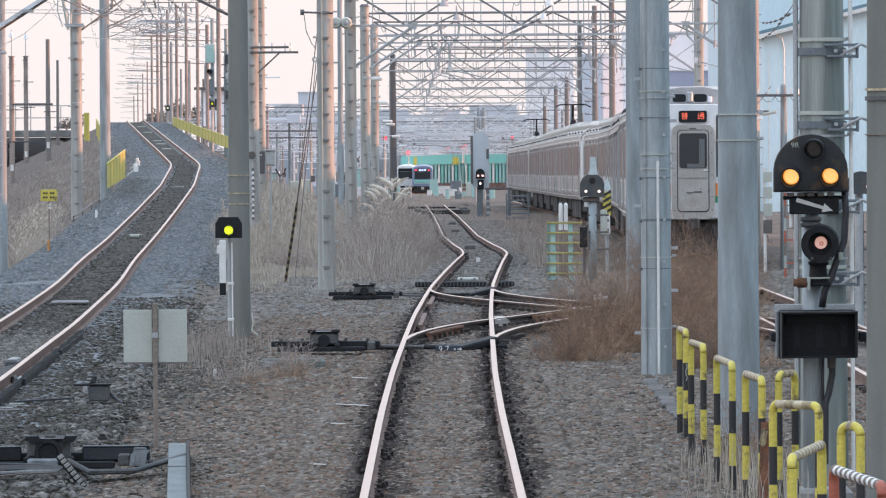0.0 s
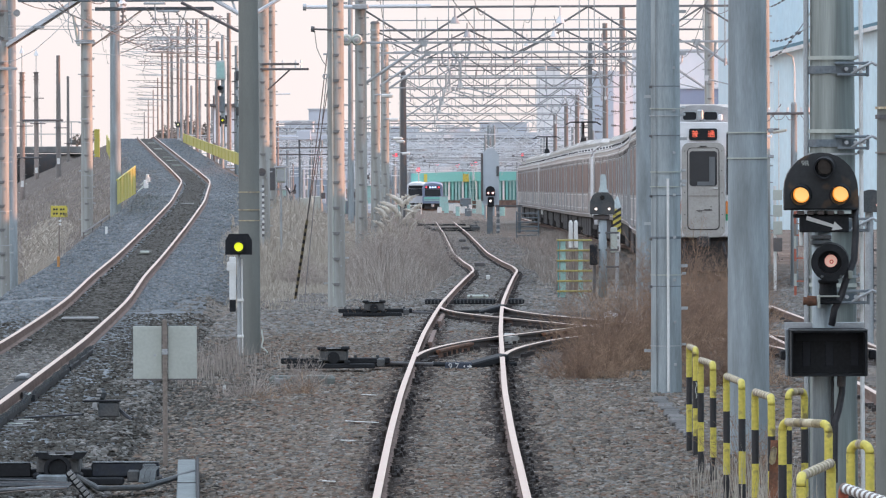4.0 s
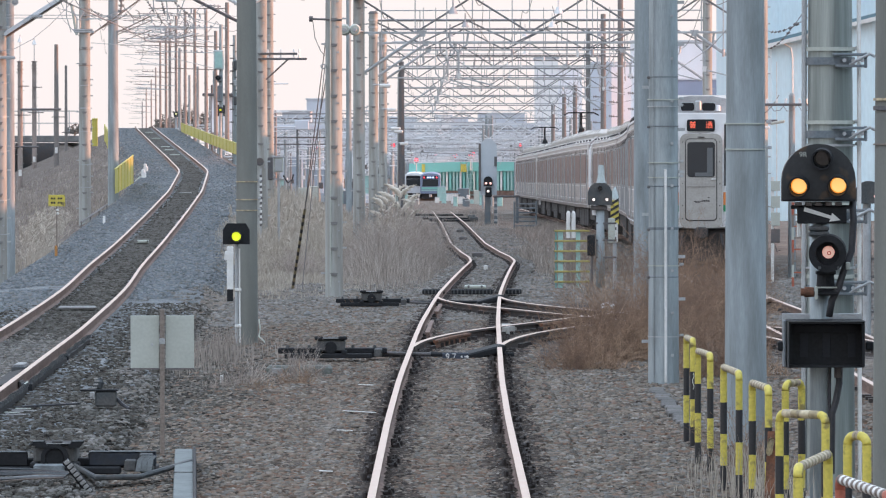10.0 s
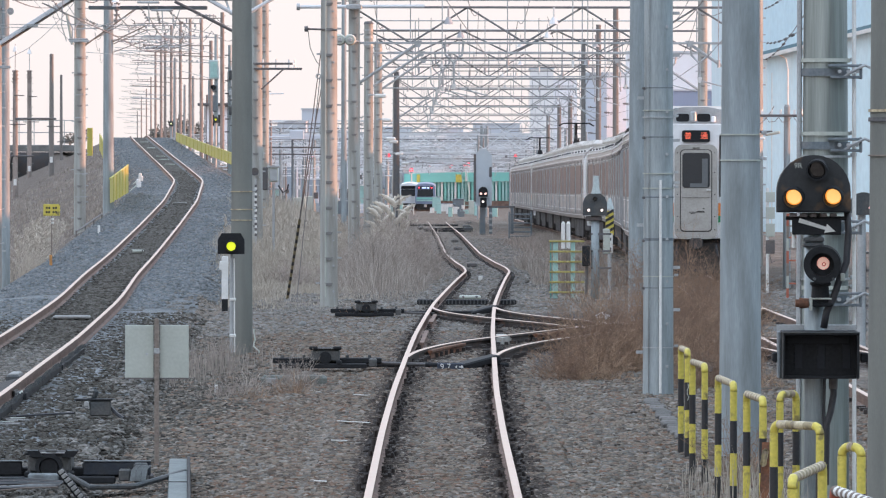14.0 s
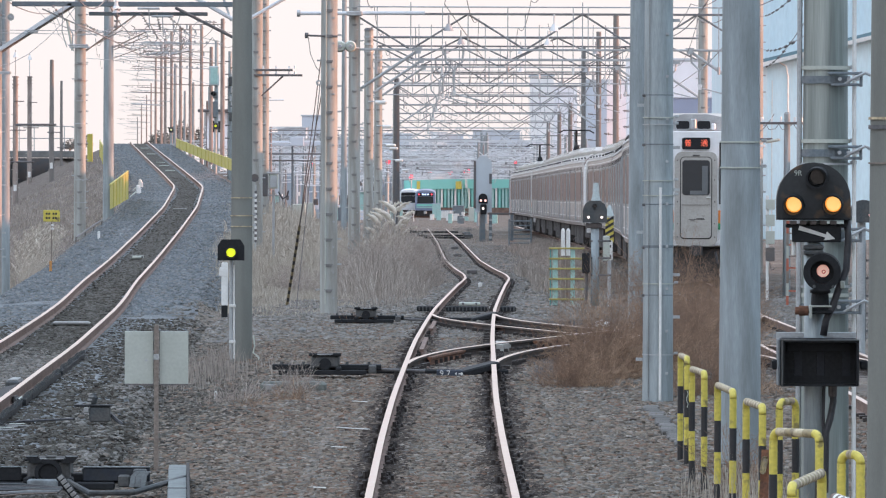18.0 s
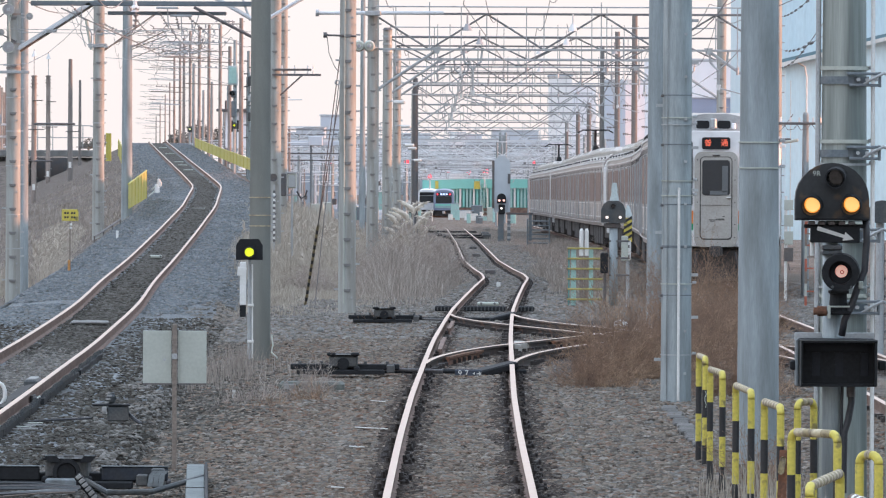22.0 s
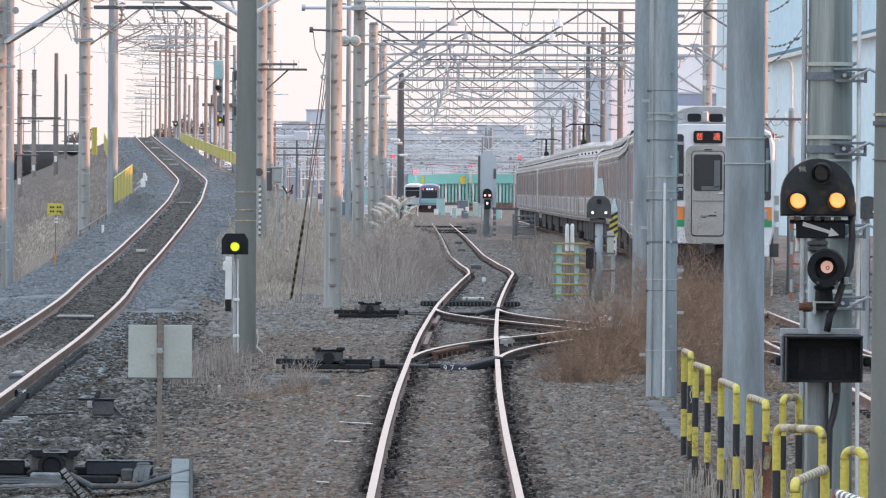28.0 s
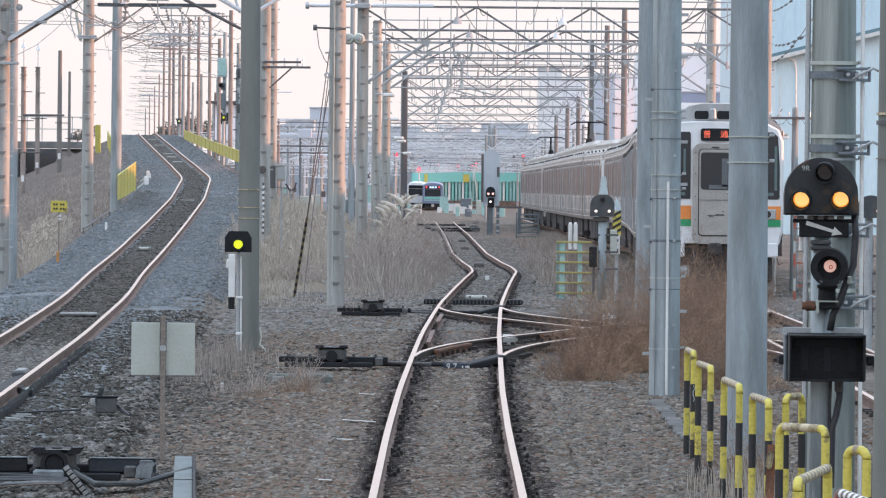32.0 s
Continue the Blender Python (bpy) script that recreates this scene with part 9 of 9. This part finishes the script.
shrub(2.12, 89.0, 1.35, 1.30, 430, 1, "leafless brown shrub sprawling beside the points")
shrub(2.45, 92.0, 1.0, 1.75, 230, 2, "taller leafless brown shrub by the mast")
shrub(1.75, 86.5, 1.1, 0.75, 260, 3, "low brown shrub spreading over the gravel")
shrub(3.55, 98.0, 1.3, 1.5, 210, 4, "leafless brown shrub between the poles")
shrub(3.8, 103.0, 0.9, 1.0, 420, 33, "thick brown dry shrub hiding the yard rail", 1.2)
shrub(3.85, 108.5, 0.9, 1.45, 260, 34, "upright brown dry stalks before the train", 1.2)
shrub(3.75, 112.0, 1.2, 1.9, 300, 5, "tall dry shrub before the train")
shrub(3.35, 84.0, 1.2, 1.0, 300, 6, "brown dry shrub behind the concrete pole")
shrub(3.0, 93.0, 1.3, 0.95, 330, 10, "dense brown undergrowth at the foot of the poles")
shrub(4.1, 104.0, 1.5, 1.0, 200, 11, "dense brown undergrowth over the yard track")
shrub(2.55, 58.5, 0.5, 0.7, 60, 7, "thin dry weeds among the hoop barriers", 0.6)
shrub(-1.4, 124.5, 0.75, 0.36, 130, 8, "small brown tuft in the gravel", 0.5)
shrub(-1.72, 84.0, 0.55, 0.50, 90, 21, "thin dry weeds at the foot of the signal mast", 0.8, M_GREYTWIG, 0.9)
shrub(-2.25, 82.0, 0.9, 0.40, 110, 22, "low dead weeds in the gravel behind the sign board", 1.0, M_GREYTWIG, 0.9)
shrub(-2.0, 79.5, 0.8, 0.22, 80, 23, "low brown weeds in the gravel behind the sign board", 0.8)
shrub(-1.66, 81.0, 0.45, 0.36, 60, 24, "sparse brown weeds beside the concrete slab", 0.6)
shrub(5.35, 131.0, 1.5, 1.10, 300, 31, "dense brown dry shrub before the standing train", 2.0)
shrub(5.0, 118.0, 1.3, 0.75, 200, 32, "low brown dry growth beside the yard track", 2.0)
shrub(4.2, 185.0, 1.3, 0.6, 120, 9, "low dry shrub beside the yard track")
for i, (x, y, w, h, n) in enumerate(((3.9, 205.0, 1.5, 0.75, 170), (4.4, 222.0, 1.7, 0.85, 170), (3.5, 232.0, 1.3, 0.6, 120), (4.5, 250.0, 1.8, 0.9, 160))):
    shrub(x, y, w, h, n, 80 + i, "low grey-brown shrub below the standing train", 2.0, M_GREYTWIG, 1.4)
for i, (x, y, w, h, n) in enumerate(((-1.05, 172.0, 1.5, 1.35, 330), (-0.45, 184.0, 1.3, 1.45, 300), (-1.7, 190.0, 1.7, 1.7, 340), (-0.9, 205.0, 1.6, 1.7, 300), (-2.3, 176.0, 1.4, 1.0, 240), (-1.9, 228.0, 1.8, 1.6, 260), (-3.4, 168.0, 1.5, 0.8, 220))):
    shrub(x, y, w, h, n, 60 + i, "greyish leafless shrub in the rough beside the main track", 3.0, M_GREYTWIG, 1.5)
# pampas plumes
pm = thing("pampas_grass", "pale feathery pampas plumes beside the line", "pampas grass", at=pose(-1.64, 250.0, fall(250) - 0.2))
rnd = random.Random(31)
for k in range(26):
    x = rnd.uniform(-0.58, 0.58)
    h = rnd.uniform(1.35, 2.3) * (1 - 0.35 * abs(x))
    y = rnd.uniform(-1, 1)
    st = part("stem", Geo().cyl((x * 0.4, y, 0), (x, y, h), 0.012, n=5), M_DRY, pm)
    out = 1 if x + rnd.gauss(0, 0.35) > 0 else -1
    spine = [Vector((x + out * 0.34 * u * u, y, h - 0.30 + 0.52 * u - 0.20 * u * u)) for u in (0, 0.15, 0.35, 0.6, 0.85, 1.0)]
    pl = part("plume", Geo().loft([[p_ + Vector((r_ * math.cos(q_ * 0.9), r_ * 0.8 * math.sin(q_ * 0.9), r_ * 0.5 * math.cos(q_ * 0.9 + 1))) for q_ in range(7)] for p_, r_ in zip(spine, (0.015, 0.06, 0.095, 0.09, 0.06, 0.01))]), M_PAMPAS, st, smooth=True)
    v, f = [], []
    for i in range(60):
        u = i / 59
        a = Vector((x + out * 0.34 * u * u, y, h - 0.30 + 0.52 * u - 0.20 * u * u))
        e = Vector((out * rnd.uniform(-0.2, 1.0) + rnd.gauss(0, 0.4), rnd.gauss(0, 0.4), rnd.uniform(-0.7, 0.8))).normalized()
        b = a + e * rnd.uniform(0.04, 0.10)
        w = 0.022
        o = len(v)
        v += [(a.x - w, a.y, a.z - w), (a.x + w, a.y, a.z + w), (b.x + w * 0.4, b.y, b.z + w * 0.4), (b.x - w * 0.4, b.y, b.z - w * 0.4)]
        f.append((o, o + 1, o + 2, o + 3))
    me = bpy.data.meshes.new("plume")
    me.from_pydata(v, [], f)
    part("plume_fringe", me, M_PAMPAS, pl)


# far tree line
def tree(x, y, h, seed):
    rnd = random.Random(seed)
    z = fall(min(y, 1590)) - 0.3 if x > -30 else 3.5
    t = thing("far_tree", "small bare-looking grey-brown tree on the skyline", "tree", "far trees", at=pose(x, y, z))
    part("trunk", Geo().cyl((0, 0, 0), (0, 0, h * 0.6), 0.2, 0.08, 7), M_TWIG, t)
    v, f = [], []
    for _ in range(420):
        a, r = rnd.uniform(0, 6.28), h * 0.42 * rnd.random() ** 0.5
        p = Vector((r * math.cos(a), r * math.sin(a), h * (0.45 + 0.5 * rnd.random() * (1 - (r / (h * 0.5)) ** 2))))
        s = h * 0.045
        o = len(v)
        v += [tuple(p + Vector((rnd.gauss(0, s), rnd.gauss(0, s), rnd.gauss(0, s)))) for _ in range(3)]
        f.append((o, o + 1, o + 2))
    me = bpy.data.meshes.new("crown")
    me.from_pydata(v, [], f)
    part("crown", me, M_LEAF, t)


for i, (x, y, h) in enumerate(((-58.0, 1150, 4.0), (-60.5, 1160, 3.2), (-48.0, 1250, 4.2), (-46.0, 1240, 3.4), (-36.5, 1000, 5.2), (-34.0, 1008, 4.4), (-39.0, 990, 3.8))):
    tree(x, y, h, 40 + i)

# ---- loose stones of the ballast ----


FLAT = np.array((1.35, 1.1, 0.72))


def stones(name, label, n, box, sizes, material, seed, keep=None, zf=None):
    rs = np.random.RandomState(seed)
    x = rs.uniform(box[0], box[1], n)
    inv = rs.uniform(1 / box[3], 1 / box[2], n)      # thicker towards the camera
    y = 1 / inv
    base = np.array([(0.9, 0.1, -0.5), (-0.2, 0.9, -0.5), (-0.8, -0.6, -0.5), (0.6, -0.55, 0.15), (0.4, 0.65, 0.2), (-0.7, 0.15, 0.18), (0.1, -0.1, 0.42)])
    tri = np.array([(0, 1, 4), (0, 4, 3), (1, 2, 5), (1, 5, 4), (2, 0, 3), (2, 3, 5), (3, 4, 6), (4, 5, 6), (5, 3, 6)])
    vs, fs, c = [], [], 0
    for i in range(n):
        if keep and not keep(x[i], y[i]):
            continue
        z = zf(x[i], y[i]) if zf else ground_top(x[i], y[i])
        s = rs.uniform(*sizes)
        a = rs.uniform(0, 6.283)
        ca, sa_ = math.cos(a), math.sin(a)
        p = base * (s * rs.uniform(0.75, 1.3, 3) * FLAT) + rs.normal(0, s * 0.12, (7, 3))
        q = np.stack([p[:, 0] * ca - p[:, 1] * sa_ + x[i], p[:, 0] * sa_ + p[:, 1] * ca + y[i], p[:, 2] + z + s * 0.15], 1)
        vs.append(q)
        fs.append(tri + c * 7)
        c += 1
    me = bpy.data.meshes.new(name)
    V, F = np.concatenate(vs), np.concatenate(fs)
    me.vertices.add(len(V))
    me.vertices.foreach_set("co", V.astype(np.float32).ravel())
    me.loops.add(F.size)
    me.loops.foreach_set("vertex_index", F.astype(np.int32).ravel())
    me.polygons.add(len(F))
    me.polygons.foreach_set("loop_start", np.arange(0, F.size, 3, dtype=np.int32))
    me.update(calc_edges=True)
    ob = part(name, me, material)
    tagged(ob, label, "ballast", kind="stuff")


def off_rails(x, y):
    d = abs(x - main_x(y))
    e = abs(x - left_x(y))
    return abs(d - HALF) > 0.10 and e > 1.9


def brown_side(x, y):
    return off_rails(x, y) and x > -2.75 + 0.9 * noise.noise((x * 0.7, y * 0.15, 4)) + 2.8 * noise.noise((x * 9, y * 4, 3)) - max(0.0, y - 92) * 0.06


def dark_side(x, y):
    return off_rails(x, y) and x < -2.35 + 0.9 * noise.noise((x * 0.7, y * 0.15, 4)) + 2.8 * noise.noise((x * 8, y * 4, 6)) - max(0.0, y - 92) * 0.06


def rusty_patch(x, y):
    return off_rails(x, y) and noise.noise((x * 0.55, y * 0.11, 21)) + 0.35 * noise.noise((x * 1.9, y * 0.4, 8)) + 0.9 * noise.noise((x * 8, y * 4, 2)) - 0.45 * max(0.0, -2.0 - x) > (0.30 if x > 0.95 and y < 85 else 0.08)


def at_crossing(x, y):
    a, b = abs(abs(x - cross_out(y)) - HALF), abs(abs(x - cross_in(y)) - HALF)
    return X0 + 1 < y < X1 - 1 and 0.04 < min(a, b) < 0.30 + 0.1 * noise.noise((x * 2, y * 0.6, 5))


def by_rails(x, y):
    d = abs(abs(x - main_x(y)) - HALF)
    return 0.045 < d < 0.17 + 0.14 * (noise.noise((x * 3, y * 0.8, 9)) + 0.5)


stones("loose_ballast", "loose brown-grey ballast stones", 120000, (-4.6, 5.0, 47, 125), (0.014, 0.043), M_STONES, 1, brown_side)
stones("fine_ballast", "loose brown-grey ballast stones between the rails", 34000, (-1.6, 1.9, 47, 110), (0.010, 0.030), M_STONES, 2, off_rails)
stones("oily_ballast", "dark oily stones along the rails", 95000, (-0.75, 1.6, 47, 160), (0.018, 0.045), M_OILY, 7, by_rails)
stones("rusty_ballast", "loose reddish-brown ballast stones in patches", 70000, (-3.6, 5.0, 47, 130), (0.014, 0.046), M_RUSTYSTONES, 10, rusty_patch)
stones("crossing_ballast", "dark oily stones among the crossover rails", 60000, (-0.8, 6.2, 89, 128), (0.016, 0.042), M_OILY, 12, at_crossing)
stones("dark_ballast", "dark grimy stones beside the branch track", 60000, (-6.5, -1.9, 47, 118), (0.012, 0.04), M_DARKSTONES, 5, dark_side)
stones("far_ballast", "loose stones farther along the line", 46000, (-4, 9, 112, 330), (0.022, 0.06), M_GREYSTONES, 4, off_rails)


def bed_z(x, y):
    d = abs(x - left_x(y))
    return left_z(y) - 0.155 - max(0.0, d - 2.0) * 0.65


def on_bed(x, y):
    d = abs(x - left_x(y))
    return y > 130 + 16 * noise.noise((x * 0.6, y * 0.1, 2)) and d < 3.6 and d > HALF + 0.10 and (d < 2.0 or bed_z(x, y) > ground_z(x, y) - 0.05)


stones("branch_ballast", "loose grey-blue ballast stones of the branch line", 90000, (-14, -2.4, 100, 320), (0.02, 0.055), M_BLUESTONES, 3, on_bed, bed_z)
stones("crest_ballast", "loose grey-blue ballast stones near the crest", 30000, (-22, -8.5, 318, 480), (0.03, 0.07), M_BLUESTONES, 9, on_bed, bed_z)
def near_bed(x, y):
    d = abs(x - left_x(y))
    return d < 3.4 and abs(d - HALF) > 0.10


def four_foot(x, y):
    return abs(x - left_x(y)) < HALF - 0.09


stones("four_foot_ballast", "dark grimy stones between the branch rails", 60000, (-14, -4.5, 100, 320), (0.018, 0.045), M_DARKSTONES, 8, four_foot, lambda x, y: left_z(y) - 0.145)
def bed_shoulder(x, y):
    d = abs(x - left_x(y))
    return d > HALF + 0.1 and d + 1.6 * noise.noise((x * 2.2, y * 0.7, 17)) + 0.8 * noise.noise((x * 8, y * 4, 2)) > 1.9 and d < 3.2 and (x > left_x(y) or y > 112)


stones("shoulder_ballast", "mixed grey-brown stones on the shoulder of the branch bed", 34000, (-7.0, -2.6, 54, 140), (0.014, 0.042), M_GREYSTONES, 15, bed_shoulder, bed_z)
stones("near_four_foot", "grimy stones between the near branch rails", 16000, (-8.0, -4.0, 60, 104), (0.014, 0.038), M_GREYSTONES, 14, four_foot, lambda x, y: left_z(y) - 0.142)
stones("grimy_branch_ballast", "dark grimy stones under the branch track", 34000, (-8.0, -3.0, 54, 124), (0.012, 0.038), M_DARKSTONES, 6, near_bed, bed_z)

# ---- what moves: the suburban train creeps forward ----
CREEP = [(0.0, 0.0), (19.8, 0.0), (20.5, 0.55), (21.0, 0.9), (22.0, 1.3), (23.0, 1.75), (24.0, 2.45), (25.0, 3.3), (26.0, 4.1), (27.0, 5.1), (28.0, 6.2), (29.0, 7.1), (30.0, 7.8), (31.0, 8.5), (32.0, 9.4)]


def motions():
    for c, nose, turned in COACHES:
        walk(c, [(t, coach_pose(nose - d, turned)) for t, d in CREEP])


motions()
